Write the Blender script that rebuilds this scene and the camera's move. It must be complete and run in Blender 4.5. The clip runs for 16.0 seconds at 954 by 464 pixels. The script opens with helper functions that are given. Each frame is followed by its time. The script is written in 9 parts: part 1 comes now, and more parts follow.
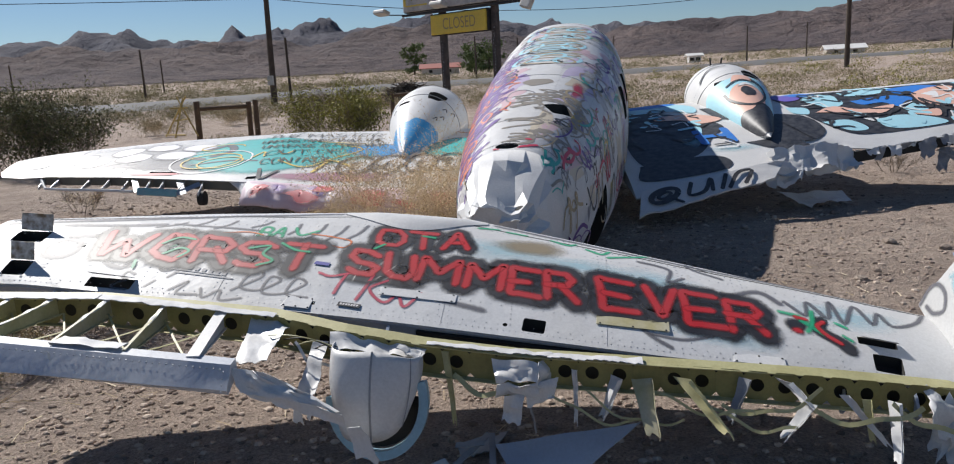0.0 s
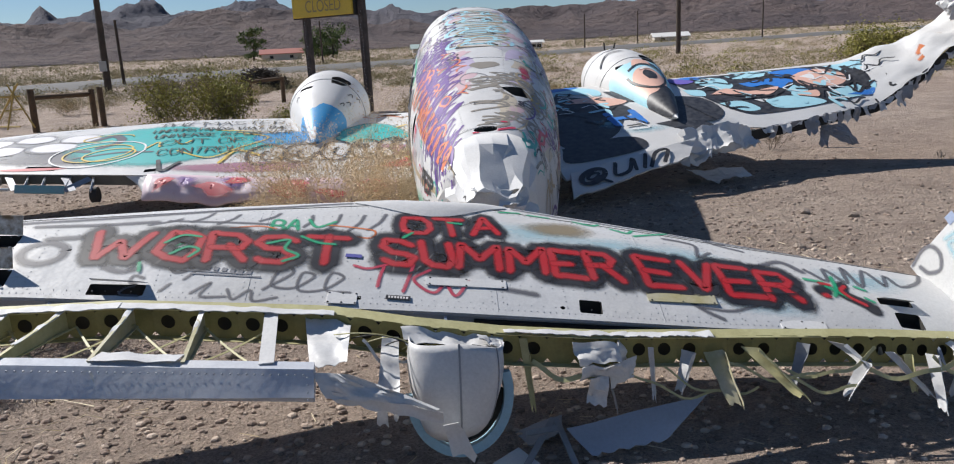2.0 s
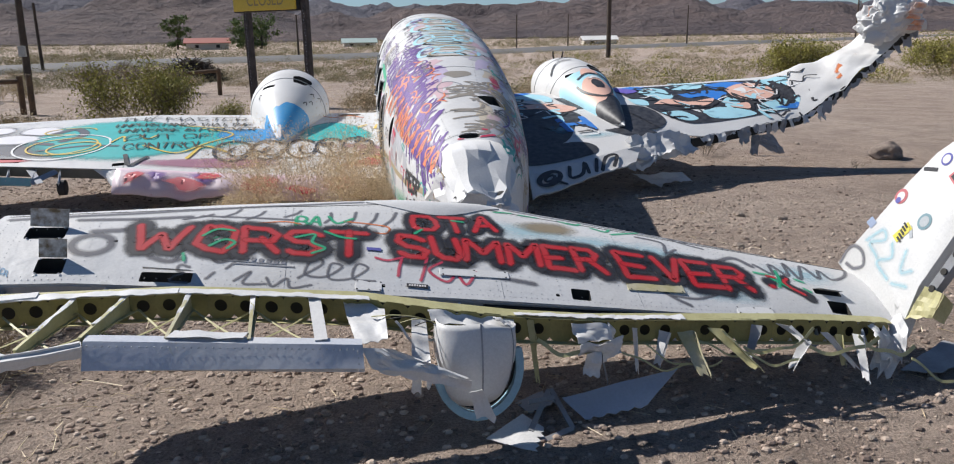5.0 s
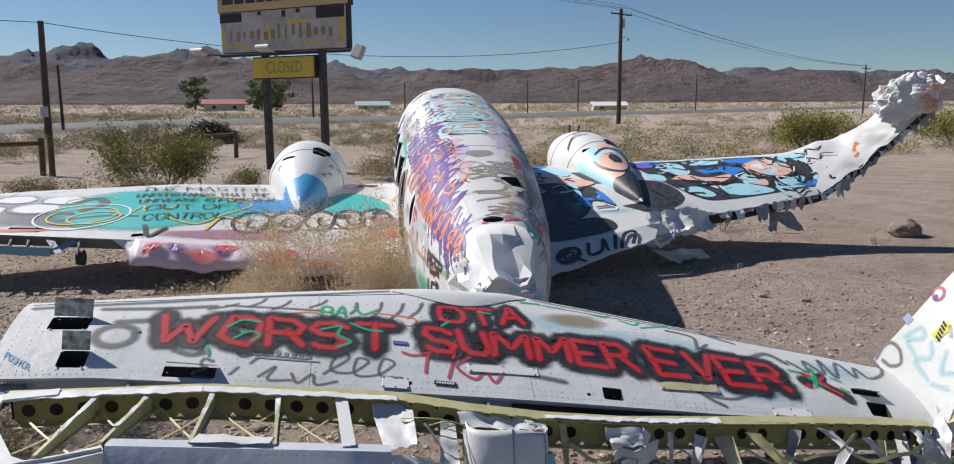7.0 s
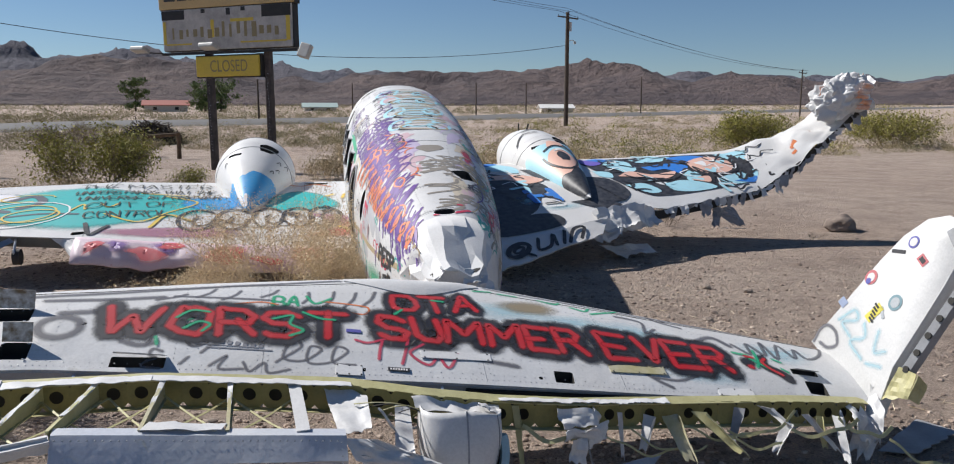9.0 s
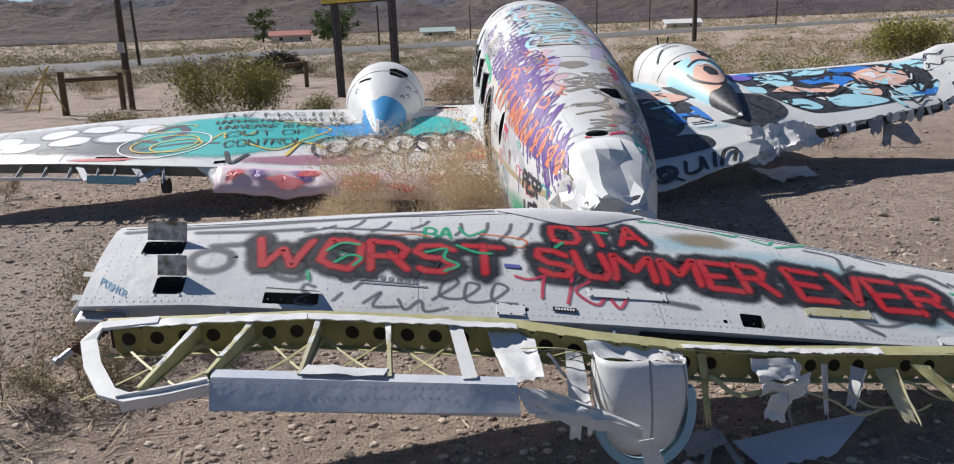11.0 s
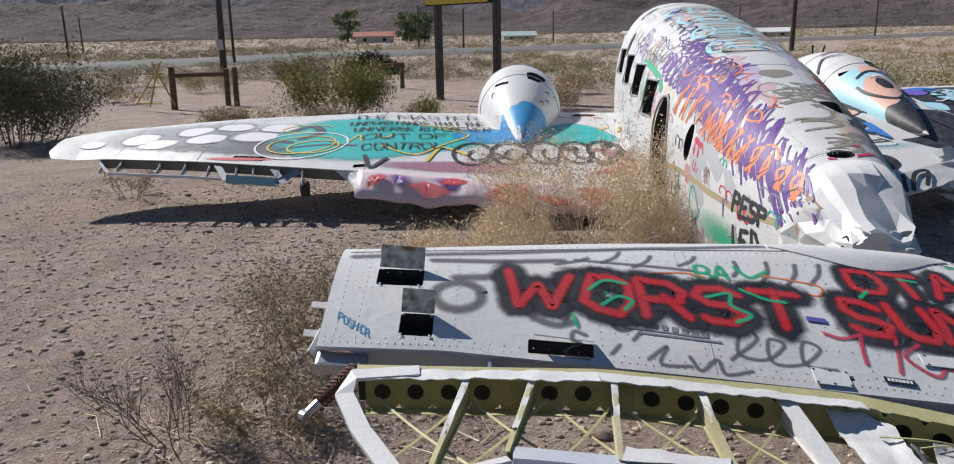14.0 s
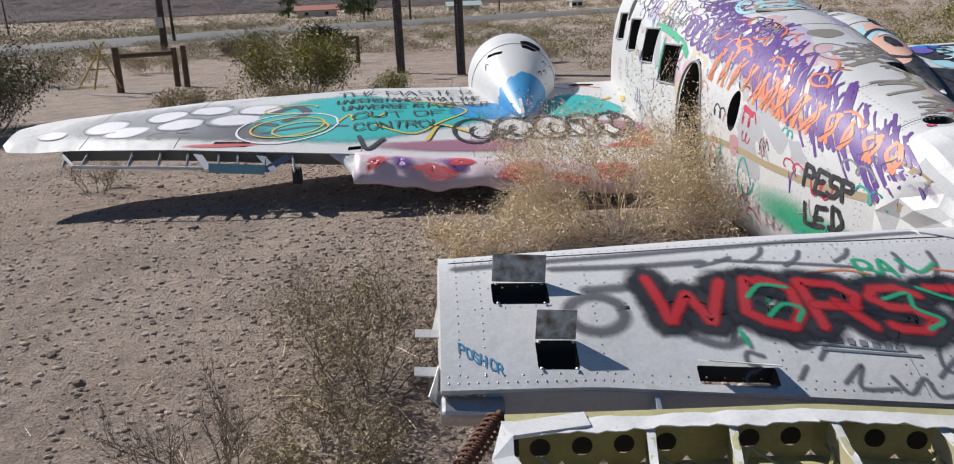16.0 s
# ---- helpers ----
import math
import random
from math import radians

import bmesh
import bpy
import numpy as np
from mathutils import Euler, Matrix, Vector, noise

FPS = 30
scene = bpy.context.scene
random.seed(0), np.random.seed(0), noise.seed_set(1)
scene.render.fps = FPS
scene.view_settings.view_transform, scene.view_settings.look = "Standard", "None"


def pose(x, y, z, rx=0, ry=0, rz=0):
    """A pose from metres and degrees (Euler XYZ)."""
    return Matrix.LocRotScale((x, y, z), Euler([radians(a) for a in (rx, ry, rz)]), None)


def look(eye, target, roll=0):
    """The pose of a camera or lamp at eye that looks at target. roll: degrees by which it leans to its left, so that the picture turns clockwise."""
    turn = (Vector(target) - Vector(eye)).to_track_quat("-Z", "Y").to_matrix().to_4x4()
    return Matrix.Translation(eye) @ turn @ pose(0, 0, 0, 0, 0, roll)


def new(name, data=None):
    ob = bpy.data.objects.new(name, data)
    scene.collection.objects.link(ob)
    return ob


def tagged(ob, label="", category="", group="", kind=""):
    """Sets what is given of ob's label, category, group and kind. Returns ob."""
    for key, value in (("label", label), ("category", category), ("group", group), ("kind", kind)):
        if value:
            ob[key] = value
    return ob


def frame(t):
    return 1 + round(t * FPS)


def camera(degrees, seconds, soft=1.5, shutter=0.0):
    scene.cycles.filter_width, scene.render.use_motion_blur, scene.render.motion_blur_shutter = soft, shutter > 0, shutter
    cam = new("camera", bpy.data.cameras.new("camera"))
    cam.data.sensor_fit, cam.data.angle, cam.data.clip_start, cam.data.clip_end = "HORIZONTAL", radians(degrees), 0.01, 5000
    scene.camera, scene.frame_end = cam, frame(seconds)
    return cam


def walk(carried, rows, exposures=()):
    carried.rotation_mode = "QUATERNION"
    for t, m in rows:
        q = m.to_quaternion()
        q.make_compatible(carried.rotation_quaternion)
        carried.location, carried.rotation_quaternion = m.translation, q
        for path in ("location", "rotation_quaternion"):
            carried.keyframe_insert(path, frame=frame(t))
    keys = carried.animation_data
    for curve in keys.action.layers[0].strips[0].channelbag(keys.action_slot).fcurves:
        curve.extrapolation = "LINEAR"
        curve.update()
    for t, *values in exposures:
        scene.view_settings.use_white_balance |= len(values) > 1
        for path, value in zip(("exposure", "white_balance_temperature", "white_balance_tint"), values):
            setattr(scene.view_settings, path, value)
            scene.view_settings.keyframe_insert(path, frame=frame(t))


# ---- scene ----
cam = camera(64.7, 16.0, 1.1)
PATH = [
    (0, (0.363, 0.252, 1.55), (0.187, 2.202, 1.142), -3.1),
    (0.5, (0.125, 0.219, 1.557), (0.018, 2.161, 1.092), -1.4),
    (1, (-0.087, 0.292, 1.561), (-0.047, 2.234, 1.084), -3.6),
    (1.5, (-0.25, 0.376, 1.57), (-0.086, 2.321, 1.136), -2.2),
    (2, (-0.478, 0.354, 1.566), (-0.258, 2.287, 1.103), -3.0),
    (2.5, (-0.664, 0.266, 1.585), (-0.339, 2.182, 1.11), -2.9),
    (3, (-0.678, 0.231, 1.576), (-0.255, 2.13, 1.11), -0.9),
    (3.5, (-0.672, 0.082, 1.57), (-0.289, 1.997, 1.138), -0.6),
    (4, (-0.734, -0.037, 1.583), (-0.34, 1.875, 1.147), 0.3),
    (4.2, (-0.789, -0.05, 1.599), (-0.391, 1.859, 1.153), -0.8),
    (6.3, (-0.955, 0.021, 1.816), (-0.547, 1.912, 1.309), -1.0),
    (6.5, (-0.966, 0.044, 1.822), (-0.572, 1.946, 1.345), -0.6),
    (7, (-0.984, 0.06, 1.836), (-0.592, 1.995, 1.518), -0.3),
    (7.5, (-1.002, -0.004, 1.811), (-0.638, 1.949, 1.581), -0.9),
    (8, (-1.009, -0.021, 1.802), (-0.542, 1.919, 1.666), 0.4),
    (8.5, (-0.988, 0.003, 1.79), (-0.474, 1.927, 1.597), -0.1),
    (8.7, (-0.994, 0.004, 1.783), (-0.461, 1.916, 1.538), -0.2),
    (10.8, (-1.121, 0.381, 1.705), (-0.879, 2.304, 1.213), -2.4),
    (11, (-1.136, 0.428, 1.716), (-0.931, 2.353, 1.214), -2.3),
    (11.5, (-1.221, 0.522, 1.72), (-1.103, 2.457, 1.23), -1.8),
    (12, (-1.423, 0.582, 1.727), (-1.32, 2.514, 1.22), -1.3),
    (12.5, (-1.631, 0.624, 1.731), (-1.55, 2.555, 1.216), -2.5),
    (13, (-1.747, 0.715, 1.725), (-1.671, 2.645, 1.207), -0.8),
    (13.5, (-1.826, 0.909, 1.718), (-1.761, 2.839, 1.196), -1.9),
    (14, (-1.888, 1.033, 1.72), (-1.866, 2.973, 1.233), -1.1),
    (14.5, (-1.994, 1.112, 1.713), (-1.945, 3.051, 1.224), -1.3),
    (15, (-2.189, 1.222, 1.711), (-2.052, 3.148, 1.19), -2.6),
    (15.5, (-2.329, 1.363, 1.7), (-2.156, 3.276, 1.143), -1.7),
    (16, (-2.423, 1.585, 1.705), (-2.276, 3.499, 1.144), -2.6),
]
walk(cam, [(t, look(eye, target, roll)) for t, eye, target, roll in PATH],
     exposures=[(0, 0.2), (2, 0.27), (3.5, 0.32), (7.5, 0.26), (11, 0.27), (13, 0.2), (16, 0.15)])

# ---- world, sun, exposure ----
SUN = Vector((-0.62, 0.52, 0.73)).normalized()
world = bpy.data.worlds.new("desert_sky")
scene.world = world
world.use_nodes = True
wn = world.node_tree.nodes
sky = wn.new("ShaderNodeTexSky")
sky.sky_type, sky.sun_disc = "NISHITA", False
sky.sun_elevation = math.asin(SUN.z)
sky.sun_rotation = math.atan2(SUN.x, SUN.y)
sky.air_density, sky.dust_density, sky.ozone_density, sky.altitude = 1.0, 0.12, 6.0, 900
world.node_tree.links.new(sky.outputs["Color"], wn["Background"].inputs["Color"])
wn["Background"].inputs["Strength"].default_value = 0.06
sun = new("sun", bpy.data.lights.new("sun", "SUN"))
sun.data.energy, sun.data.angle, sun.data.color = 5.0, radians(0.53), (1.0, 0.965, 0.92)
sun.matrix_world = look(SUN * 60, (0, 0, 0))


# ---- materials ----
class Nodes:
    """A short way to wire one material."""

    def __init__(self, name):
        self.mat = bpy.data.materials.new(name)
        self.mat.use_nodes = True
        self.tree = self.mat.node_tree
        self.bsdf = self.tree.nodes["Principled BSDF"]
        self.out = self.tree.nodes["Material Output"]
        self.coord = self.tree.nodes.new("ShaderNodeTexCoord")

    def node(self, kind, **inputs):
        n = self.tree.nodes.new(kind)
        for key, value in inputs.items():
            self.put(n.inputs[key.replace("_", " ")], value)
        return n

    def put(self, socket, value):
        if isinstance(value, bpy.types.NodeSocket):
            self.tree.links.new(value, socket)
        elif isinstance(value, (tuple, list)) and len(value) == 3 and socket.type == "RGBA":
            socket.default_value = (*value, 1)
        else:
            socket.default_value = value

    def noise(self, scale, detail=4, rough=0.55, where=None, distortion=0.0):
        n = self.node("ShaderNodeTexNoise", Scale=scale, Detail=detail, Roughness=rough, Distortion=distortion)
        self.put(n.inputs["Vector"], where or self.coord.outputs["Object"])
        return n.outputs["Fac"]

    def ramp(self, fac, *stops):
        n = self.node("ShaderNodeValToRGB", Fac=fac)
        while len(n.color_ramp.elements) < len(stops):
            n.color_ramp.elements.new(0.5)
        for e, (p, c) in zip(n.color_ramp.elements, stops):
            e.position = p
            e.color = (*c, 1) if isinstance(c, (tuple, list)) else (c, c, c, 1)
        return n.outputs["Color"]

    def mix(self, fac, a, b, kind="MIX"):
        n = self.tree.nodes.new("ShaderNodeMixRGB")
        n.blend_type = kind
        for socket, value in zip(n.inputs, (fac, a, b)):
            self.put(socket, value)
        return n.outputs["Color"]

    def math(self, kind, a, b=0.0):
        n = self.tree.nodes.new("ShaderNodeMath")
        n.operation = kind
        self.put(n.inputs[0], a)
        self.put(n.inputs[1], b)
        return n.outputs["Value"]

    def bump(self, height, strength=0.3, distance=0.01):
        n = self.node("ShaderNodeBump", Height=height, Strength=strength, Distance=distance)
        self.put(self.bsdf.inputs["Normal"], n.outputs["Normal"])

    def set(self, **inputs):
        for key, value in inputs.items():
            self.put(self.bsdf.inputs[key.replace("_", " ")], value)
        return self.mat


def surface(name, colour, dark, scale=6.0, fine=60.0, rough=0.6, metal=0.0, bump=0.15, stain=0.5, depth=0.004):
    """A worn surface: colour, a stain colour at a large scale, fine grain and relief."""
    m = Nodes(name)
    big = m.ramp(m.noise(scale, 5, 0.6), (0.38, 0.0), (0.68, 1.0))
    small = m.noise(fine, 4, 0.6)
    base = m.mix(m.math("MULTIPLY", big, stain), colour, dark)
    base = m.mix(0.35, base, m.ramp(small, (0.3, 0.55), (0.7, 1.0)), "MULTIPLY")
    m.set(Base_Color=base, Roughness=m.math("ADD", m.math("MULTIPLY", small, 0.2), rough - 0.1), Metallic=metal)
    m.bump(m.math("ADD", small, m.math("MULTIPLY", big, 0.6)), bump, depth)
    return m.mat


def aluminium(name, paint, scuff, dirt, rivets=True):
    """Painted aircraft skin: chalky paint, scuffs to primer, dust and faint dents."""
    m = Nodes(name)
    cloud = m.noise(1.7, 5, 0.6)
    scratch = m.noise(9.0, 8, 0.72, distortion=0.6)
    fine = m.noise(90, 3, 0.6)
    base = m.mix(m.ramp(cloud, (0.4, 0.0), (0.7, 0.55)), paint, dirt)
    base = m.mix(m.ramp(scratch, (0.63, 0.0), (0.70, 0.75)), base, scuff)
    base = m.mix(0.25, base, m.ramp(fine, (0.35, 0.6), (0.65, 1.0)), "MULTIPLY")
    m.set(Base_Color=base, Roughness=m.ramp(scratch, (0.35, 0.36), (0.7, 0.6)), Metallic=0.0)
    m.bump(m.math("ADD", m.math("MULTIPLY", cloud, 3.0), m.math("MULTIPLY", fine, 0.05)), 0.22, 0.02)
    return m.mat


WHITE = aluminium("white_painted_skin", (0.66, 0.66, 0.66), (0.5, 0.49, 0.46), (0.6, 0.58, 0.55))
GREYBLUE = aluminium("grey_blue_skin", (0.36, 0.42, 0.52), (0.3, 0.3, 0.28), (0.42, 0.44, 0.48))
PRIMER = surface("zinc_primer", (0.30, 0.27, 0.09), (0.17, 0.14, 0.05), 7, 80, 0.55, 0.0, 0.1, 0.7)
PALEPRIMER = surface("pale_primer", (0.52, 0.49, 0.26), (0.36, 0.32, 0.14), 9, 80, 0.55, 0.0, 0.1, 0.6)
BAREMETAL = surface("bare_metal", (0.5, 0.51, 0.53), (0.3, 0.3, 0.31), 5, 70, 0.38, 0.8, 0.08, 0.5)
# near-black for dark parts; in openings it puts their shade into the colour
DARK = surface("dark_parts_and_shade", (0.03, 0.028, 0.025), (0.015, 0.014, 0.012), 4, 30, 0.8)
BLACK = surface("black_rubber", (0.025, 0.025, 0.027), (0.05, 0.045, 0.04), 8, 60, 0.7)
WOOD = surface("weathered_post_wood", (0.16, 0.1, 0.055), (0.07, 0.05, 0.035), 3, 40, 0.85, 0, 0.5, 0.8, 0.01)
POLEWOOD = surface("creosote_pole_wood", (0.06, 0.045, 0.035), (0.12, 0.09, 0.065), 1.5, 30, 0.85, 0, 0.4, 0.6, 0.01)
POSTSTEEL = surface("scrawled_sign_steel", (0.05, 0.04, 0.038), (0.12, 0.095, 0.085), 6, 25, 0.6, 0.3, 0.2, 0.8)
SIGNTAN = surface("faded_tan_sign_face", (0.62, 0.44, 0.2), (0.5, 0.36, 0.17), 0.8, 20, 0.55, 0, 0.05, 0.6)
SIGNYELLOW = surface("yellow_sign_face", (0.72, 0.52, 0.06), (0.6, 0.45, 0.08), 1.2, 20, 0.5, 0, 0.05, 0.5)
SIGNGREY = surface("peeled_grey_sign_face", (0.55, 0.53, 0.5), (0.33, 0.31, 0.3), 2.2, 20, 0.7, 0, 0.1, 0.9)
STONE = surface("desert_stone", (0.3, 0.24, 0.2), (0.17, 0.13, 0.11), 3, 30, 0.9, 0, 0.6, 0.7, 0.02)
PALESTONE = surface("pale_desert_stone", (0.42, 0.35, 0.29), (0.25, 0.19, 0.16), 3, 30, 0.9, 0, 0.6, 0.7, 0.02)
ASPHALT = surface("asphalt", (0.14, 0.135, 0.13), (0.1, 0.095, 0.09), 0.4, 8, 0.9, 0, 0.1, 0.6)


def ground_material():
    """Dusty caliche: broad tone, packed dirt, and loose pebbles of two sizes, only some of them there."""
    m = Nodes("desert_ground")
    where = m.coord.outputs["Object"]
    big, mid, dirt, grit = m.noise(0.16, 6, 0.6), m.noise(1.3, 7, 0.62), m.noise(9, 6, 0.7), m.noise(75, 5, 0.75)
    base = m.mix(m.ramp(big, (0.35, 0.0), (0.65, 1.0)), (0.55, 0.422, 0.338), (0.645, 0.52, 0.43))
    base = m.mix(m.ramp(mid, (0.42, 0.0), (0.7, 0.8)), base, (0.37, 0.276, 0.218))
    base = m.mix(0.55, base, m.ramp(dirt, (0.3, 0.42), (0.66, 1.15)), "MULTIPLY")
    base = m.mix(0.75, base, m.ramp(grit, (0.32, 0.3), (0.66, 1.3)), "MULTIPLY")
    height = m.math("ADD", m.math("MULTIPLY", dirt, 1.6), m.math("MULTIPLY", grit, 0.7))
    for scale, rare, tall in ((70.0, 0.74, 0.2), (31.0, 0.91, 0.2)):
        warp = m.node("ShaderNodeVectorMath", Vector=where)
        warp.operation = "ADD"
        m.tree.links.new(where, warp.inputs[0])
        n = m.node("ShaderNodeTexNoise", Scale=scale * 0.7, Detail=2)
        m.put(n.inputs["Vector"], where)
        n2 = m.node("ShaderNodeVectorMath")
        n2.operation = "SCALE"
        m.tree.links.new(n.outputs["Color"], n2.inputs[0])
        n2.inputs["Scale"].default_value = 0.9 / scale
        m.tree.links.new(n2.outputs["Vector"], warp.inputs[1])
        v = m.node("ShaderNodeTexVoronoi", Scale=scale)
        m.put(v.inputs["Vector"], warp.outputs["Vector"])
        pick = m.node("ShaderNodeSeparateColor", Color=v.outputs["Color"])
        there = m.math("MULTIPLY", m.math("GREATER_THAN", pick.outputs["Red"], rare), m.ramp(m.math("ADD", v.outputs["Distance"], m.math("MULTIPLY", pick.outputs["Blue"], 0.25)), (0.3, 1.0), (0.44, 0.0)))
        stone = m.ramp(pick.outputs["Green"], (0.0, (0.17, 0.125, 0.105)), (0.5, (0.34, 0.265, 0.215)), (1.0, (0.55, 0.46, 0.39)))
        base = m.mix(m.math("MULTIPLY", there, 0.85), base, stone)
        height = m.math("ADD", height, m.math("MULTIPLY", there, tall))
    m.set(Base_Color=base, Roughness=0.95)
    m.bump(height, 1.0, 0.06)
    return m.mat


GROUND = ground_material()


def hill_material(name, a, b, c):
    m = Nodes(name)
    big = m.noise(0.004, 8, 0.65)
    fine = m.noise(0.03, 6, 0.7)
    base = m.mix(m.ramp(big, (0.38, 0.0), (0.62, 1.0)), a, b)
    base = m.mix(m.ramp(fine, (0.5, 0.0), (0.65, 0.7)), base, c)
    m.set(Base_Color=base, Roughness=1.0)
    m.bump(m.math("ADD", fine, m.math("MULTIPLY", big, 1.5)), 1.0, 26.0)
    return m.mat


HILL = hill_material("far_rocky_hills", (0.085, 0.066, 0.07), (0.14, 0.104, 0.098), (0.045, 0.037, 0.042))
# the blue in these base colours is painted-in haze of distance
FARHILL = hill_material("hazy_farthest_hills", (0.085, 0.087, 0.115), (0.12, 0.11, 0.128), (0.06, 0.064, 0.088))


# ---- mesh helpers ----
def mesh_object(name, bm, material, smooth=False):
    data = bpy.data.meshes.new(name)
    bmesh.ops.recalc_face_normals(bm, faces=bm.faces)
    bm.to_mesh(data)
    bm.free()
    for m in material if isinstance(material, (list, tuple)) else [material]:
        data.materials.append(m)
    if smooth:
        for p in data.polygons:
            p.use_smooth = True
    return new(name, data)


def part(name, bm, material, parent, label="", smooth=False):
    """One mesh under a thing or under a part of it."""
    ob = mesh_object(name, bm, material, smooth)
    if name in ("torn_skin", "crumpled_skin", "broken_rib", "crumpled_fitting", "torn_end"):
        for p in ob.data.polygons:
            p.use_smooth = True
        ob.data.set_sharp_from_angle(angle=radians(48))
    ob.parent = parent
    return tagged(ob, label)


def thing(name, at, label, category, group="", kind=""):
    """The Empty at a thing's base, which carries its parts; parts are built in world places and hung under it."""
    ob = new(name)
    ob.empty_display_size = 0.1
    return tagged(ob, label, category, group, kind)


def box(bm, m, sx, sy, sz, bevel=0.0):
    made = bmesh.ops.create_cube(bm, size=1.0, matrix=m @ Matrix.Diagonal((sx, sy, sz, 1)))
    if bevel:
        edges = list({e for v in made["verts"] for e in v.link_edges})
        bmesh.ops.bevel(bm, geom=edges, offset=bevel, segments=2, affect="EDGES", profile=0.6)
    return bm


def frame_of(direction, up=(0, 0, 1)):
    z = Vector(direction).normalized()
    x = Vector(up).cross(z)
    if x.length < 1e-4:
        x = Vector((1, 0, 0)).cross(z)
    x.normalize()
    return x, z.cross(x), z


def rod(bm, a, b, r, r2=None, sides=10):
    """A round bar from a to b."""
    a, b = Vector(a), Vector(b)
    x, y, z = frame_of(b - a)
    r2 = r if r2 is None else r2
    rings = []
    for p, rad in ((a, r), (b, r2)):
        rings.append([bm.verts.new(p + rad * (math.cos(k * math.tau / sides) * x + math.sin(k * math.tau / sides) * y)) for k in range(sides)])
    for k in range(sides):
        bm.faces.new((rings[0][k], rings[0][(k + 1) % sides], rings[1][(k + 1) % sides], rings[1][k]))
    bm.faces.new(rings[0])
    bm.faces.new(rings[1])
    return bm


def tube(bm, points, r, sides=6):
    """A round wire along points."""
    points = [Vector(p) for p in points]
    rings = []
    for i, p in enumerate(points):
        d = points[min(i + 1, len(points) - 1)] - points[max(i - 1, 0)]
        x, y, _ = frame_of(d)
        rings.append([bm.verts.new(p + r * (math.cos(k * math.tau / sides) * x + math.sin(k * math.tau / sides) * y)) for k in range(sides)])
    for a, b in zip(rings, rings[1:]):
        for k in range(sides):
            bm.faces.new((a[k], a[(k + 1) % sides], b[(k + 1) % sides], b[k]))
    bm.faces.new(rings[0])
    bm.faces.new(rings[-1])
    return bm


def loft(bm, rings, closed=True, caps=True):
    rows = [[bm.verts.new(p) for p in ring] for ring in rings]
    n = len(rows[0])
    for a, b in zip(rows, rows[1:]):
        for k in range(n if closed else n - 1):
            bm.faces.new((a[k], a[(k + 1) % n], b[(k + 1) % n], b[k]))
    if caps and closed:
        bm.faces.new(rows[0])
        bm.faces.new(rows[-1])
    return rows


def lerp(a, b, t):
    return a + (b - a) * t


def table(rows, x):
    """Linear look-up in rows of (x, values...)."""
    if x <= rows[0][0]:
        return rows[0][1:]
    for a, b in zip(rows, rows[1:]):
        if x <= b[0]:
            t = (x - a[0]) / (b[0] - a[0])
            return tuple(lerp(p, q, t) for p, q in zip(a[1:], b[1:]))
    return rows[-1][1:]


# ---- ground ----
def ground_z(x, y):
    """The desert floor: level round the wreck, rising gently to the hills."""
    far = max(0.0, math.hypot(0.6 * x, y) - 24)
    z = -0.08 * min(1.0, max(0.0, y - 12) / 12) + 0.0137 * min(far, 520) + 0.004 * max(0.0, far - 520)
    near = 0.03 * noise.noise((x * 0.5, y * 0.5, 0)) + 0.012 * noise.noise((x * 2.1, y * 2.1, 5))
    return z + near + 0.12 * min(1.0, far / 60) * noise.noise((x * 0.06, y * 0.06, 2))


def build_ground():
    xs = sorted({round(v, 3) for v in [*np.arange(-12, 12.01, 0.12), *(s * 12 * 1.09**k for k in range(1, 69) for s in (1, -1))]})
    ys = sorted({round(v, 3) for v in [*np.arange(-4, 14.01, 0.12), *(14 * 1.09**k for k in range(1, 66)), *(-4 * 1.14**k for k in range(1, 52))]})
    verts = [(x, y, ground_z(x, y)) for y in ys for x in xs]
    n = len(xs)
    faces = [(j * n + i, j * n + i + 1, (j + 1) * n + i + 1, (j + 1) * n + i) for j in range(len(ys) - 1) for i in range(n - 1)]
    data = bpy.data.meshes.new("ground")
    data.from_pydata(verts, [], faces)
    data.materials.append(GROUND)
    for p in data.polygons:
        p.use_smooth = True
    return tagged(new("ground", data), "dusty brown desert ground strewn with grit and pebbles", "ground", kind="structure")


build_ground()


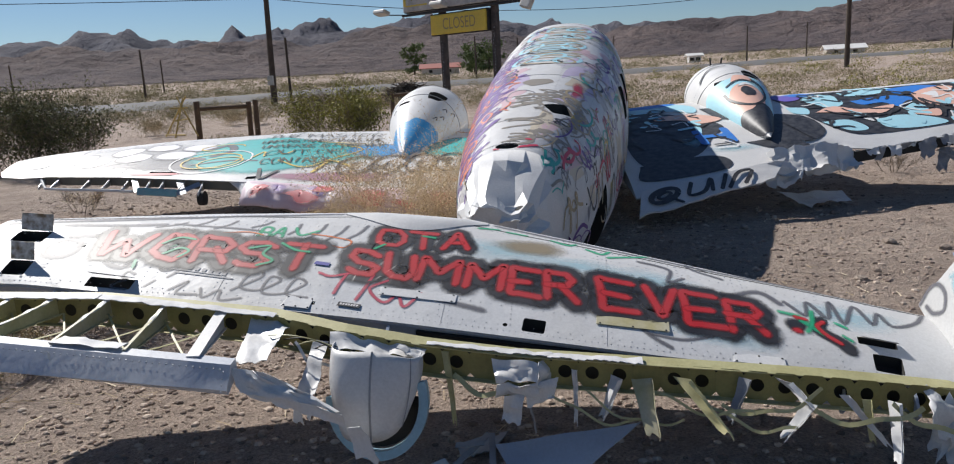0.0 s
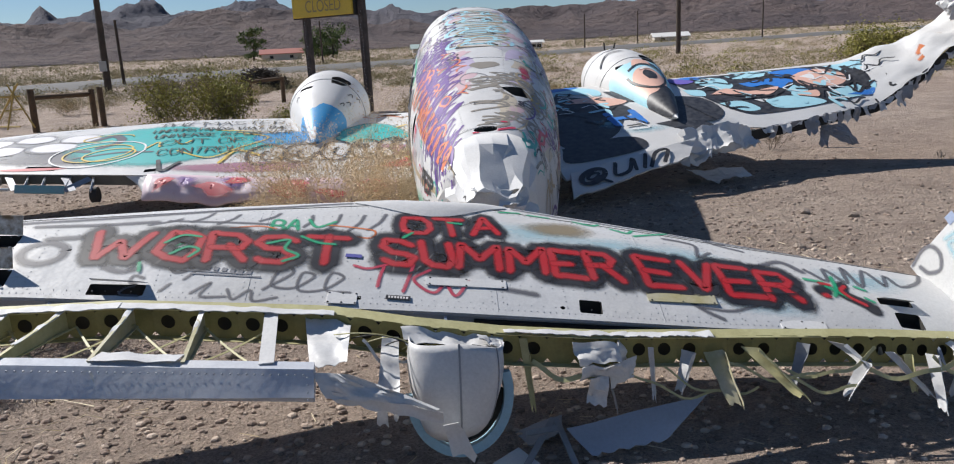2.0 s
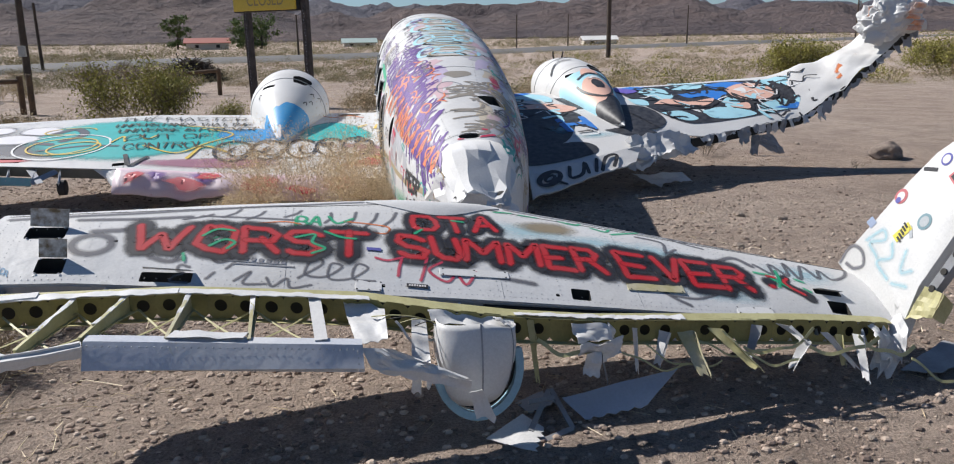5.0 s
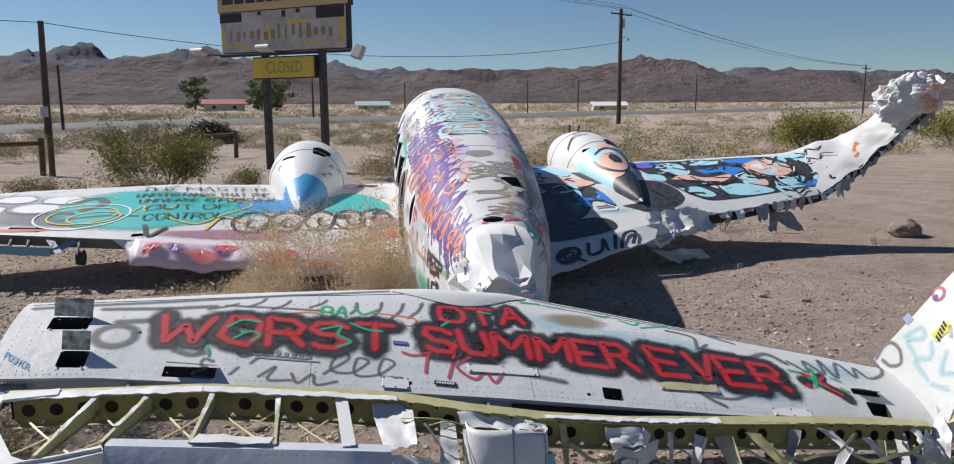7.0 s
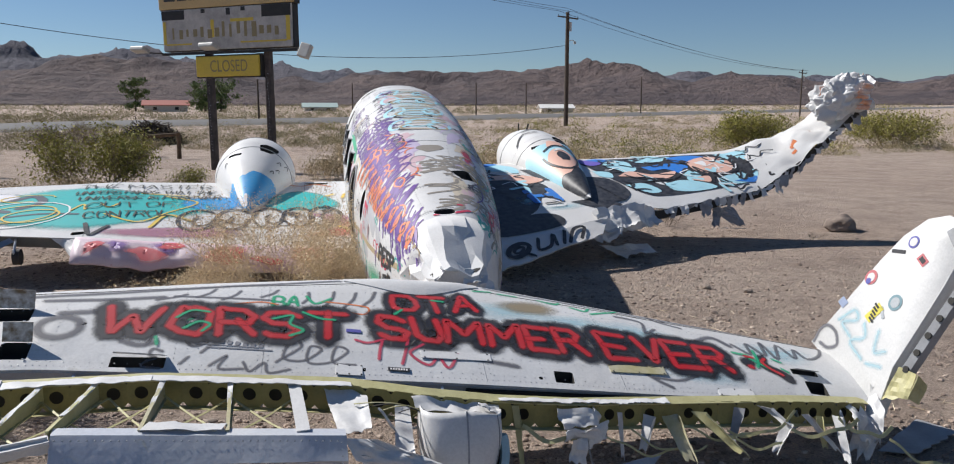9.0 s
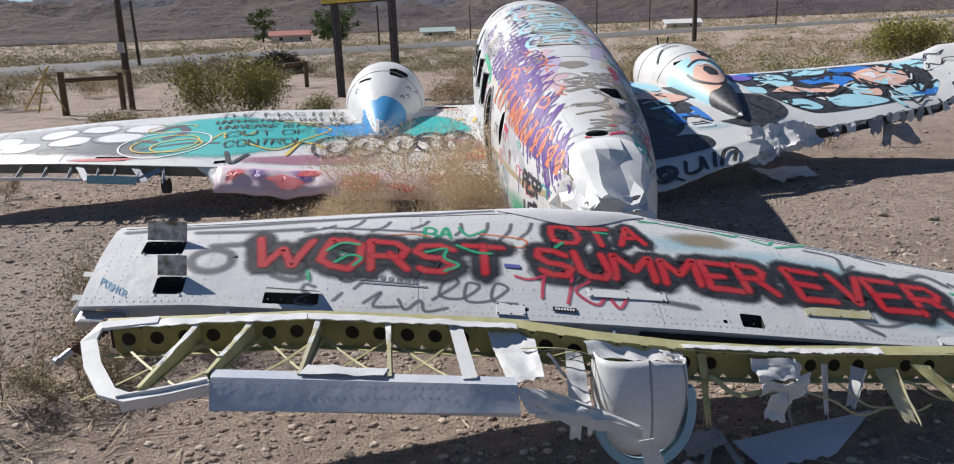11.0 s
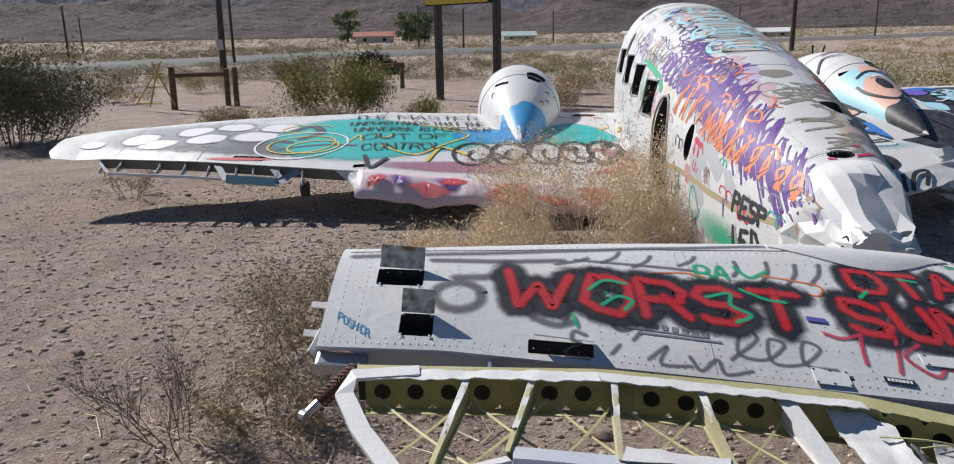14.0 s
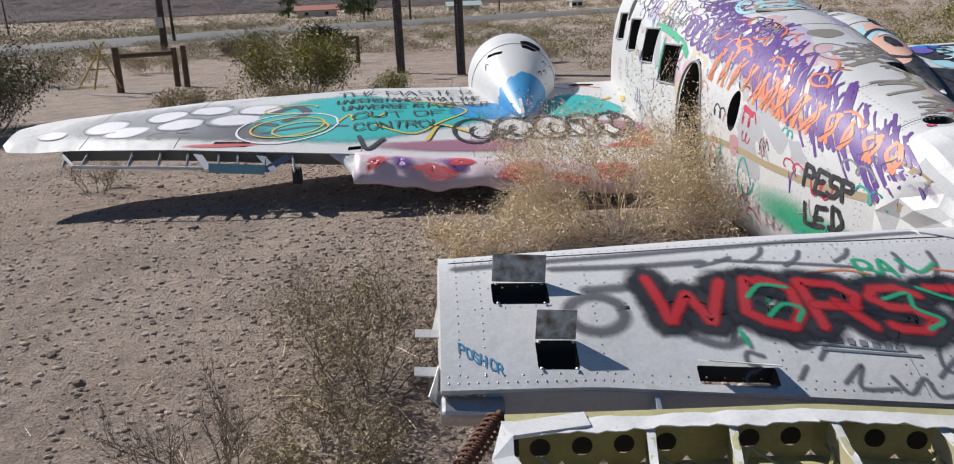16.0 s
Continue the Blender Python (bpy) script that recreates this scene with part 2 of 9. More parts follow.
def ridge(name, distance, base, heights, material, seed, depth, label):
    """A range of hills: a heightfield bent round the view, with gullied slopes. heights: rows of (degrees to the right of ahead, metres)."""
    bm = bmesh.new()
    n, m = 620, 34
    grid = []
    for i in range(n + 1):
        a = lerp(heights[0][0], heights[-1][0], i / n)
        (top,) = table(heights, a)
        row = []
        for j in range(m + 1):
            v = j / m
            d = distance + depth * (v - 0.5) * 2
            crest = max(0.0, 1 - abs(v - 0.55) / 0.55) ** 1.15
            x, y = d * math.sin(radians(a)), d * math.cos(radians(a))
            p = (x / 520 + seed, y / 520, seed)
            gully = 1 - min(1.0, abs(noise.fractal((p[0] * 1.7, p[1] * 1.7, p[2]), 1.0, 2.1, 6))) * 0.5
            spur = 1 - 0.16 * min(1.0, abs(noise.fractal((a * 0.22 + v, v * 1.3, seed), 1.0, 2.0, 3)))
            z = base + 1.05 * spur * top * crest * gully * (1 + 0.2 * max(-1.0, min(1.0, noise.fractal((p[0] * 1.6, p[1] * 1.6, p[2]), 1.0, 2.0, 5))))
            row.append(bm.verts.new((x, y, z if j else base - 40)))
        grid.append(row)
    for a, b in zip(grid, grid[1:]):
        for k in range(m):
            bm.faces.new((a[k], a[k + 1], b[k + 1], b[k]))
    return tagged(mesh_object(name, bm, material, True), label, "hills", kind="structure")


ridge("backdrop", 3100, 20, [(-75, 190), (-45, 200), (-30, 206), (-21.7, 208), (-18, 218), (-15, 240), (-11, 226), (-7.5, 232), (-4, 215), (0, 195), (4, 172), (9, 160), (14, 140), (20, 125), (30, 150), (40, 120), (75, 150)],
      FARHILL, 3.1, 800, "distant rocky mountain range with blue haze in its base colour")
ridge("backdrop", 1900, 14, [(-75, 70), (-40, 95), (-25, 90), (-18, 105), (-10, 120), (-2, 95), (4, 70), (9, 92), (13, 85), (17, 100), (20.5, 122), (23.6, 131), (27.5, 118), (31, 80), (34.8, 100), (39, 60), (44, 62), (50, 80), (75, 70)],
      HILL, 7.7, 420, "barren brown rocky desert hills")


# ---- road ----
ROAD_LINE = [(-420, -60), (-160, 8), (-60, 40), (-31, 55), (-14, 77), (19, 98), (60, 122), (140, 170), (420, 330)]


def build_road():
    bm = bmesh.new()
    line = ROAD_LINE
    pts = []
    for (x0, y0), (x1, y1) in zip(line, line[1:]):
        k = max(4, int(math.hypot(x1 - x0, y1 - y0) / 4))
        pts += [(lerp(x0, x1, i / k), lerp(y0, y1, i / k)) for i in range(k)]
    rings = []
    for i, (x, y) in enumerate(pts):
        a, b = pts[max(i - 4, 0)], pts[min(i + 4, len(pts) - 1)]
        d = Vector((b[0] - a[0], b[1] - a[1], 0)).normalized()
        s = Vector((-d.y, d.x, 0))
        h = ground_z(x, y) + 0.12
        row = []
        for off, dz in ((-8.5, -0.6), (-5.4, -0.05), (0, 0.14), (5.4, 0.28), (8.5, -0.5)):
            row.append((x + s.x * off, y + s.y * off, h + dz))
        rings.append(row)
    rows = loft(bm, rings, closed=False)
    return tagged(mesh_object("road", bm, ASPHALT, True), "sun-bleached grey two-lane asphalt desert highway", "road", kind="structure")


build_road()


def sharp(ob, degrees=35):
    """Smooth shading with crisp edges where faces meet at more than that angle."""
    for p in ob.data.polygons:
        p.use_smooth = True
    ob.data.set_sharp_from_angle(angle=radians(degrees))
    return ob


def cut(ob, cutters, material):
    """Sinks openings into a solid; the cut faces take the material."""
    slot = len(ob.data.materials)
    ob.data.materials.append(material)
    bm = bmesh.new()
    for m, sx, sy, sz, round_ in cutters:
        if round_:
            bmesh.ops.create_cone(bm, cap_ends=True, segments=20, radius1=0.5, radius2=0.5, depth=1, matrix=m @ Matrix.Diagonal((sx, sy, sz, 1)))
        else:
            box(bm, m, sx, sy, sz, min(sx, sy, sz) * 0.12)
    for f in bm.faces:
        f.material_index = slot
    data = bpy.data.meshes.new("cutter")
    bm.to_mesh(data)
    bm.free()
    for m in ob.data.materials:
        data.materials.append(m)
    tool = new("cutter", data)
    mod = ob.modifiers.new("openings", "BOOLEAN")
    mod.operation, mod.object, mod.solver = "DIFFERENCE", tool, "EXACT"
    bpy.context.view_layer.update()
    made = bpy.data.meshes.new_from_object(ob.evaluated_get(bpy.context.evaluated_depsgraph_get()))
    ob.modifiers.clear()
    ob.data = made
    bpy.data.objects.remove(tool)
    return ob


def sheet(bm, corners, nx=6, ny=6, amp=0.012, rag=0.0, thick=0.002, seed=0.0, freq=9.0, sag=0.0):
    """A torn, crumpled piece of skin between four corners; rag eats into its far edge."""
    a, b, c, d = [Vector(p) for p in corners]
    n = (b - a).cross(d - a).normalized()
    layers = []
    for side in (0, 1):
        rows = []
        for j in range(ny + 1):
            row = []
            for i in range(nx + 1):
                s, t = i / nx, j / ny
                if rag:
                    t = t * (1 - rag * (0.5 + 0.5 * noise.noise((s * 7 + seed, seed, 3))) - rag * 0.4 * ((i * 7919 + int(seed * 31)) % 3) / 2 * (j == ny))
                p = a.lerp(b, s).lerp(d.lerp(c, s), t)
                w = noise.noise(p * freq + Vector((seed, 0, seed))) + 0.6 * abs(noise.noise(p * freq * 2.1 + Vector((0, seed, 0))))
                p = p + n * (amp * 2 * w + sag * math.sin(math.pi * t) - side * thick)
                row.append(bm.verts.new(p))
            rows.append(row)
        layers.append(rows)
        for r0, r1 in zip(rows, rows[1:]):
            for k in range(nx):
                bm.faces.new((r0[k], r0[k + 1], r1[k + 1], r1[k]))
    top, bot = layers
    for k in range(nx):
        bm.faces.new((top[0][k], top[0][k + 1], bot[0][k + 1], bot[0][k]))
        bm.faces.new((top[ny][k], top[ny][k + 1], bot[ny][k + 1], bot[ny][k]))
    for k in range(ny):
        bm.faces.new((top[k][0], top[k + 1][0], bot[k + 1][0], bot[k][0]))
        bm.faces.new((top[k][nx], top[k + 1][nx], bot[k + 1][nx], bot[k][nx]))
    return bm


def strip(bm, points, width, normal, thick=0.002):
    """A thin flat band along points, lying square to the normal."""
    pts = [Vector(p) for p in points]
    n = Vector(normal).normalized()
    rings = []
    for i, p in enumerate(pts):
        d = (pts[min(i + 1, len(pts) - 1)] - pts[max(i - 1, 0)]).normalized()
        s = d.cross(n).normalized() * width / 2
        rings.append([p - s, p + s, p + s - n * thick, p - s - n * thick])
    loft(bm, rings)
    return bm


def plate(bm, points, normal, thick):
    """A flat plate with that outline."""
    n = Vector(normal).normalized() * thick
    top = [bm.verts.new(Vector(p)) for p in points]
    low = [bm.verts.new(Vector(p) - n) for p in points]
    bm.faces.new(top)
    bm.faces.new(low[::-1])
    for i in range(len(top)):
        j = (i + 1) % len(top)
        bm.faces.new((top[i], top[j], low[j], low[i]))
    return bm


def dots(bm, places, normal_of, r, h):
    """Rivet heads: small six-sided buttons."""
    for p in places:
        n = normal_of(p)
        x, y, z = frame_of(n)
        ring = [bm.verts.new(p + r * (math.cos(k * math.tau / 6) * x + math.sin(k * math.tau / 6) * y)) for k in range(6)]
        mid = bm.verts.new(p + z * h)
        for k in range(6):
            bm.faces.new((ring[k], ring[(k + 1) % 6], mid))
    return bm


# ---- the wreck: stabilizer ----
TAIL_O = Vector((-2.396, 3.399, 0.786))
TAIL_X = Vector((0.9953, -0.0118, -0.0961))
TAIL_Y = Vector((0.0439, 0.9397, 0.3391))
TAIL_N = Vector((0.0863, -0.3417, 0.9358))
LEAD = [(0.03, 0.55), (1.0, 0.69), (1.90, 0.79), (2.35, 0.775), (4.46, 0.225)]
TRAIL = [(0.0, -0.045), (0.42, -0.03), (2.1, -0.13), (3.22, -0.215), (4.3, -0.265)]


def tail(u, v, h=0.0):
    """A place on the stabilizer: u along its span, v towards its nose, h off its upper skin. The skin rounds over towards the nose."""
    (le,), (te,) = table(LEAD, u), table(TRAIL, u)
    c = (v - te) / (le - te)
    sag = -0.028 * (max(0.0, c - 0.8) / 0.2) ** 2
    bulge = 0.03 * math.sin(math.pi * min(1, max(0, c))) - 0.012
    dent = 0.004 * noise.noise((u * 3.1, v * 5, 1.5)) if 0 < c < 1 else 0.0
    bow = 0.042 * math.sin(math.pi * min(1.0, max(0.0, u / 4.4)))
    return TAIL_O + TAIL_X * u + TAIL_Y * (v - 0.5 * bow) + TAIL_N * (h + sag + bulge + dent + bow)


def tail_frame(u, v, h, turn=0):
    m = Matrix((TAIL_X, TAIL_Y, TAIL_N)).transposed().to_4x4()
    return Matrix.Translation(tail(u, v, h)) @ m @ pose(0, 0, 0, 0, 0, turn)


def chord_v(u, c):
    (le,), (te,) = table(LEAD, u), table(TRAIL, u)
    return lerp(te, le, c)


def build_stabilizer():
    st = thing("tail_stabilizer", (0, 3.5, 0.5), "white aluminium aircraft stabilizer sprayed with red and black graffiti", "aircraft wreck")
    bm = bmesh.new()
    rings = []
    for i in range(91):
        u = lerp(0.0, 4.44, i / 90)
        (le,), (te,) = table(LEAD, u), table(TRAIL, u)
        ring = [tail(u, lerp(te, le, k / 18)) for k in range(19)]
        ring += [tail(u, lerp(le, te, k / 8), -0.016 - 0.13 * math.sin(math.pi * (0.1 + 0.9 * k / 8))) for k in range(9)]
        rings.append(ring)
    loft(bm, rings)
    skin = part("skin", bm, WHITE, st)
    cut(skin, [(tail_frame(0.24, 0.315, 0), 0.17, 0.10, 0.11, False), (tail_frame(0.32, 0.072, 0), 0.115, 0.1, 0.11, False), (tail_frame(0.81, 0.005, 0, -3), 0.22, 0.062, 0.12, False),
               (tail_frame(2.72, -0.1, 0, -6), 0.095, 0.075, 0.1, False), (tail_frame(4.12, -0.055, 0, -8), 0.15, 0.045, 0.1, False), (tail_frame(4.13, -0.17, 0, -8), 0.11, 0.09, 0.1, False),
               (tail_frame(0.545, 0.255, 0), 0.03, 0.016, 0.05, False), (tail_frame(1.73, -0.05, 0), 0.09, 0.02, 0.06, False), (tail_frame(2.6, -0.105, 0), 0.02, 0.02, 0.05, True)], DARK)
    sharp(skin, 30)
    # seams and rivets on the upper skin
    lines = [([tail(u, chord_v(u, 0.885), 0.0015) for u in np.linspace(0.03, 4.4, 60)], 0.004), ([tail(u, chord_v(u, 0.42), 0.0012) for u in np.linspace(1.85, 3.05, 30)], 0.0016)]
    lines += [([tail(u0 + 0.02 * k / 8, chord_v(u0, 0.02 + 0.84 * k / 8), 0.0012) for k in range(9)], 0.0014) for u0 in (1.32, 2.33, 3.02)]
    for pts, wide in lines:
        bm = bmesh.new()
        strip(bm, pts, wide, TAIL_N, 0.003)
        part("seam", bm, DARK if wide > 0.003 else GREYDIRT, st)
    bm = bmesh.new()
    spots = []
    for c, gap, a, b in ((0.035, 0.026, 0.02, 4.25), (0.07, 0.05, 0.02, 4.2), (0.86, 0.028, 0.05, 4.35), (0.92, 0.03, 0.05, 4.35), (0.76, 0.04, 0.1, 4.2), (0.62, 0.045, 0.1, 4.1), (0.47, 0.045, 0.1, 4.0), (0.33, 0.045, 0.9, 4.0), (0.2, 0.045, 1.0, 3.9)):
        spots += [tail(u, chord_v(u, c), 0.0005) for u in np.arange(a, b, gap)]
    for u0 in (0.05, 0.12, 0.45, 0.95, 1.3, 1.345, 1.85, 2.31, 2.355, 2.62, 3.0, 3.04, 3.36, 3.6, 3.64, 3.95):
        spots += [tail(u0, v, 0.0005) for v in np.arange(chord_v(u0, 0.08), chord_v(u0, 0.86), 0.03)]
    dots(bm, spots, lambda p: TAIL_N, 0.0032, 0.0014)
    tagged(part("rivet", bm, BAREMETAL, st, "small flush rivet heads"), kind="stuff")
    # rear cove below the trailing edge, with hinge brackets and a near-black box painting the bay's shade
    bm = bmesh.new()
    rings = []
    for i in range(46):
        u = lerp(0.12, 4.2, i / 45)
        v = chord_v(u, 0) - 0.006
        rings.append([tail(u, v + 0.004 + 0.012 * math.sin(math.pi * w), -0.012 - 0.105 * w) for w in np.linspace(0, 1, 6)] + [tail(u, v - 0.02, -0.122), tail(u, v - 0.018, -0.13), tail(u, v + 0.03, -0.12), tail(u, v + 0.03, -0.014)])
    loft(bm, rings)
    sharp(part("cove_skin", bm, COVE, st, "white cove skin with grey-blue shade put into its colour"), 50)
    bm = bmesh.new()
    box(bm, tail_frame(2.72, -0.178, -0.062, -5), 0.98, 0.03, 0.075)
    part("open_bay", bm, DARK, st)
    for u in (0.58, 1.33, 1.62, 2.12, 3.17, 3.93, 4.2):
        bm = bmesh.new()
        v = chord_v(u, 0)
        plate(bm, [tail(u, v - 0.01, -0.012), tail(u, v - 0.05, -0.02), tail(u + 0.004, v - 0.11, -0.06), tail(u + 0.004, v - 0.09, -0.11), tail(u, v - 0.01, -0.11)], TAIL_X, 0.012)
        part("hinge_bracket", bm, GREYBLUE if u != 1.62 else BLACK, st)
    # opened access doors
    for u, v, w, l, tilt in ((0.24, 0.365, 0.165, 0.085, 58), (0.32, 0.122, 0.115, 0.085, 62)):
        bm = bmesh.new()
        box(bm, tail_frame(u, v, 0.004) @ pose(0, 0, 0, tilt, 0, 0) @ pose(0, l / 2, 0), w, l, 0.004, 0.0015)
        part("access_door", bm, DOOR, st, "open metal hatch with flaking brown and white paint")
        for k in (-1, 1):
            for dv in (0.01, 0.1):
                bm = bmesh.new()
                dots(bm, [tail(u + k * w * 0.42, v - dv, 0.004)], lambda p: TAIL_N, 0.006, 0.004)
                part("screw", bm, BAREMETAL, st)
    bm = bmesh.new()
    plate(bm, [tail(0.705, 0.05, 0.012), tail(0.925, 0.038, 0.006), tail(0.915, -0.005, 0.05), tail(0.715, 0.01, 0.055)], TAIL_N, 0.003)
    part("access_door", bm, WHITE, st, "bent white hatch flap standing open")
    bm = bmesh.new()
    plate(bm, [tail(4.04, -0.03, 0.006), tail(4.2, -0.055, 0.006), tail(4.19, -0.08, 0.03), tail(4.05, -0.06, 0.034)], TAIL_N, 0.003)
    part("access_door", bm, WHITE, st, "bent white hatch flap standing open")
    # closed panels
    for u, v, w, l, mat in ((1.70, -0.052, 0.12, 0.075, WHITE), (2.21, 0.04, 0.34, 0.055, WHITE), (3.62, -0.2, 0.2, 0.055, WHITE), (3.13, -0.045, 0.3, 0.065, OLIVE)):
        bm = bmesh.new()
        box(bm, tail_frame(u, v, 0.0025, -4), w, l, 0.004, 0.0015)
        part("access_panel", bm, mat, st)
        for sx, sy in ((-1, -1), (-1, 1), (0, -1), (0, 1), (1, -1), (1, 1)):
            bm = bmesh.new()
            dots(bm, [tail_frame(u, v, 0.005, -4) @ Vector((sx * w * 0.45, sy * l * 0.4, 0))], lambda p: TAIL_N, 0.005, 0.003)
            part("screw", bm, DARK, st)
    # fairing that joins the two halves of the nose over the tail cone
    bm = bmesh.new()
    rings = []
    for i in range(15):
        u = lerp(1.72, 2.46, i / 14)
        e = math.sin(math.pi * i / 14)
        rings.append([tail(u, lerp(chord_v(u, 1.0) - 0.02, chord_v(u, 0.97) - 0.03 - 0.17 * e, k / 6), 0.006 + 0.02 * e * math.sin(math.pi * k / 6)) for k in range(7)]
                     + [tail(u, lerp(chord_v(u, 0.97) - 0.03 - 0.17 * e, chord_v(u, 1.0) - 0.02, k / 3), -0.002) for k in range(4)])
    loft(bm, rings)
    sharp(part("fairing", bm, WHITE, st, "curved white fairing with dented edge"), 40)
    # ragged open end
    bm = bmesh.new()
    sheet(bm, [tail(0.02, 0.46, -0.03), tail(-0.02, 0.3, -0.14), tail(0.04, 0.22, -0.15), tail(0.03, 0.44, -0.05)], 8, 3, 0.012, 0, 0.003, 4)
    part("torn_end", bm, WHITE, st, "torn white metal end")
    bm = bmesh.new()
    sheet(bm, [tail(-0.01, 0.05, -0.02), tail(-0.03, -0.04, -0.03), tail(0.03, -0.05, -0.09), tail(0.03, 0.03, -0.1)], 5, 4, 0.006, 0, 0.003, 6)
    part("torn_end", bm, WHITE, st, "torn white metal end")
    for v in (0.22, 0.08):
        bm = bmesh.new()
        plate(bm, [tail(0.03, v, -0.06), tail(-0.07, v + 0.005, -0.065), tail(-0.07, v - 0.02, -0.07), tail(0.03, v - 0.025, -0.065)], TAIL_N, 0.004)
        part("bracket_stub", bm, WHITE, st)
    bm = bmesh.new()
    box(bm, tail_frame(0.085, -0.065, -0.055), 0.17, 0.07, 0.05, 0.012)
    part("tip_block", bm, BAREMETAL, st, "dull bare-metal hinge fitting")
    return st


DOOR = surface("flaking_hatch_paint", (0.72, 0.7, 0.66), (0.2, 0.13, 0.06), 26, 90, 0.6, 0.0, 0.1, 1.0)
OLIVE = surface("olive_primer_panel", (0.42, 0.38, 0.2), (0.5, 0.47, 0.36), 9, 70, 0.55, 0, 0.05, 0.8)
BLUEPAINT = surface("pale_blue_paint", (0.3, 0.5, 0.62), (0.22, 0.38, 0.48), 5, 60, 0.5)
RUST = surface("rusty_spring", (0.14, 0.06, 0.035), (0.07, 0.035, 0.025), 14, 90, 0.75, 0.2)
GREYDIRT = surface("dusty_grey_sheet", (0.33, 0.34, 0.36), (0.2, 0.19, 0.18), 6, 60, 0.6)
# white-painted cove: its skylit shade is mixed into these grey-blue colours
COVE = aluminium("cove_blue_shade", (0.5, 0.54, 0.6), (0.34, 0.36, 0.4), (0.46, 0.49, 0.53))
STAB = build_stabilizer()


# ---- elevator ----
SPAR = [(-2.28, 3.20, 0.725), (-1.49, 3.165, 0.692), (-0.75, 3.09, 0.607), (-0.435, 3.0, 0.56), (-0.1, 2.985, 0.5), (0.26, 2.98, 0.455), (0.5, 3.0, 0.43), (1.44, 3.02, 0.345), (1.95, 3.09, 0.27)]
TAB = [(-2.05, 2.722, 0.66), (-1.78, 2.80, 0.667), (-0.76, 2.726, 0.576)]


def spar(x, dy=0.0, dz=0.0):
    y, z = table(SPAR, x)
    bow = 0.045 * math.sin(math.pi * min(1.0, max(0.0, (x + 2.4) / 4.4)))
    return Vector((x, y + dy - 0.3 * bow, z + dz + bow))


def tabline(x, dy=0.0, dz=0.0):
    y, z = table(TAB, x)
    return Vector((x, y + dy, z + dz))


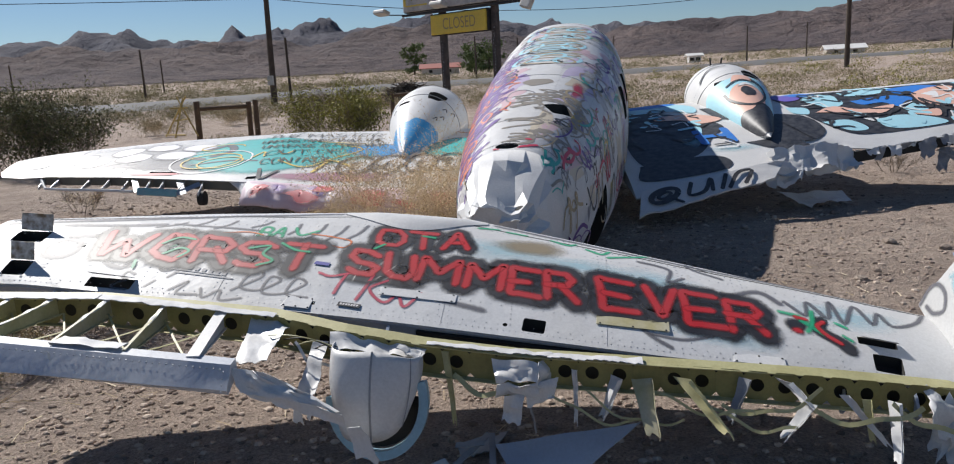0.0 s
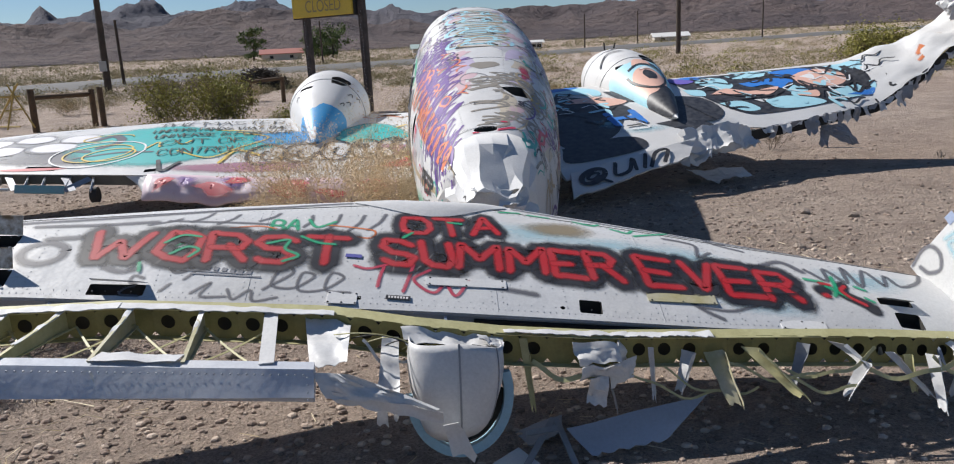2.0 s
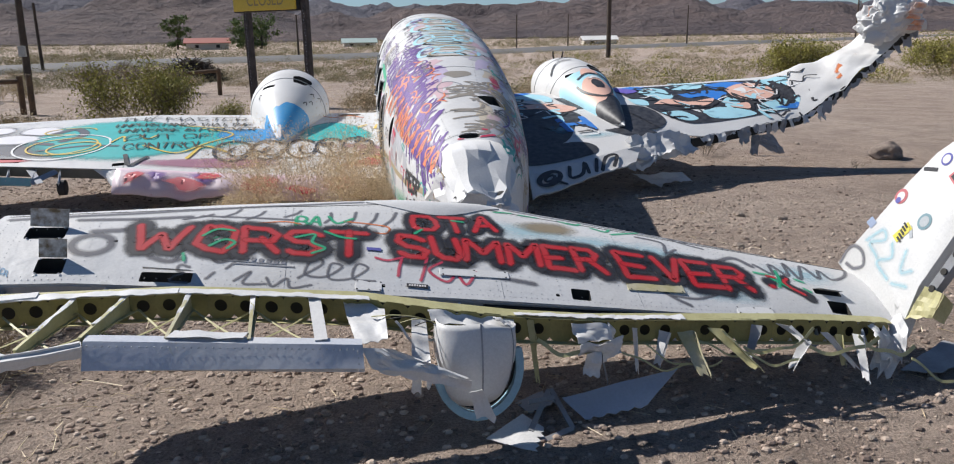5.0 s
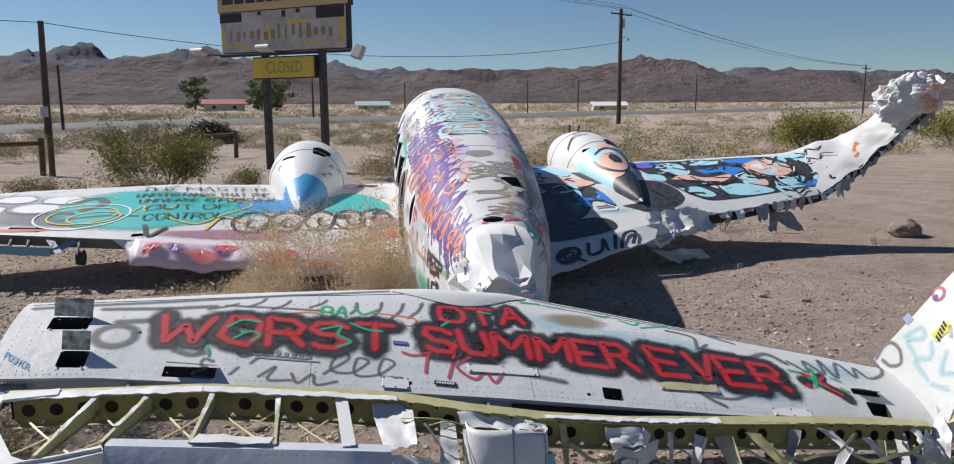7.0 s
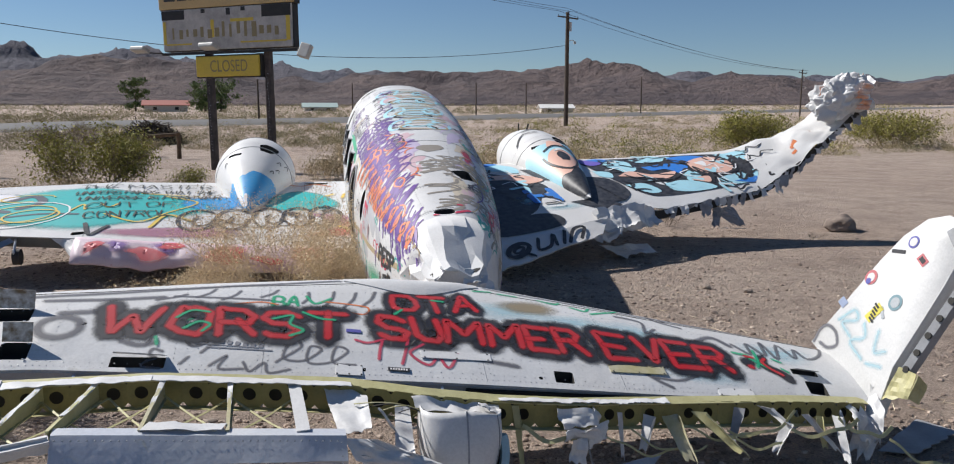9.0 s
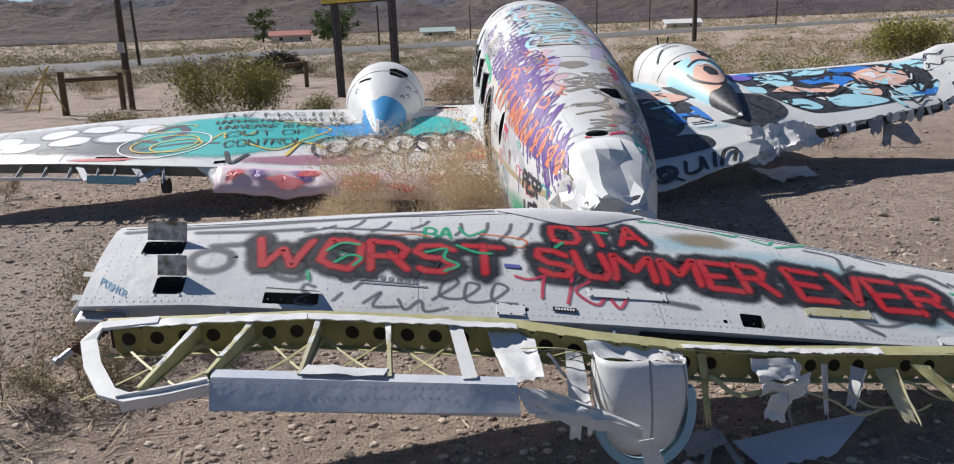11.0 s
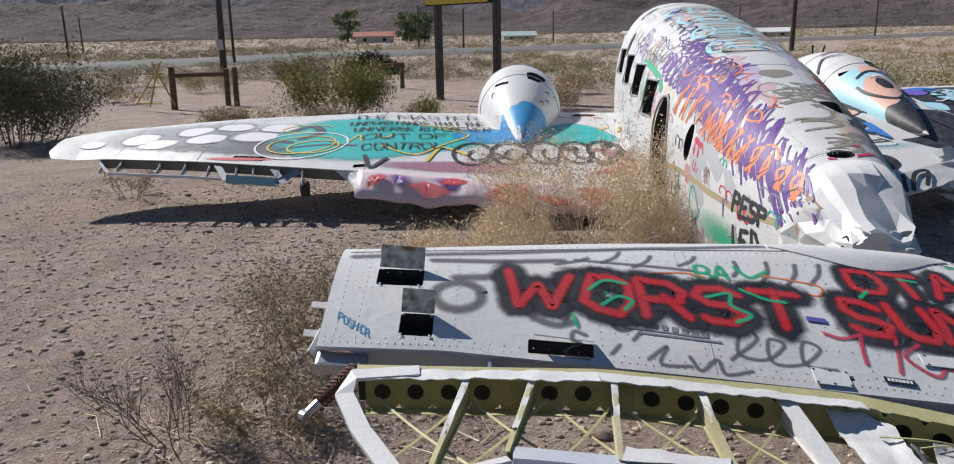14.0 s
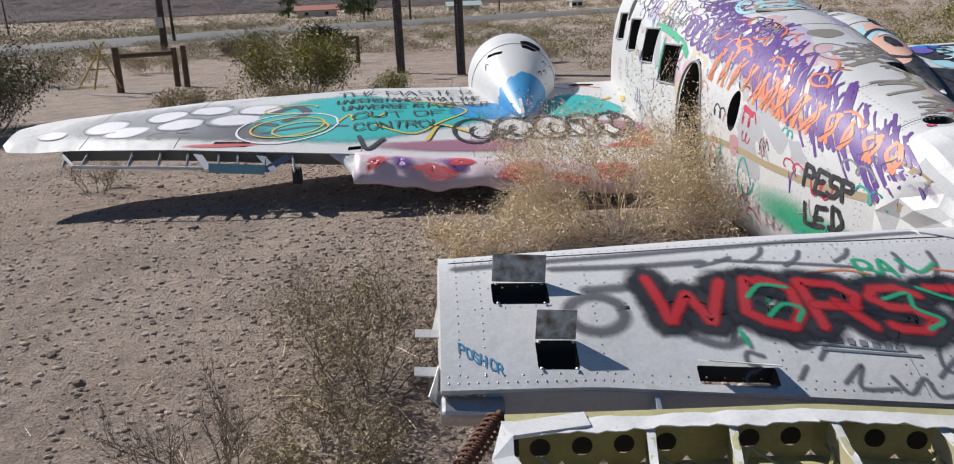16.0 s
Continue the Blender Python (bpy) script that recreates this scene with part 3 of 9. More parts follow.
def build_elevator():
    el = thing("elevator", (0, 3, 0.4), "torn elevator frame with bare olive ribs and shredded white skin", "aircraft wreck")
    # web with round lightening holes, cell by cell
    bm = bmesh.new()
    n, h = 40, 0.115
    rng = random.Random(3)
    for i in range(n):
        x0, x1 = lerp(-2.22, 1.93, i / n), lerp(-2.22, 1.93, (i + 1) / n)
        solid = i % 9 in (4,) or rng.random() < 0.06
        outer, inner = [], []
        for k in range(16):
            a = k * math.tau / 16 + math.pi / 16
            cx, cz = math.cos(a), math.sin(a)
            m = 1 / max(abs(cx), abs(cz))
            xo = lerp(x0, x1, 0.5 + 0.5 * cx * m)
            outer.append(bm.verts.new(spar(xo, 0.0, -h / 2 + h / 2 * cz * m)))
            r = 0.026
            inner.append(bm.verts.new(spar((x0 + x1) / 2 + r * cx, 0.003, -h / 2 + r * cz)))
        for k in range(16):
            j = (k + 1) % 16
            bm.faces.new((outer[k], outer[j], inner[j], inner[k]))
        if solid:
            bm.faces.new(inner)
    bmesh.ops.remove_doubles(bm, verts=bm.verts, dist=0.0005)
    part("spar_web", bm, PRIMER, el, "olive primed spar with round lightening holes")
    bm = bmesh.new()
    xs = np.linspace(-2.25, 1.95, 70)
    strip(bm, [spar(x, -0.012, -h) for x in xs], 0.04, (0, 0, 1), 0.003)
    part("lower_flange", bm, PALEPRIMER, el)
    bm = bmesh.new()
    strip(bm, [spar(x, 0.02 - 0.01 * math.sin(3 * x), 0.004) for x in xs], 0.055, (0, -0.3, 1), 0.004)
    part("upper_flange", bm, PALEPRIMER, el)
    # near-black sheet added behind the web for the shade seen through its holes
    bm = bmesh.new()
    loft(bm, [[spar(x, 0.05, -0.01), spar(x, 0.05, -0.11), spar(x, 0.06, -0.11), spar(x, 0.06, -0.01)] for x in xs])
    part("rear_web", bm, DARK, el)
    # torn white skin left along the top of the spar
    for x0, x1, w, seed in ((-2.26, -1.5, 0.075, 1), (-1.5, -0.72, 0.07, 2), (-0.1, 0.38, 0.05, 5), (0.36, 0.72, 0.06, 7)):
        bm = bmesh.new()
        sheet(bm, [spar(x0, 0.02, 0.008), spar(x1, 0.02, 0.008), spar(x1, 0.02 - w, 0.006), spar(x0, 0.02 - w, 0.006)], 34, 4, 0.004, 0.35, 0.003, seed, 14)
        part("torn_skin", bm, WHITE, el, "ragged strip of white skin")
    # ribs of the open bay
    for top, bot, white in ((-1.9, -2.0, False), (-1.7, -1.8, False), (-1.455, -1.5, True), (-1.2, -1.2, True), (-0.95, -0.93, True)):
        bm = bmesh.new()
        a, b = spar(top, -0.005, 0.0), tabline(bot, 0.02, 0.01)
        p, q = spar(top, -0.005, -0.075), tabline(bot, 0.02, -0.02)
        plate(bm, [a, b, q, p], (1, 0, 0.1), 0.004)
        w = 0.014 if top < -1 else 0.05
        strip(bm, [a, a.lerp(b, 0.5), b], w, (0, 0, 1), 0.004)
        strip(bm, [p, p.lerp(q, 0.5), q], 0.02, (0, 0, 1), 0.004)
        part("rib", bm, WHITE if white and top > -1 else (PALEPRIMER if not white else OLIVE), el)
        if top < -1:
            bm = bmesh.new()
            c, d = a.lerp(b, 0.05), a.lerp(b, 0.62 if white else 0.9)
            s = Vector((0.011, 0, 0))
            sheet(bm, [c - s, c + s, d + s * 0.7, d - s * 0.7], 3, 9, 0.004, 0.3, 0.002, top * 9, 20)
            part("torn_skin", bm, WHITE, el)
    # bracing wires, crossed between the ribs
    stations = (-2.18, -1.9, -1.66, -1.455, -1.2, -0.96)
    for x0, x1 in zip(stations, stations[1:]):
        for p, q in ((spar(x0, -0.03, -0.06), tabline(x1, 0.03, -0.015)), (spar(x1, -0.03, -0.06), tabline(x0, 0.03, -0.015))):
            bm = bmesh.new()
            strip(bm, [p.lerp(q, k / 6) + Vector((0, 0, -0.012 * math.sin(math.pi * k / 6))) for k in range(7)], 0.008, (0, -0.5, 1), 0.002)
            part("brace", bm, PALEPRIMER, el)
    # white tip frame and trailing edge
    bm = bmesh.new()
    rim = [spar(-2.05, 0.01, 0.015), spar(-2.25, -0.02, 0.012), (-2.27, 3.1, 0.715), (-2.2, 2.93, 0.69), (-2.1, 2.76, 0.665), (-2.03, 2.725, 0.655), (-1.9, 2.755, 0.655), (-1.79, 2.79, 0.66)]
    strip(bm, rim, 0.055, (0, -0.1, 1), 0.012)
    part("tip_frame", bm, WHITE, el, "bent white rim of the elevator tip")
    bm = bmesh.new()
    sheet(bm, [(-2.27, 3.1, 0.71), (-2.06, 2.73, 0.655), (-2.05, 2.74, 0.59), (-2.25, 3.1, 0.6)], 10, 4, 0.006, 0.3, 0.003, 9)
    sheet(bm, [(-2.06, 2.72, 0.665), (-1.79, 2.78, 0.67), (-1.79, 2.79, 0.6), (-2.05, 2.73, 0.59)], 10, 4, 0.006, 0.2, 0.003, 12)
    part("torn_skin", bm, WHITE, el)
    # trim tab: a long blunt box, folded at its inner end
    bm = bmesh.new()
    rings = []
    for k in range(25):
        x = lerp(-1.785, -0.775, k / 24)
        dent = 0.012 * max(0, (x + 1.05) / 0.3) * math.sin(9 * x)
        rings.append([tabline(x, 0.045, 0.006), tabline(x, -0.004, 0.0), tabline(x, -0.03 - dent, -0.03), tabline(x, -0.07 - dent, -0.085 - 0.01 * math.sin(2 * x)), tabline(x, -0.05, -0.095), tabline(x, 0.05, -0.05)])
    loft(bm, rings)
    sharp(part("trim_tab", bm, TABGREY, el, "long pale grey trim tab with scuffed paint"), 30)
    bm = bmesh.new()
    dots(bm, [tabline(x, -0.02, -0.014) for x in np.arange(-1.77, -0.79, 0.026)] + [tabline(-0.795, -0.012 - 0.7 * z, -z) for z in np.arange(0.02, 0.1, 0.02)], lambda p: Vector((0, -0.8, 0.6)), 0.004, 0.0014)
    tagged(part("rivet", bm, BAREMETAL, el), kind="stuff")
    bm = bmesh.new()
    sheet(bm, [(-1.5, 2.79, 0.655), (-1.22, 2.77, 0.63), (-1.2, 2.83, 0.632), (-1.47, 2.87, 0.66)], 9, 5, 0.006, 0.35, 0.002, 3)
    part("torn_skin", bm, WHITE, el)
    # the big torn flap of skin beside the bay and the bent bar under it
    for c, nx, ny, amp, rag, seed in (
        ([(-0.83, 3.09, 0.63), (-0.66, 3.06, 0.61), (-0.67, 2.78, 0.565), (-0.79, 2.75, 0.55)], 9, 14, 0.012, 0.12, 21),
        ([(-0.78, 2.75, 0.555), (-0.66, 2.73, 0.545), (-0.34, 2.66, 0.405), (-0.74, 2.71, 0.47)], 14, 7, 0.016, 0.1, 22),
        ([(-0.74, 2.72, 0.5), (-0.36, 2.66, 0.41), (-0.36, 2.66, 0.355), (-0.7, 2.71, 0.44)], 14, 5, 0.01, 0.3, 23),
        ([(-0.55, 2.99, 0.57), (-0.49, 2.98, 0.57), (-0.5, 2.78, 0.41), (-0.58, 2.8, 0.41)], 4, 14, 0.01, 0.1, 24),
        ([(-0.575, 2.78, 0.42), (-0.54, 2.77, 0.42), (-0.55, 2.77, 0.29), (-0.59, 2.78, 0.3)], 4, 8, 0.01, 0.35, 25),
        ([(-0.52, 2.77, 0.42), (-0.49, 2.76, 0.42), (-0.52, 2.75, 0.32), (-0.53, 2.75, 0.32)], 3, 6, 0.01, 0.35, 26)):
        bm = bmesh.new()
        sheet(bm, c, nx, ny, amp, rag, 0.003, seed, 16)
        part("torn_skin", bm, WHITE, el, "crumpled torn white skin")
    # hanging broken ribs and shreds along the stripped spar: top, bottom, width, twist, material
    for a, b, w, turn, mat in (
        ((-0.03, 2.96, 0.52), (0.0, 2.93, 0.21), 0.03, 0.2, PALEPRIMER), ((0.27, 2.9, 0.4), (0.31, 2.88, 0.2), 0.012, 0.5, GREYDIRT), ((0.46, 2.95, 0.44), (0.46, 2.9, 0.22), 0.022, 0.4, WHITE),
        ((0.71, 2.95, 0.4), (0.73, 2.76, 0.235), 0.075, 0.0, OLIVE), ((0.86, 2.95, 0.4), (1.0, 2.76, 0.235), 0.07, 0.5, PALEPRIMER), ((1.24, 2.98, 0.37), (1.31, 2.88, 0.3), 0.07, 0.9, WHITE),
        ((1.31, 2.9, 0.31), (1.18, 2.82, 0.2), 0.05, 0.6, WHITE), ((1.53, 2.95, 0.3), (1.54, 2.9, 0.14), 0.03, 0.3, PALEPRIMER), ((1.62, 2.93, 0.3), (1.58, 2.78, 0.1), 0.05, 0.8, WHITE), ((0.62, 2.97, 0.4), (0.55, 2.9, 0.25), 0.06, 0.9, WHITE),
        ((1.45, 2.95, 0.32), (1.6, 2.85, 0.13), 0.035, 0.2, WHITE), ((1.1, 2.98, 0.38), (1.02, 2.92, 0.22), 0.05, 0.7, GREYDIRT)):
        bm = bmesh.new()
        a, b = Vector(a), Vector(b)
        s = Vector((math.cos(turn), -math.sin(turn), 0)) * w / 2
        sheet(bm, [a - s, a + s, b + s * 0.55, b - s * 0.55], 4, 9, 0.006, 0.18, 0.003, a.x * 17 + 2, 18, 0.008)
        f = Vector((s.y, -s.x, 0)) * 0.8
        sheet(bm, [a + s, a + s + f, b + s * 0.5 + f * 0.4, b + s * 0.5], 2, 9, 0.004, 0.1, 0.002, a.x * 11, 18)
        part("broken_rib", bm, mat, el)
    # crumpled fitting
    bm = bmesh.new()
    for k, c in enumerate(([(0.15, 2.93, 0.5), (0.33, 2.93, 0.48), (0.32, 2.86, 0.42), (0.17, 2.86, 0.42)], [(0.17, 2.86, 0.42), (0.32, 2.86, 0.42), (0.33, 2.88, 0.37), (0.16, 2.88, 0.36)],
                           [(0.2, 2.87, 0.38), (0.27, 2.86, 0.38), (0.25, 2.84, 0.25), (0.18, 2.86, 0.27)], [(0.27, 2.9, 0.4), (0.4, 2.93, 0.42), (0.38, 2.9, 0.34), (0.28, 2.87, 0.31)], [(0.33, 2.93, 0.48), (0.37, 3.0, 0.47), (0.37, 2.97, 0.38), (0.32, 2.86, 0.4)])):
        sheet(bm, c, 7, 7, 0.014, 0.2, 0.004, 40 + k, 22)
    part("crumpled_fitting", bm, WHITE, el, "crushed white metal fitting")
    # curling ribbons of primed metal
    rng = random.Random(8)
    for a, b in (((0.0, 2.95, 0.42), (0.3, 2.9, 0.4)), ((0.35, 2.92, 0.38), (0.72, 2.88, 0.26)), ((0.75, 2.93, 0.36), (1.15, 2.9, 0.3)), ((1.0, 2.92, 0.3), (1.35, 2.9, 0.36)), ((1.3, 2.92, 0.28), (1.7, 2.88, 0.3)), ((0.5, 2.92, 0.36), (0.85, 2.85, 0.28)), ((1.6, 2.9, 0.3), (1.95, 2.92, 0.2)), ((-0.62, 2.98, 0.56), (-0.45, 2.95, 0.5)), ((1.92, 2.9, 0.15), (2.25, 2.84, 0.02)), ((0.9, 2.95, 0.34), (1.25, 2.84, 0.24))):
        bm = bmesh.new()
        a, b = Vector(a), Vector(b)
        ph = rng.random() * 6
        pts = [a.lerp(b, k / 14) + Vector((0, -0.03 * math.sin(math.pi * k / 14), -0.045 * math.sin(math.pi * k / 14) + 0.012 * math.sin(k * 0.8 + ph))) for k in range(15)]
        strip(bm, pts, rng.uniform(0.008, 0.02), (0.2, -0.8, 0.6), 0.002)
        part("ribbon", bm, PALEPRIMER if rng.random() < 0.75 else WHITE, el)
    # control cables
    for k in range(5):
        bm = bmesh.new()
        x = -0.72 + 0.06 * k
        tube(bm, [(x + 0.35 * s, 2.97 - 0.05 * math.sin(math.pi * s), 0.6 - 0.1 * s + 0.05 * math.sin(math.pi * s * (1 + k * 0.3)) - 0.02 * k) for s in np.linspace(0, 1, 14)], 0.0025, 5)
        part("cable", bm, BLACK if k % 2 else PALEPRIMER, el)
    return el


TABGREY = aluminium("pale_grey_tab_paint", (0.6, 0.61, 0.63), (0.55, 0.53, 0.45), (0.42, 0.47, 0.58))
ELEV = build_elevator()


def build_tail_cone():
    """The white tail cone that hangs open below the spar."""
    tc = thing("tail_cone", (-0.3, 2.85, 0.3), "white rounded tail cone hanging open with a pale blue rim", "aircraft wreck")
    bm = bmesh.new()
    rings = []
    for t in np.linspace(0, 1, 12):
        z = lerp(0.575, 0.33, t)
        rx = 0.158 + 0.022 * math.sin(math.pi * (0.15 + 0.7 * t)) - 0.03 * t * t
        ry = 0.075 + 0.075 * math.sin(math.pi * (0.1 + 0.6 * t))
        ring = []
        for a in np.linspace(-1.75, 1.75, 29):
            s, c = math.sin(a), math.cos(a)
            x = -0.285 - 0.015 * t + rx * math.copysign(abs(s) ** 0.72, s)
            dip = 0.085 * t * t * max(0.0, c) - 0.02 * t * s
            ring.append(Vector((x, 2.93 - 0.03 * t - ry * math.copysign(abs(c) ** 0.72, c), z - dip - 0.05 * (1 - t) * max(0.0, s))))
        rings.append(ring)
    loft(bm, rings, False)
    shell = sharp(part("shell", bm, WHITE, tc), 40)
    shell.modifiers.new("thickness", "SOLIDIFY").thickness = 0.004
    bm = bmesh.new()
    edge = [Vector((-0.285 + 0.178 * math.cos(a), 2.85 - 0.03 * math.sin(-a), 0.375 + 0.215 * math.sin(a))) for a in np.linspace(math.pi * 0.98, math.tau + 0.3, 26)]
    strip(bm, edge, 0.034, (0, -1, 0.25), 0.05)
    sharp(part("rim", bm, BLUEPAINT, tc, "pale blue painted rim"), 50)
    # near-black lining paints in the shade of the cone's hollow
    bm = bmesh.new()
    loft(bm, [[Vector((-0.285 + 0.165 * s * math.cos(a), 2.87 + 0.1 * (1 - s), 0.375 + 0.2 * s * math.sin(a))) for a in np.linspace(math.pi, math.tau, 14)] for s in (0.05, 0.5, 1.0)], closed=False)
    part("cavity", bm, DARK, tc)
    for corners, nx, ny, amp, seed in (([(-0.48, 2.99, 0.6), (-0.1, 2.98, 0.53), (-0.12, 2.9, 0.5), (-0.46, 2.89, 0.55)], 16, 6, 0.01, 61), ([(-0.2, 2.95, 0.56), (-0.1, 2.95, 0.53), (-0.12, 2.87, 0.52), (-0.2, 2.86, 0.58)], 7, 6, 0.014, 64), ([(-0.36, 2.7, 0.34), (-0.31, 2.69, 0.35), (-0.23, 2.68, 0.16), (-0.33, 2.69, 0.2)], 4, 10, 0.01, 66)):
        bm = bmesh.new()
        sheet(bm, corners, nx, ny, amp, 0.33, 0.003, seed, 16)
        part("torn_skin", bm, WHITE, tc)
    bm = bmesh.new()
    strip(bm, [r[14] + Vector((0.004, -0.003, 0)) for r in rings], 0.007, (0, -1, 0.4), 0.003)
    part("seam", bm, GREYDIRT, tc)
    bm = bmesh.new()
    strip(bm, [r[21] + Vector((0.002, -0.003, 0)) for r in rings], 0.004, (0.5, -0.8, 0.3), 0.002)
    part("seam", bm, GREYDIRT, tc)
    return tc


build_tail_cone()


def build_scraps():
    for k, (corners, mat, label) in enumerate((
        ([(0.14, 3.02, 0.1), (0.71, 2.99, 0.2), (0.48, 2.89, 0.05), (0.22, 2.88, 0.03)], GREYBLUE, "bent grey-blue panel lying under the spar"),
        ([(-0.04, 3.2, 0.015), (0.18, 3.27, 0.03), (0.13, 3.07, 0.05), (0.0, 3.04, 0.02)], GREYDIRT, "dusty grey scrap sheet lying on the ground"),
        ([(-0.26, 2.86, 0.03), (-0.06, 2.98, 0.06), (0.02, 2.86, 0.04), (-0.05, 2.7, 0.02)], WHITE, "crumpled white metal scrap on the ground"),
        ([(2.0, 3.05, 0.02), (2.5, 3.3, 0.03), (2.62, 3.1, 0.02), (2.2, 2.95, 0.02)], GREYDIRT, "flattened grey metal scrap on the ground"))):
        bm = bmesh.new()
        sheet(bm, corners, 14, 9, 0.006, 0.18, 0.004, 70 + k, 6)
        ob = sharp(mesh_object("metal_scrap", bm, mat), 40)
        tagged(ob, label, "scrap", "scraps round the wreck")
    bm = bmesh.new()
    for a, b in (((0.12, 3.12, 0.1), (0.14, 2.86, 0.03)), ((0.14, 2.86, 0.03), (-0.05, 2.79, 0.02)), ((0.11, 3.12, 0.1), (-0.06, 2.85, 0.05)), ((0.1, 3.0, 0.12), (-0.02, 3.02, 0.1))):
        strip(bm, [a, b], 0.025, (0.1, -0.4, 0.9), 0.006)
    tagged(mesh_object("metal_bracket", bm, GREYDIRT), "bent grey metal bracket lying in the dirt", "scrap", "scraps round the wreck")
    # shock strut at the open end
    sh = thing("shock_strut", (-2.37, 3.24, 0.6), "rusty coil-spring strut hanging from the stabilizer end", "strut")
    a, b = Vector((-2.25, 3.31, 0.71)), Vector((-2.385, 3.14, 0.64))
    bm = bmesh.new()
    rod(bm, a, b, 0.012)
    part("rod", bm, RUST, sh)
    x, y, z = frame_of(b - a)
    bm = bmesh.new()
    tube(bm, [a.lerp(b, 0.1 + 0.75 * s) + 0.024 * (math.cos(s * 62) * x + math.sin(s * 62) * y) for s in np.linspace(0, 1, 130)], 0.0045, 6)
    sharp(part("spring", bm, RUST, sh), 60)
    bm = bmesh.new()
    rod(bm, a.lerp(b, 0.85), a.lerp(b, 1.12), 0.016, 0.012)
    rod(bm, a.lerp(b, 1.1) - x * 0.012, a.lerp(b, 1.1) + x * 0.012, 0.017)
    part("eye_end", bm, BAREMETAL, sh)


build_scraps()


# ---- fin ----
FIN_UP = (TAIL_N * math.cos(radians(12)) + TAIL_X * math.sin(radians(12))).normalized()
FIN_OUT = TAIL_Y.cross(FIN_UP).normalized()


def fin(c, h, off=0.0):
    """A place on the fin: c forward, h up it, off out from the face that looks over the stabilizer."""
    return TAIL_O + TAIL_X * 4.43 + TAIL_Y * c + FIN_UP * h - FIN_OUT * off


def build_fin():
    fn = thing("tail_fin", (2.1, 3.3, 0.4), "white leaning aircraft tail fin dotted with stickers", "aircraft wreck")
    edge = [(0.285, -0.02), (0.245, 0.3), (0.21, 0.6), (0.175, 0.78), (0.11, 0.92), (0.02, 0.99), (-0.09, 1.0), (-0.17, 0.95), (-0.205, 0.7), (-0.225, 0.47), (-0.245, 0.2), (-0.30, 0.03), (-0.33, -0.06)]
    bm = bmesh.new()
    rings = []
    for j, off in enumerate((0.012, 0.0, -0.05, -0.062)):
        s = 1.0 if j in (1, 2) else 0.965
        rings.append([fin((c + 0.05) * s - 0.05, 0.4 + (h - 0.4) * s, off) for c, h in edge])
    loft(bm, rings)
    sharp(part("skin", bm, FINWHITE, fn), 50)
    # rudder post behind the trailing edge; dark discs on it paint in shaded holes
    bm = bmesh.new()
    loft(bm, [[fin(-0.215 - 0.06 * (1 - h) - 0.01, h, 0.0), fin(-0.215 - 0.06 * (1 - h) - 0.05, h, -0.01), fin(-0.215 - 0.06 * (1 - h) - 0.05, h, -0.06), fin(-0.215 - 0.06 * (1 - h) - 0.01, h, -0.06)] for h in np.linspace(0.16, 0.92, 9)])
    part("rudder_post", bm, GREYDIRT, fn)
    for h in np.linspace(0.24, 0.86, 7):
        bm = bmesh.new()
        c = -0.215 - 0.06 * (1 - h) - 0.032
        rod(bm, fin(c, h, 0.0025), fin(c, h, -0.005), 0.018)
        part("lightening_hole", bm, DARK, fn)
    bm = bmesh.new()
    sheet(bm, [fin(-0.26, 0.23, 0.01), fin(-0.36, 0.26, 0), fin(-0.4, 0.12, 0.0), fin(-0.3, 0.02, 0.015)], 6, 7, 0.01, 0.15, 0.004, 81, 12)
    sheet(bm, [fin(-0.36, 0.26, 0), fin(-0.37, 0.22, -0.1), fin(-0.4, 0.1, -0.1), fin(-0.4, 0.12, 0.0)], 4, 6, 0.008, 0.15, 0.004, 83, 12)
    part("rudder_stub", bm, PALEPRIMER, fn, "torn yellow-green primed rudder stub")
    # torn root
    for k, c in enumerate(([fin(-0.2, 0.06, 0.02), fin(-0.36, 0.02, 0.03), fin(-0.5, -0.16, 0.06), fin(-0.38, -0.14, 0.12)], [fin(-0.3, -0.02, 0.12), fin(-0.44, -0.08, 0.05), fin(-0.5, -0.25, 0.08), fin(-0.44, -0.26, 0.16)], [fin(-0.3, 0.0, 0.2), fin(-0.36, -0.06, 0.08), fin(-0.5, -0.18, 0.12), fin(-0.45, -0.1, 0.22)])):
        bm = bmesh.new()
        sheet(bm, c, 8, 9, 0.022, 0.3, 0.003, 90 + k, 15)
        part("torn_skin", bm, WHITE, fn, "crumpled torn white skin")
    # stickers: flat shapes in their colours
    def sticker(points, mat, lift=0.0145):
        bm = bmesh.new()
        plate(bm, [fin(c, h, lift) for c, h in points], -FIN_OUT, 0.001)
        return part("sticker", bm, mat, fn)

    def disc(c, h, r, mat, lift=0.0145):
        r = 0.72 * r
        return sticker([(c + r * math.cos(a), h + r * 1.15 * math.sin(a)) for a in np.linspace(0, math.tau, 20, endpoint=False)], mat, lift)

    disc(0.185, 0.5, 0.052, STICK_RED); disc(0.185, 0.5, 0.032, STICK_WHITE, 0.016); disc(0.185, 0.475, 0.022, STICK_BLUE, 0.0165)
    disc(0.09, 0.785, 0.042, STICK_BLUE); disc(0.09, 0.785, 0.029, STICK_WHITE, 0.016)
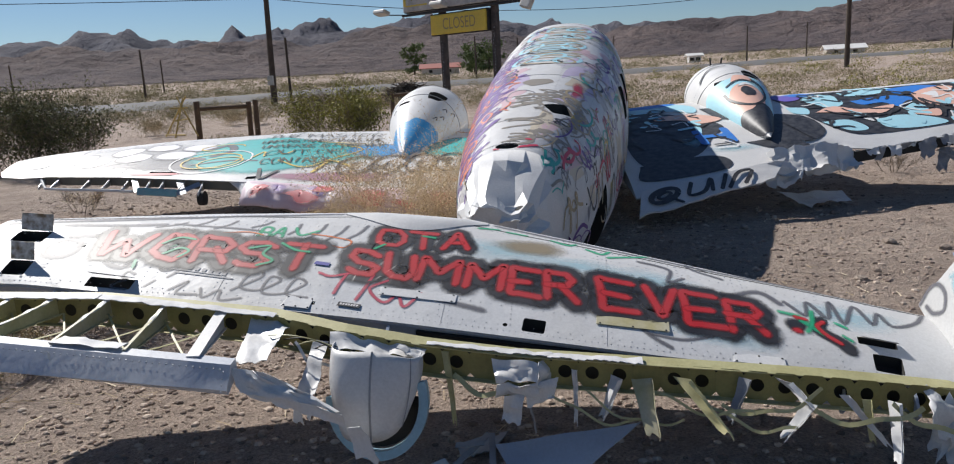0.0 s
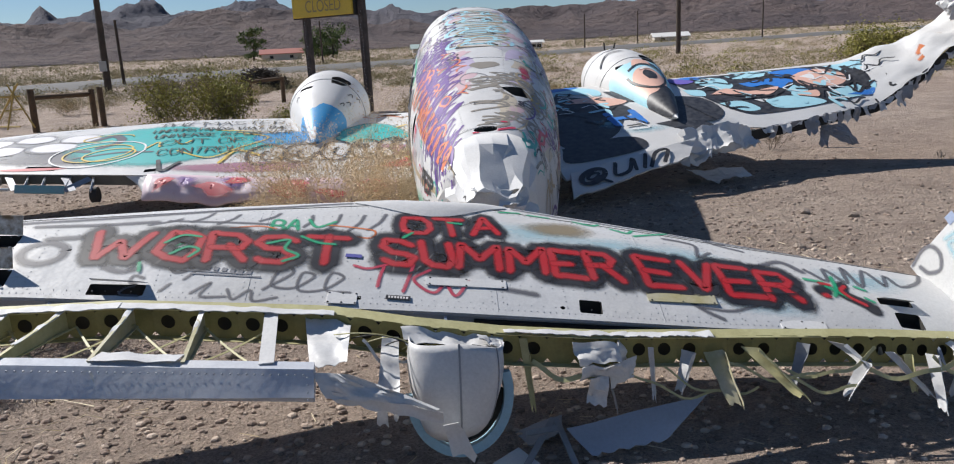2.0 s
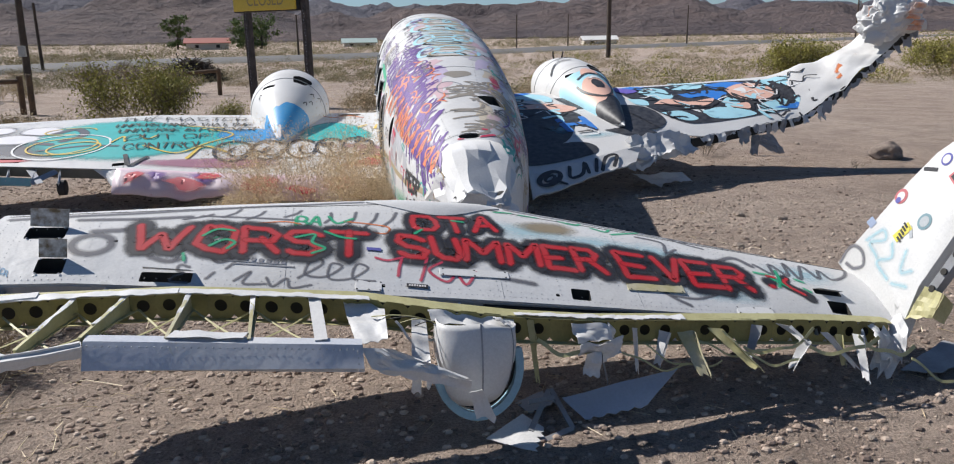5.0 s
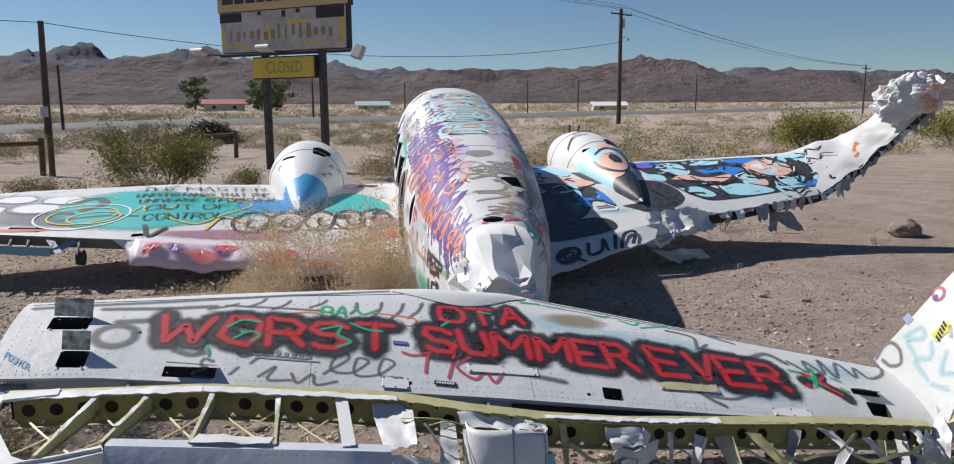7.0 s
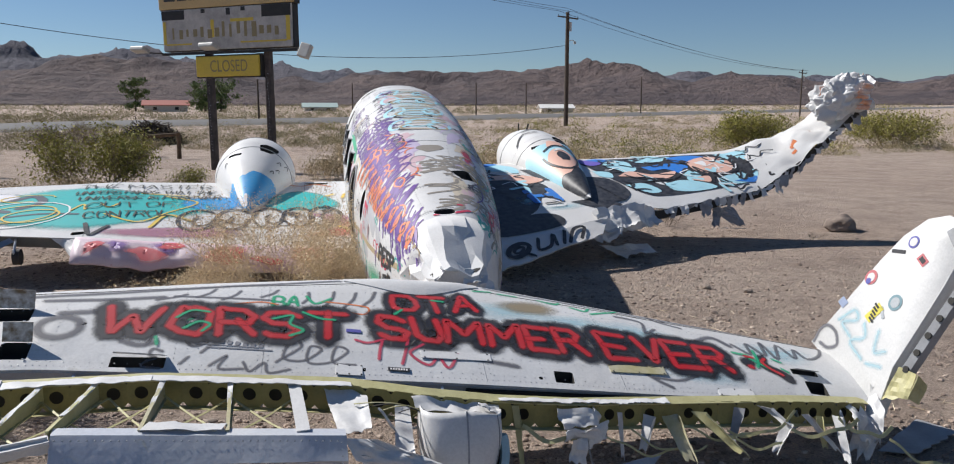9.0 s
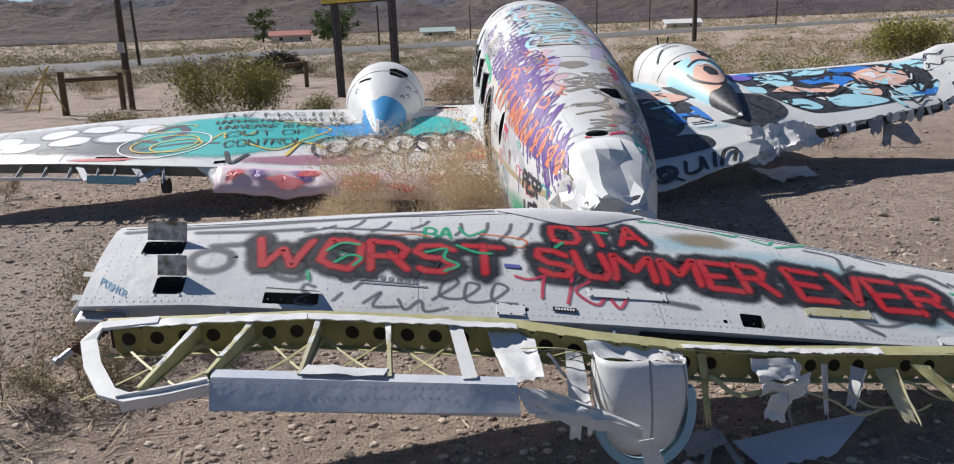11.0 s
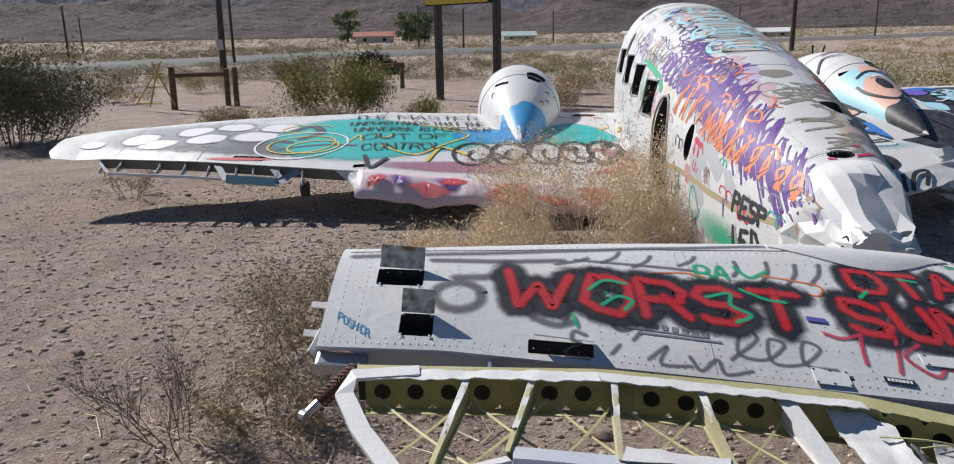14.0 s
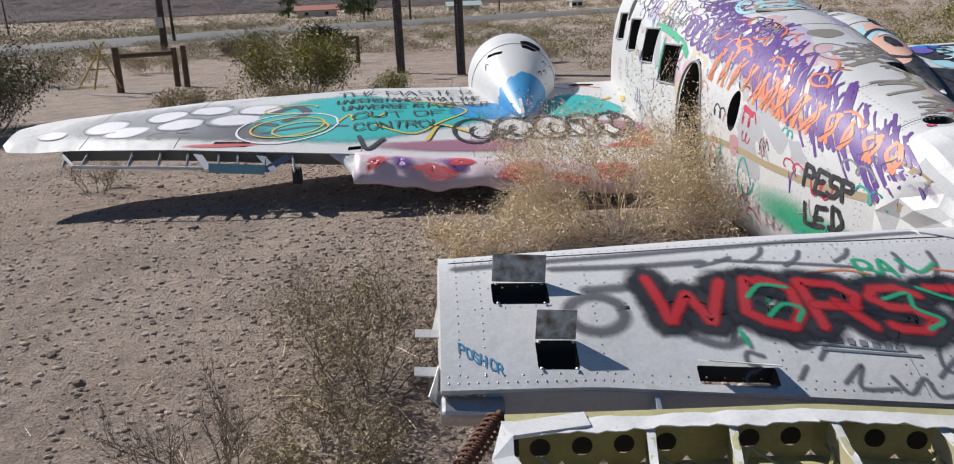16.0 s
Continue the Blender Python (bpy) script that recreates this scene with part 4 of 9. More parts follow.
    disc(-0.03, 0.475, 0.055, STICK_TEAL); disc(-0.03, 0.475, 0.036, STICK_GREY, 0.016)
    def quad(c, h, w, l, turn, mat, lift=0.0145):
        s, k, w, l = math.sin(turn), math.cos(turn), 0.75 * w, 0.75 * l
        return sticker([(c + x * k - y * s, h + x * s + y * k) for x, y in ((-w, -l), (w, -l), (w, l), (-w, l))], mat, lift)

    quad(0.245, 0.29, 0.035, 0.032, 0.2, STICK_BLUEGREY); quad(0.04, 0.36, 0.033, 0.075, 0.25, STICK_YELLOW)
    for k in range(5):
        quad(0.049 - 0.0045 * k, 0.4 - 0.02 * k, 0.024, 0.008, 0.25, STICK_BLACK, 0.016)
    quad(-0.015, 0.735, 0.04, 0.03, 0.3, STICK_RED); quad(-0.015, 0.735, 0.024, 0.016, 0.3, STICK_BLACK, 0.016)
    quad(0.0, 0.39, 0.045, 0.012, 0.75, STICK_GREY); quad(0.135, 0.7, 0.055, 0.013, -0.45, STICK_BLACK)
    quad(-0.09, 0.93, 0.06, 0.05, 0.5, GREYDIRT)
    return fn


def plain(name, colour, rough=0.5):
    return surface(name, colour, tuple(0.75 * v for v in colour), 25, 120, rough, 0, 0.03, 0.35)


FINWHITE = aluminium("white_fin_paint", (0.62, 0.62, 0.615), (0.6, 0.59, 0.56), (0.66, 0.65, 0.62))
STICK_RED, STICK_WHITE, STICK_BLUE, STICK_BLACK = plain("sticker_red", (0.55, 0.16, 0.17)), plain("sticker_white", (0.75, 0.72, 0.7)), plain("sticker_blue", (0.12, 0.12, 0.4)), plain("sticker_black", (0.03, 0.03, 0.035))
STICK_TEAL, STICK_GREY, STICK_YELLOW, STICK_BLUEGREY = plain("sticker_teal", (0.2, 0.32, 0.36)), plain("sticker_grey", (0.45, 0.48, 0.5)), plain("sticker_yellow", (0.75, 0.66, 0.1)), plain("sticker_blue_grey", (0.3, 0.36, 0.5))
FIN = build_fin()


# ---- fuselage ----
# y along, centre x, half width, top z, bottom z
BODY = [(4.5, 0.105, 0.215, 0.84, 0.3), (4.62, 0.12, 0.25, 0.91, 0.25), (4.75, 0.137, 0.29, 0.975, 0.2), (4.9, 0.155, 0.33, 1.05, 0.15), (5.1, 0.18, 0.379, 1.1, 0.1), (5.5, 0.228, 0.47, 1.2, 0.0), (6.0, 0.286, 0.555, 1.326, -0.04), (7.0, 0.398, 0.666, 1.573, -0.05),
        (8.0, 0.504, 0.731, 1.765, -0.05), (9.0, 0.604, 0.765, 1.955, -0.05), (10.0, 0.698, 0.77, 2.11, -0.05), (10.6, 0.752, 0.775, 2.15, -0.05), (11.3, 0.85, 0.7, 1.85, -0.02), (12.0, 0.93, 0.6, 1.3, 0.05), (13.0, 1.05, 0.42, 1.1, 0.2), (13.5, 1.1, 0.15, 0.9, 0.4)]


def hull(y, a, h=0.0):
    """A place on the fuselage: y along, a the angle from straight up (positive to the right), h off the skin."""
    cx, hw, top, bot = table(BODY, y)
    hz, cz = (top - bot) / 2, (top + bot) / 2
    s, c = math.sin(a), math.cos(a)
    e = 2 / 2.5
    x = hw * math.copysign(abs(s) ** e, s)
    z = hz * math.copysign(abs(c) ** e, c)
    n = Vector((x / hw**2, 0, z / hz**2)).normalized()
    return Vector((cx + x, y, cz + z)) + n * h


END_Y = (4.48, 4.57, 4.66, 4.76, 4.87, 5.0)
END_N = 30


def end_lattice():
    """The crushed tail end: corners of folded sheet metal, row by row from its torn edge to where the round hull begins."""
    rng = random.Random(21)
    pleats = [rng.choice((0.0, 0.2, 0.2, 0.8)) for _ in range(END_N)]
    rows = []
    for j, y in enumerate(END_Y):
        k = 1 - j / (len(END_Y) - 1)
        row = []
        for i in range(END_N):
            a = i * math.tau / END_N
            p = hull(max(y, 4.5), a)
            cx, hw, top, bot = table(BODY, y)
            out = Vector((p.x - cx, 0, p.z - (top + bot) / 2)).normalized()
            sink = 0.085 * pleats[i] * k**0.8 + 0.03 * k * rng.random() if j < len(END_Y) - 1 else 0.0
            slide = Vector((rng.uniform(-0.02, 0.02), rng.uniform(-0.03, 0.03), 0)) if 0 < j < len(END_Y) - 1 else Vector()
            row.append(Vector((p.x, y, p.z)) - out * sink + slide)
        rows.append(row)
    return rows


END = end_lattice()


def hull_end(y, a, h=0.0):
    """hull(), with the folded facets of the tail end."""
    if y >= END_Y[-1]:
        return hull(y, a, h)
    y = max(y, END_Y[0])
    j = max(0, min(len(END_Y) - 2, sum(1 for v in END_Y if v <= y) - 1))
    t = (y - END_Y[j]) / (END_Y[j + 1] - END_Y[j])
    w = (a % math.tau) / math.tau * END_N
    i, s = int(w) % END_N, w - int(w)
    n = (i + 1) % END_N
    p = END[j][i].lerp(END[j][n], s).lerp(END[j + 1][i].lerp(END[j + 1][n], s), t)
    return p + (hull(5.0, a, 1) - hull(5.0, a)).normalized() * (h + 0.004 * (h > 0))


WINDOWS = ((7.86, 8.3, 1.04, 1.36), (8.6, 9.0, 1.17, 1.48), (9.34, 9.7, 1.25, 1.56), (10.0, 10.32, 1.34, 1.62))


def build_fuselage():
    fu = thing("fuselage", (0.5, 8, 0), "white twin-engine aircraft fuselage covered in colourful graffiti", "aircraft wreck")
    bm = bmesh.new()
    ys = np.linspace(5.0, 13.5, 88)
    rings = [[hull(y, k * math.tau / 96) for k in range(96)] for y in ys]
    loft(bm, rings)
    skin = part("skin", bm, WHITE, fu)
    holes = [(Matrix.Translation(hull(6.58, -1.3)) @ pose(0, 0, 0, 0, 80, 0), 0.26, 0.16, 0.5, True), (Matrix.Translation(hull(5.085, -0.04)), 0.15, 0.11, 0.16, True),
             (Matrix.Translation(hull(5.92, 0.36)) @ pose(0, 0, 0, 0, 12, 30), 0.2, 0.17, 0.2, False)]
    for y0, y1, z0, z1 in WINDOWS:
        x = table(BODY, (y0 + y1) / 2)
        holes.append((pose(x[0] - x[1], (y0 + y1) / 2, (z0 + z1) / 2, 0, 0, -4), 0.7, y1 - y0, z1 - z0, False))
        holes.append((pose(x[0] + x[1], (y0 + y1) / 2, (z0 + z1) / 2, 0, 0, -10), 0.5, y1 - y0, z1 - z0, False))
    # cut faces are near-black: the cabin's shade is in their colour
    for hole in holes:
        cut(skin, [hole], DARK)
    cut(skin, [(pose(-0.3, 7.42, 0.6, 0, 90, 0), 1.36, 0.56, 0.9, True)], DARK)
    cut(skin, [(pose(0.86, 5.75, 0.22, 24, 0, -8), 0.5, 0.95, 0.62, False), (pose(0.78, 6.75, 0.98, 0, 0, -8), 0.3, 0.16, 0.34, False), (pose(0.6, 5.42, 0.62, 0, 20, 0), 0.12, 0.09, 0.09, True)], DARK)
    sharp(skin, 28)
    bm = bmesh.new()
    loft(bm, [[p.lerp(Vector((0.12, 4.47, 0.5)), 0.75) for p in END[0]], *END], True, False)
    bmesh.ops.triangulate(bm, faces=bm.faces)
    end = part("folded_skin", bm, WHITE, fu, "crushed white tail skin folded into facets")
    sharp(end, 13)
    end.modifiers.new("thickness", "SOLIDIFY").thickness = 0.004
    bm = bmesh.new()
    for i in range(0, END_N, 2):
        for j in range(len(END_Y) - 1):
            for t in (0.1, 0.35, 0.6, 0.85):
                p = END[j][i].lerp(END[j + 1][i], t)
                dots(bm, [p + (p - Vector((0.14, p.y, 0.5))).normalized() * 0.002], lambda q: q - Vector((0.14, q.y, 0.5)), 0.004, 0.002)
    tagged(part("rivet", bm, GREYDIRT, fu), kind="stuff")
    # near-black plates laid on the uncut skin as the shade inside tears
    for y, a, w in ((4.53, 0.5, 0.03), (4.52, -0.9, 0.035)):
        bm = bmesh.new()
        plate(bm, [hull_end(y + 0.6 * w * math.sin(t), a + w * 3 * math.cos(t) * (1 + 0.3 * math.sin(3 * t)), 0.004) for t in np.linspace(0, math.tau, 9, endpoint=False)], (0, -0.4, 1), 0.003)
        part("tear", bm, DARK, fu)
    # slots along the roof: raised near-black plates paint in their shade
    for y in (7.3, 7.9, 8.75, 9.4):
        bm = bmesh.new()
        pts = [(math.cos(a) * 0.15, math.sin(a) * 0.09) for a in np.linspace(0, math.tau, 16, endpoint=False)]
        plate(bm, [hull(y + q, -0.04 + p / 0.7, 0.004) for p, q in pts], (0, 0, 1), 0.004)
        part("roof_slot", bm, DARK, fu)
    for y, a in ((10.2, -0.5), (10.2, 0.5), (9.9, -1.0)):
        bm = bmesh.new()
        plate(bm, [hull(y + 0.07 * math.sin(t), a + 0.16 * math.cos(t), 0.004) for t in np.linspace(0, math.tau, 14, endpoint=False)], hull(y, a, 1) - hull(y, a), 0.004)
        part("roof_slot", bm, DARK, fu)
    # door frame, hatch and seams
    bm = bmesh.new()
    rim = [hull(7.42 + 0.3 * math.cos(t), lerp(-1.1, -2.35, 0.5 - 0.5 * math.sin(t)), 0.004) for t in np.linspace(-0.4, math.pi + 0.4, 26)]
    tube(bm, rim, 0.012, 6)
    part("door_frame", bm, GREYDIRT, fu)
    for y0, y1, z0, z1 in WINDOWS:
        bm = bmesh.new()
        cx, hw, top, bot = table(BODY, (y0 + y1) / 2)
        hz, cz = (top - bot) / 2, (top + bot) / 2
        edge = []
        for y, z in ((y0, z0), (y1, z0), (y1, z1), (y0, z1), (y0, z0)):
            edge.append(Vector((cx - hw * (1 - min(1.0, abs((z - cz) / hz)) ** 2.5) ** 0.4 - 0.003, y, z)))
        tube(bm, edge, 0.011, 5)
        part("window_frame", bm, GREYDIRT, fu)
    for y in (5.12, 5.62, 6.2, 6.8, 7.9, 8.6, 9.3, 10.0):
        bm = bmesh.new()
        strip(bm, [hull(y, a, 0.002) for a in np.linspace(-1.15, 1.15, 44)], 0.003, (0, -0.3, 1), 0.002)
        part("seam", bm, GREYDIRT, fu)
    bm = bmesh.new()
    spots = [(y, a) for y in (5.1, 5.14, 5.6, 5.64, 6.2, 6.8, 7.9, 8.6) for a in np.arange(-1.6, 1.5, 0.045)] + [(y, a) for a in (-0.9, -0.35, 0.2, 0.75) for y in np.arange(5.15, 9.5, 0.04)]
    for y, a in spots:
        dots(bm, [hull(y, a, 0.001)], lambda p: hull(y, a, 1) - hull(y, a), 0.004, 0.002)
    tagged(part("rivet", bm, GREYDIRT, fu), kind="stuff")
    # torn folds at the crushed end
    rng = random.Random(5)
    for k in range(5):
        bm = bmesh.new()
        a = lerp(-0.9, 1.3, k / 4)
        p, q = hull_end(4.54, a, 0.004), hull_end(4.54, a + rng.uniform(0.25, 0.5), 0.004)
        d = Vector((rng.uniform(-0.05, 0.05), -0.1 - 0.05 * rng.random(), rng.uniform(-0.1, 0.0)))
        sheet(bm, [p, q, q + d * rng.uniform(0.5, 1.1), p + d], 7, 7, 0.008, 0.3, 0.003, 101 + k, 9, 0.015)
        part("crumpled_skin", bm, WHITE, fu, "creased white skin of the crushed tail")
    return fu


FUSE = build_fuselage()


# ---- wings ----
# stations from the root outwards: nose, tail, thickness
LEFT_WING = [((0.2, 11.8, 0.66), (-0.1, 8.2, 0.29), 0.26), ((-1.7, 11.75, 0.7), (-1.7, 8.5, 0.36), 0.22), ((-3.04, 11.7, 0.73), (-3.04, 8.9, 0.43), 0.25), ((-5.0, 11.5, 0.72), (-5.0, 9.55, 0.48), 0.18), ((-6.2, 11.3, 0.68), (-6.2, 10.0, 0.47), 0.12), ((-6.75, 11.2, 0.66), (-6.65, 10.05, 0.46), 0.09), ((-7.0, 11.05, 0.64), (-6.95, 10.1, 0.48), 0.07), ((-7.12, 10.85, 0.62), (-7.08, 10.3, 0.53), 0.05)]
RIGHT_WING = [((1.2, 11.6, 0.85), (1.3, 7.7, 0.25), 0.28), ((3.3, 11.5, 0.95), (3.1, 8.55, 0.45), 0.24), ((4.6, 11.4, 1.0), (4.5, 9.2, 0.5), 0.19), ((6.2, 11.0, 1.12), (6.1, 9.75, 0.62), 0.14), ((7.0, 10.8, 1.32), (6.9, 9.95, 0.98), 0.12), ((7.6, 10.7, 1.65), (7.5, 10.0, 1.42), 0.12), ((8.2, 10.6, 2.0), (8.15, 10.1, 1.85), 0.14), ((8.45, 10.55, 2.3), (8.4, 10.1, 2.25), 0.1)]


def wing_station(stations, s):
    k = min(int(s * (len(stations) - 1)), len(stations) - 2)
    t = s * (len(stations) - 1) - k
    (a, b, c), (d, e, f) = stations[k], stations[k + 1]
    return Vector(a).lerp(Vector(d), t), Vector(b).lerp(Vector(e), t), lerp(c, f, t)


def wing_at(stations, s, c, h=0.0, side=1):
    """A place on a wing: s out along it (0 to 1 over its stations), c from nose to tail, h off the skin; side -1 is the lower skin."""
    le, te, thick = wing_station(stations, s)
    chord = te - le
    up = Vector((0, 0, 1)) - chord * (chord.z / chord.length_squared)
    up.normalize()
    c = min(1.0, max(0.0, c))
    body = thick * (1.9 if side > 0 else 0.9) * (math.sqrt(c) * (1 - c) * 0.9 + 0.02)
    return le + chord * c + up * side * (body + h)


def span_of(stations, x):
    """s of the station at that x, taken midway along the chord."""
    best = min(range(401), key=lambda k: abs((wing_station(stations, k / 400)[0].x + wing_station(stations, k / 400)[1].x) / 2 - x))
    return best / 400


def wing_shell(stations, wrinkle=None, n=22, m=72):
    bm = bmesh.new()
    rings = []
    for k in range(m + 1):
        s = k / m
        ring = [wing_at(stations, s, (1 - math.cos(math.pi * j / (n - 1))) / 2) for j in range(n)]
        ring += [wing_at(stations, s, (1 - math.cos(math.pi * j / (n - 1))) / 2, 0, -1) for j in range(n - 2, 0, -1)]
        if wrinkle:
            ring = [wrinkle(p) for p in ring]
        rings.append(ring)
    loft(bm, rings)
    return bm


def build_left_wing():
    wg = thing("wing", (-3.5, 10, 0.4), "white aircraft wing with turquoise graffiti and a stripped aileron bay", "aircraft wreck", "wings of the wreck")
    skin = part("skin", wing_shell(LEFT_WING), WHITE, wg)
    s = span_of(LEFT_WING, -4.4)
    cut(skin, [(Matrix.Translation(wing_at(LEFT_WING, s, 0.93)) @ pose(0, 0, 0, 0, 0, -16), 0.42, 0.12, 0.1, False), (Matrix.Translation(wing_at(LEFT_WING, span_of(LEFT_WING, -3.05), 0.95)), 0.16, 0.08, 0.1, False),
               (Matrix.Translation(wing_at(LEFT_WING, span_of(LEFT_WING, -0.45), 0.18)), 0.34, 0.22, 0.2, True)], DARK)
    sharp(skin, 40)

    def te(x, dy=0.0, dz=0.0):
        return wing_station(LEFT_WING, span_of(LEFT_WING, x))[1] + Vector((0, dy, dz))

    # rear spar of the aileron bay, ribs and rails
    xs = np.linspace(-3.1, -6.35, 24)
    bm = bmesh.new()
    loft(bm, [[te(x, 0.03, 0.0), te(x, 0.03, -0.11), te(x, 0.05, -0.11), te(x, 0.05, 0.0)] for x in xs])
    part("rear_spar", bm, WINGSPAR, wg, "dull bare rear spar")
    rail = lambda x: te(x, -0.3 + 0.1 * max(0, -x - 5.6), -0.12)
    for x0 in (-6.3, -6.05, -5.5, -5.15, -4.85, -4.5, -4.3, -4.0, -3.7):
        bm = bmesh.new()
        a, b = te(x0, 0.02, -0.02), rail(x0 + 0.06)
        plate(bm, [a, b + Vector((0, 0, 0.02)), b - Vector((0, 0, 0.02)), a - Vector((0, 0, 0.09))], (1, 0, 0), 0.006)
        strip(bm, [a, b], 0.022, (0, 0, 1), 0.004)
        part("rib", bm, BAREMETAL, wg)
    bm = bmesh.new()
    tube(bm, [te(-6.35, 0.0, -0.03)] + [rail(x) for x in np.linspace(-6.1, -4.6, 12)], 0.018, 6)
    part("rail", bm, WHITE, wg, "bent white trailing rail")
    bm = bmesh.new()
    loft(bm, [[rail(x) + Vector((0, 0.02, 0.05)), rail(x) + Vector((0, -0.02, -0.03)), rail(x) + Vector((0, 0.0, -0.04)), rail(x) + Vector((0, 0.04, 0.04))] for x in np.linspace(-4.55, -3.95, 8)])
    part("aileron_strip", bm, TEALSTRIP, wg, "scrap of turquoise painted aileron")
    for a, b in ((te(-4.05, 0, -0.02), rail(-3.85)), (te(-3.75, 0, -0.03), rail(-3.95)), (te(-4.75, 0, -0.02), rail(-4.55))):
        bm = bmesh.new()
        strip(bm, [a, a.lerp(b, 0.5), b], 0.07, (0.2, -0.6, 0.7), 0.004)
        part("bell_crank", bm, BAREMETAL, wg)
    bm = bmesh.new()
    rod(bm, rail(-3.66) + Vector((-0.03, 0.1, -0.06)), rail(-3.66) + Vector((0.04, 0.1, -0.06)), 0.085, None, 20)
    part("pulley_wheel", bm, BLACK, wg)
    # drooped flap, creased
    bm = bmesh.new()
    top = [te(x, 0.0, -0.005) for x in np.linspace(-3.05, -0.25, 44)]
    rows = [[], [], [], [], []]
    for k, p in enumerate(top):
        x = p.x
        crease = 0.06 * noise.noise((x * 3.2, 1, 0)) + 0.07 * math.exp(-((x + 2.3) / 0.16) ** 2) - 0.05 * math.exp(-((x + 1.9) / 0.12) ** 2)
        for j in range(5):
            t = j / 4
            rows[j].append(bm.verts.new(p + Vector((0, -0.36 * t + crease * math.sin(math.pi * t) + 0.03 * noise.noise((x * 6, t * 3, 2)), -0.2 * t + 0.05 * math.sin(math.pi * t) + 0.04 * noise.noise((x * 4, t * 2, 7)) * t - crease * 0.6 * t))))
    for r0, r1 in zip(rows, rows[1:]):
        for k in range(len(top) - 1):
            bm.faces.new((r0[k], r0[k + 1], r1[k + 1], r1[k]))
    flap = part("flap", bm, FLAP, wg, "drooped creased flap sprayed red and white")
    sol = flap.modifiers.new("thickness", "SOLIDIFY")
    sol.thickness = 0.03
    sharp(flap, 45)
    # near-black strip over the hinge line, painting the gap's shade
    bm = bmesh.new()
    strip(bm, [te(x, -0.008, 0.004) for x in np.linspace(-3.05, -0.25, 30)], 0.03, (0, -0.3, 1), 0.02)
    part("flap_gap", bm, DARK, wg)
    bm = bmesh.new()
    sheet(bm, [te(-3.35, 0.03, -0.0), te(-3.05, 0.0, 0.0), te(-3.05, -0.3, -0.19), te(-3.12, -0.05, -0.15)], 6, 8, 0.012, 0.1, 0.004, 33, 8)
    part("torn_skin", bm, WHITE, wg)
    for x in (-6.15, -5.0, -3.0, -1.9, -0.6):
        bm = bmesh.new()
        ss = span_of(LEFT_WING, x)
        strip(bm, [wing_at(LEFT_WING, ss, c, 0.003) for c in np.linspace(0.02, 0.98, 24)], 0.008, (0, 0, 1), 0.003)
        part("seam", bm, GREYDIRT, wg)
    return wg


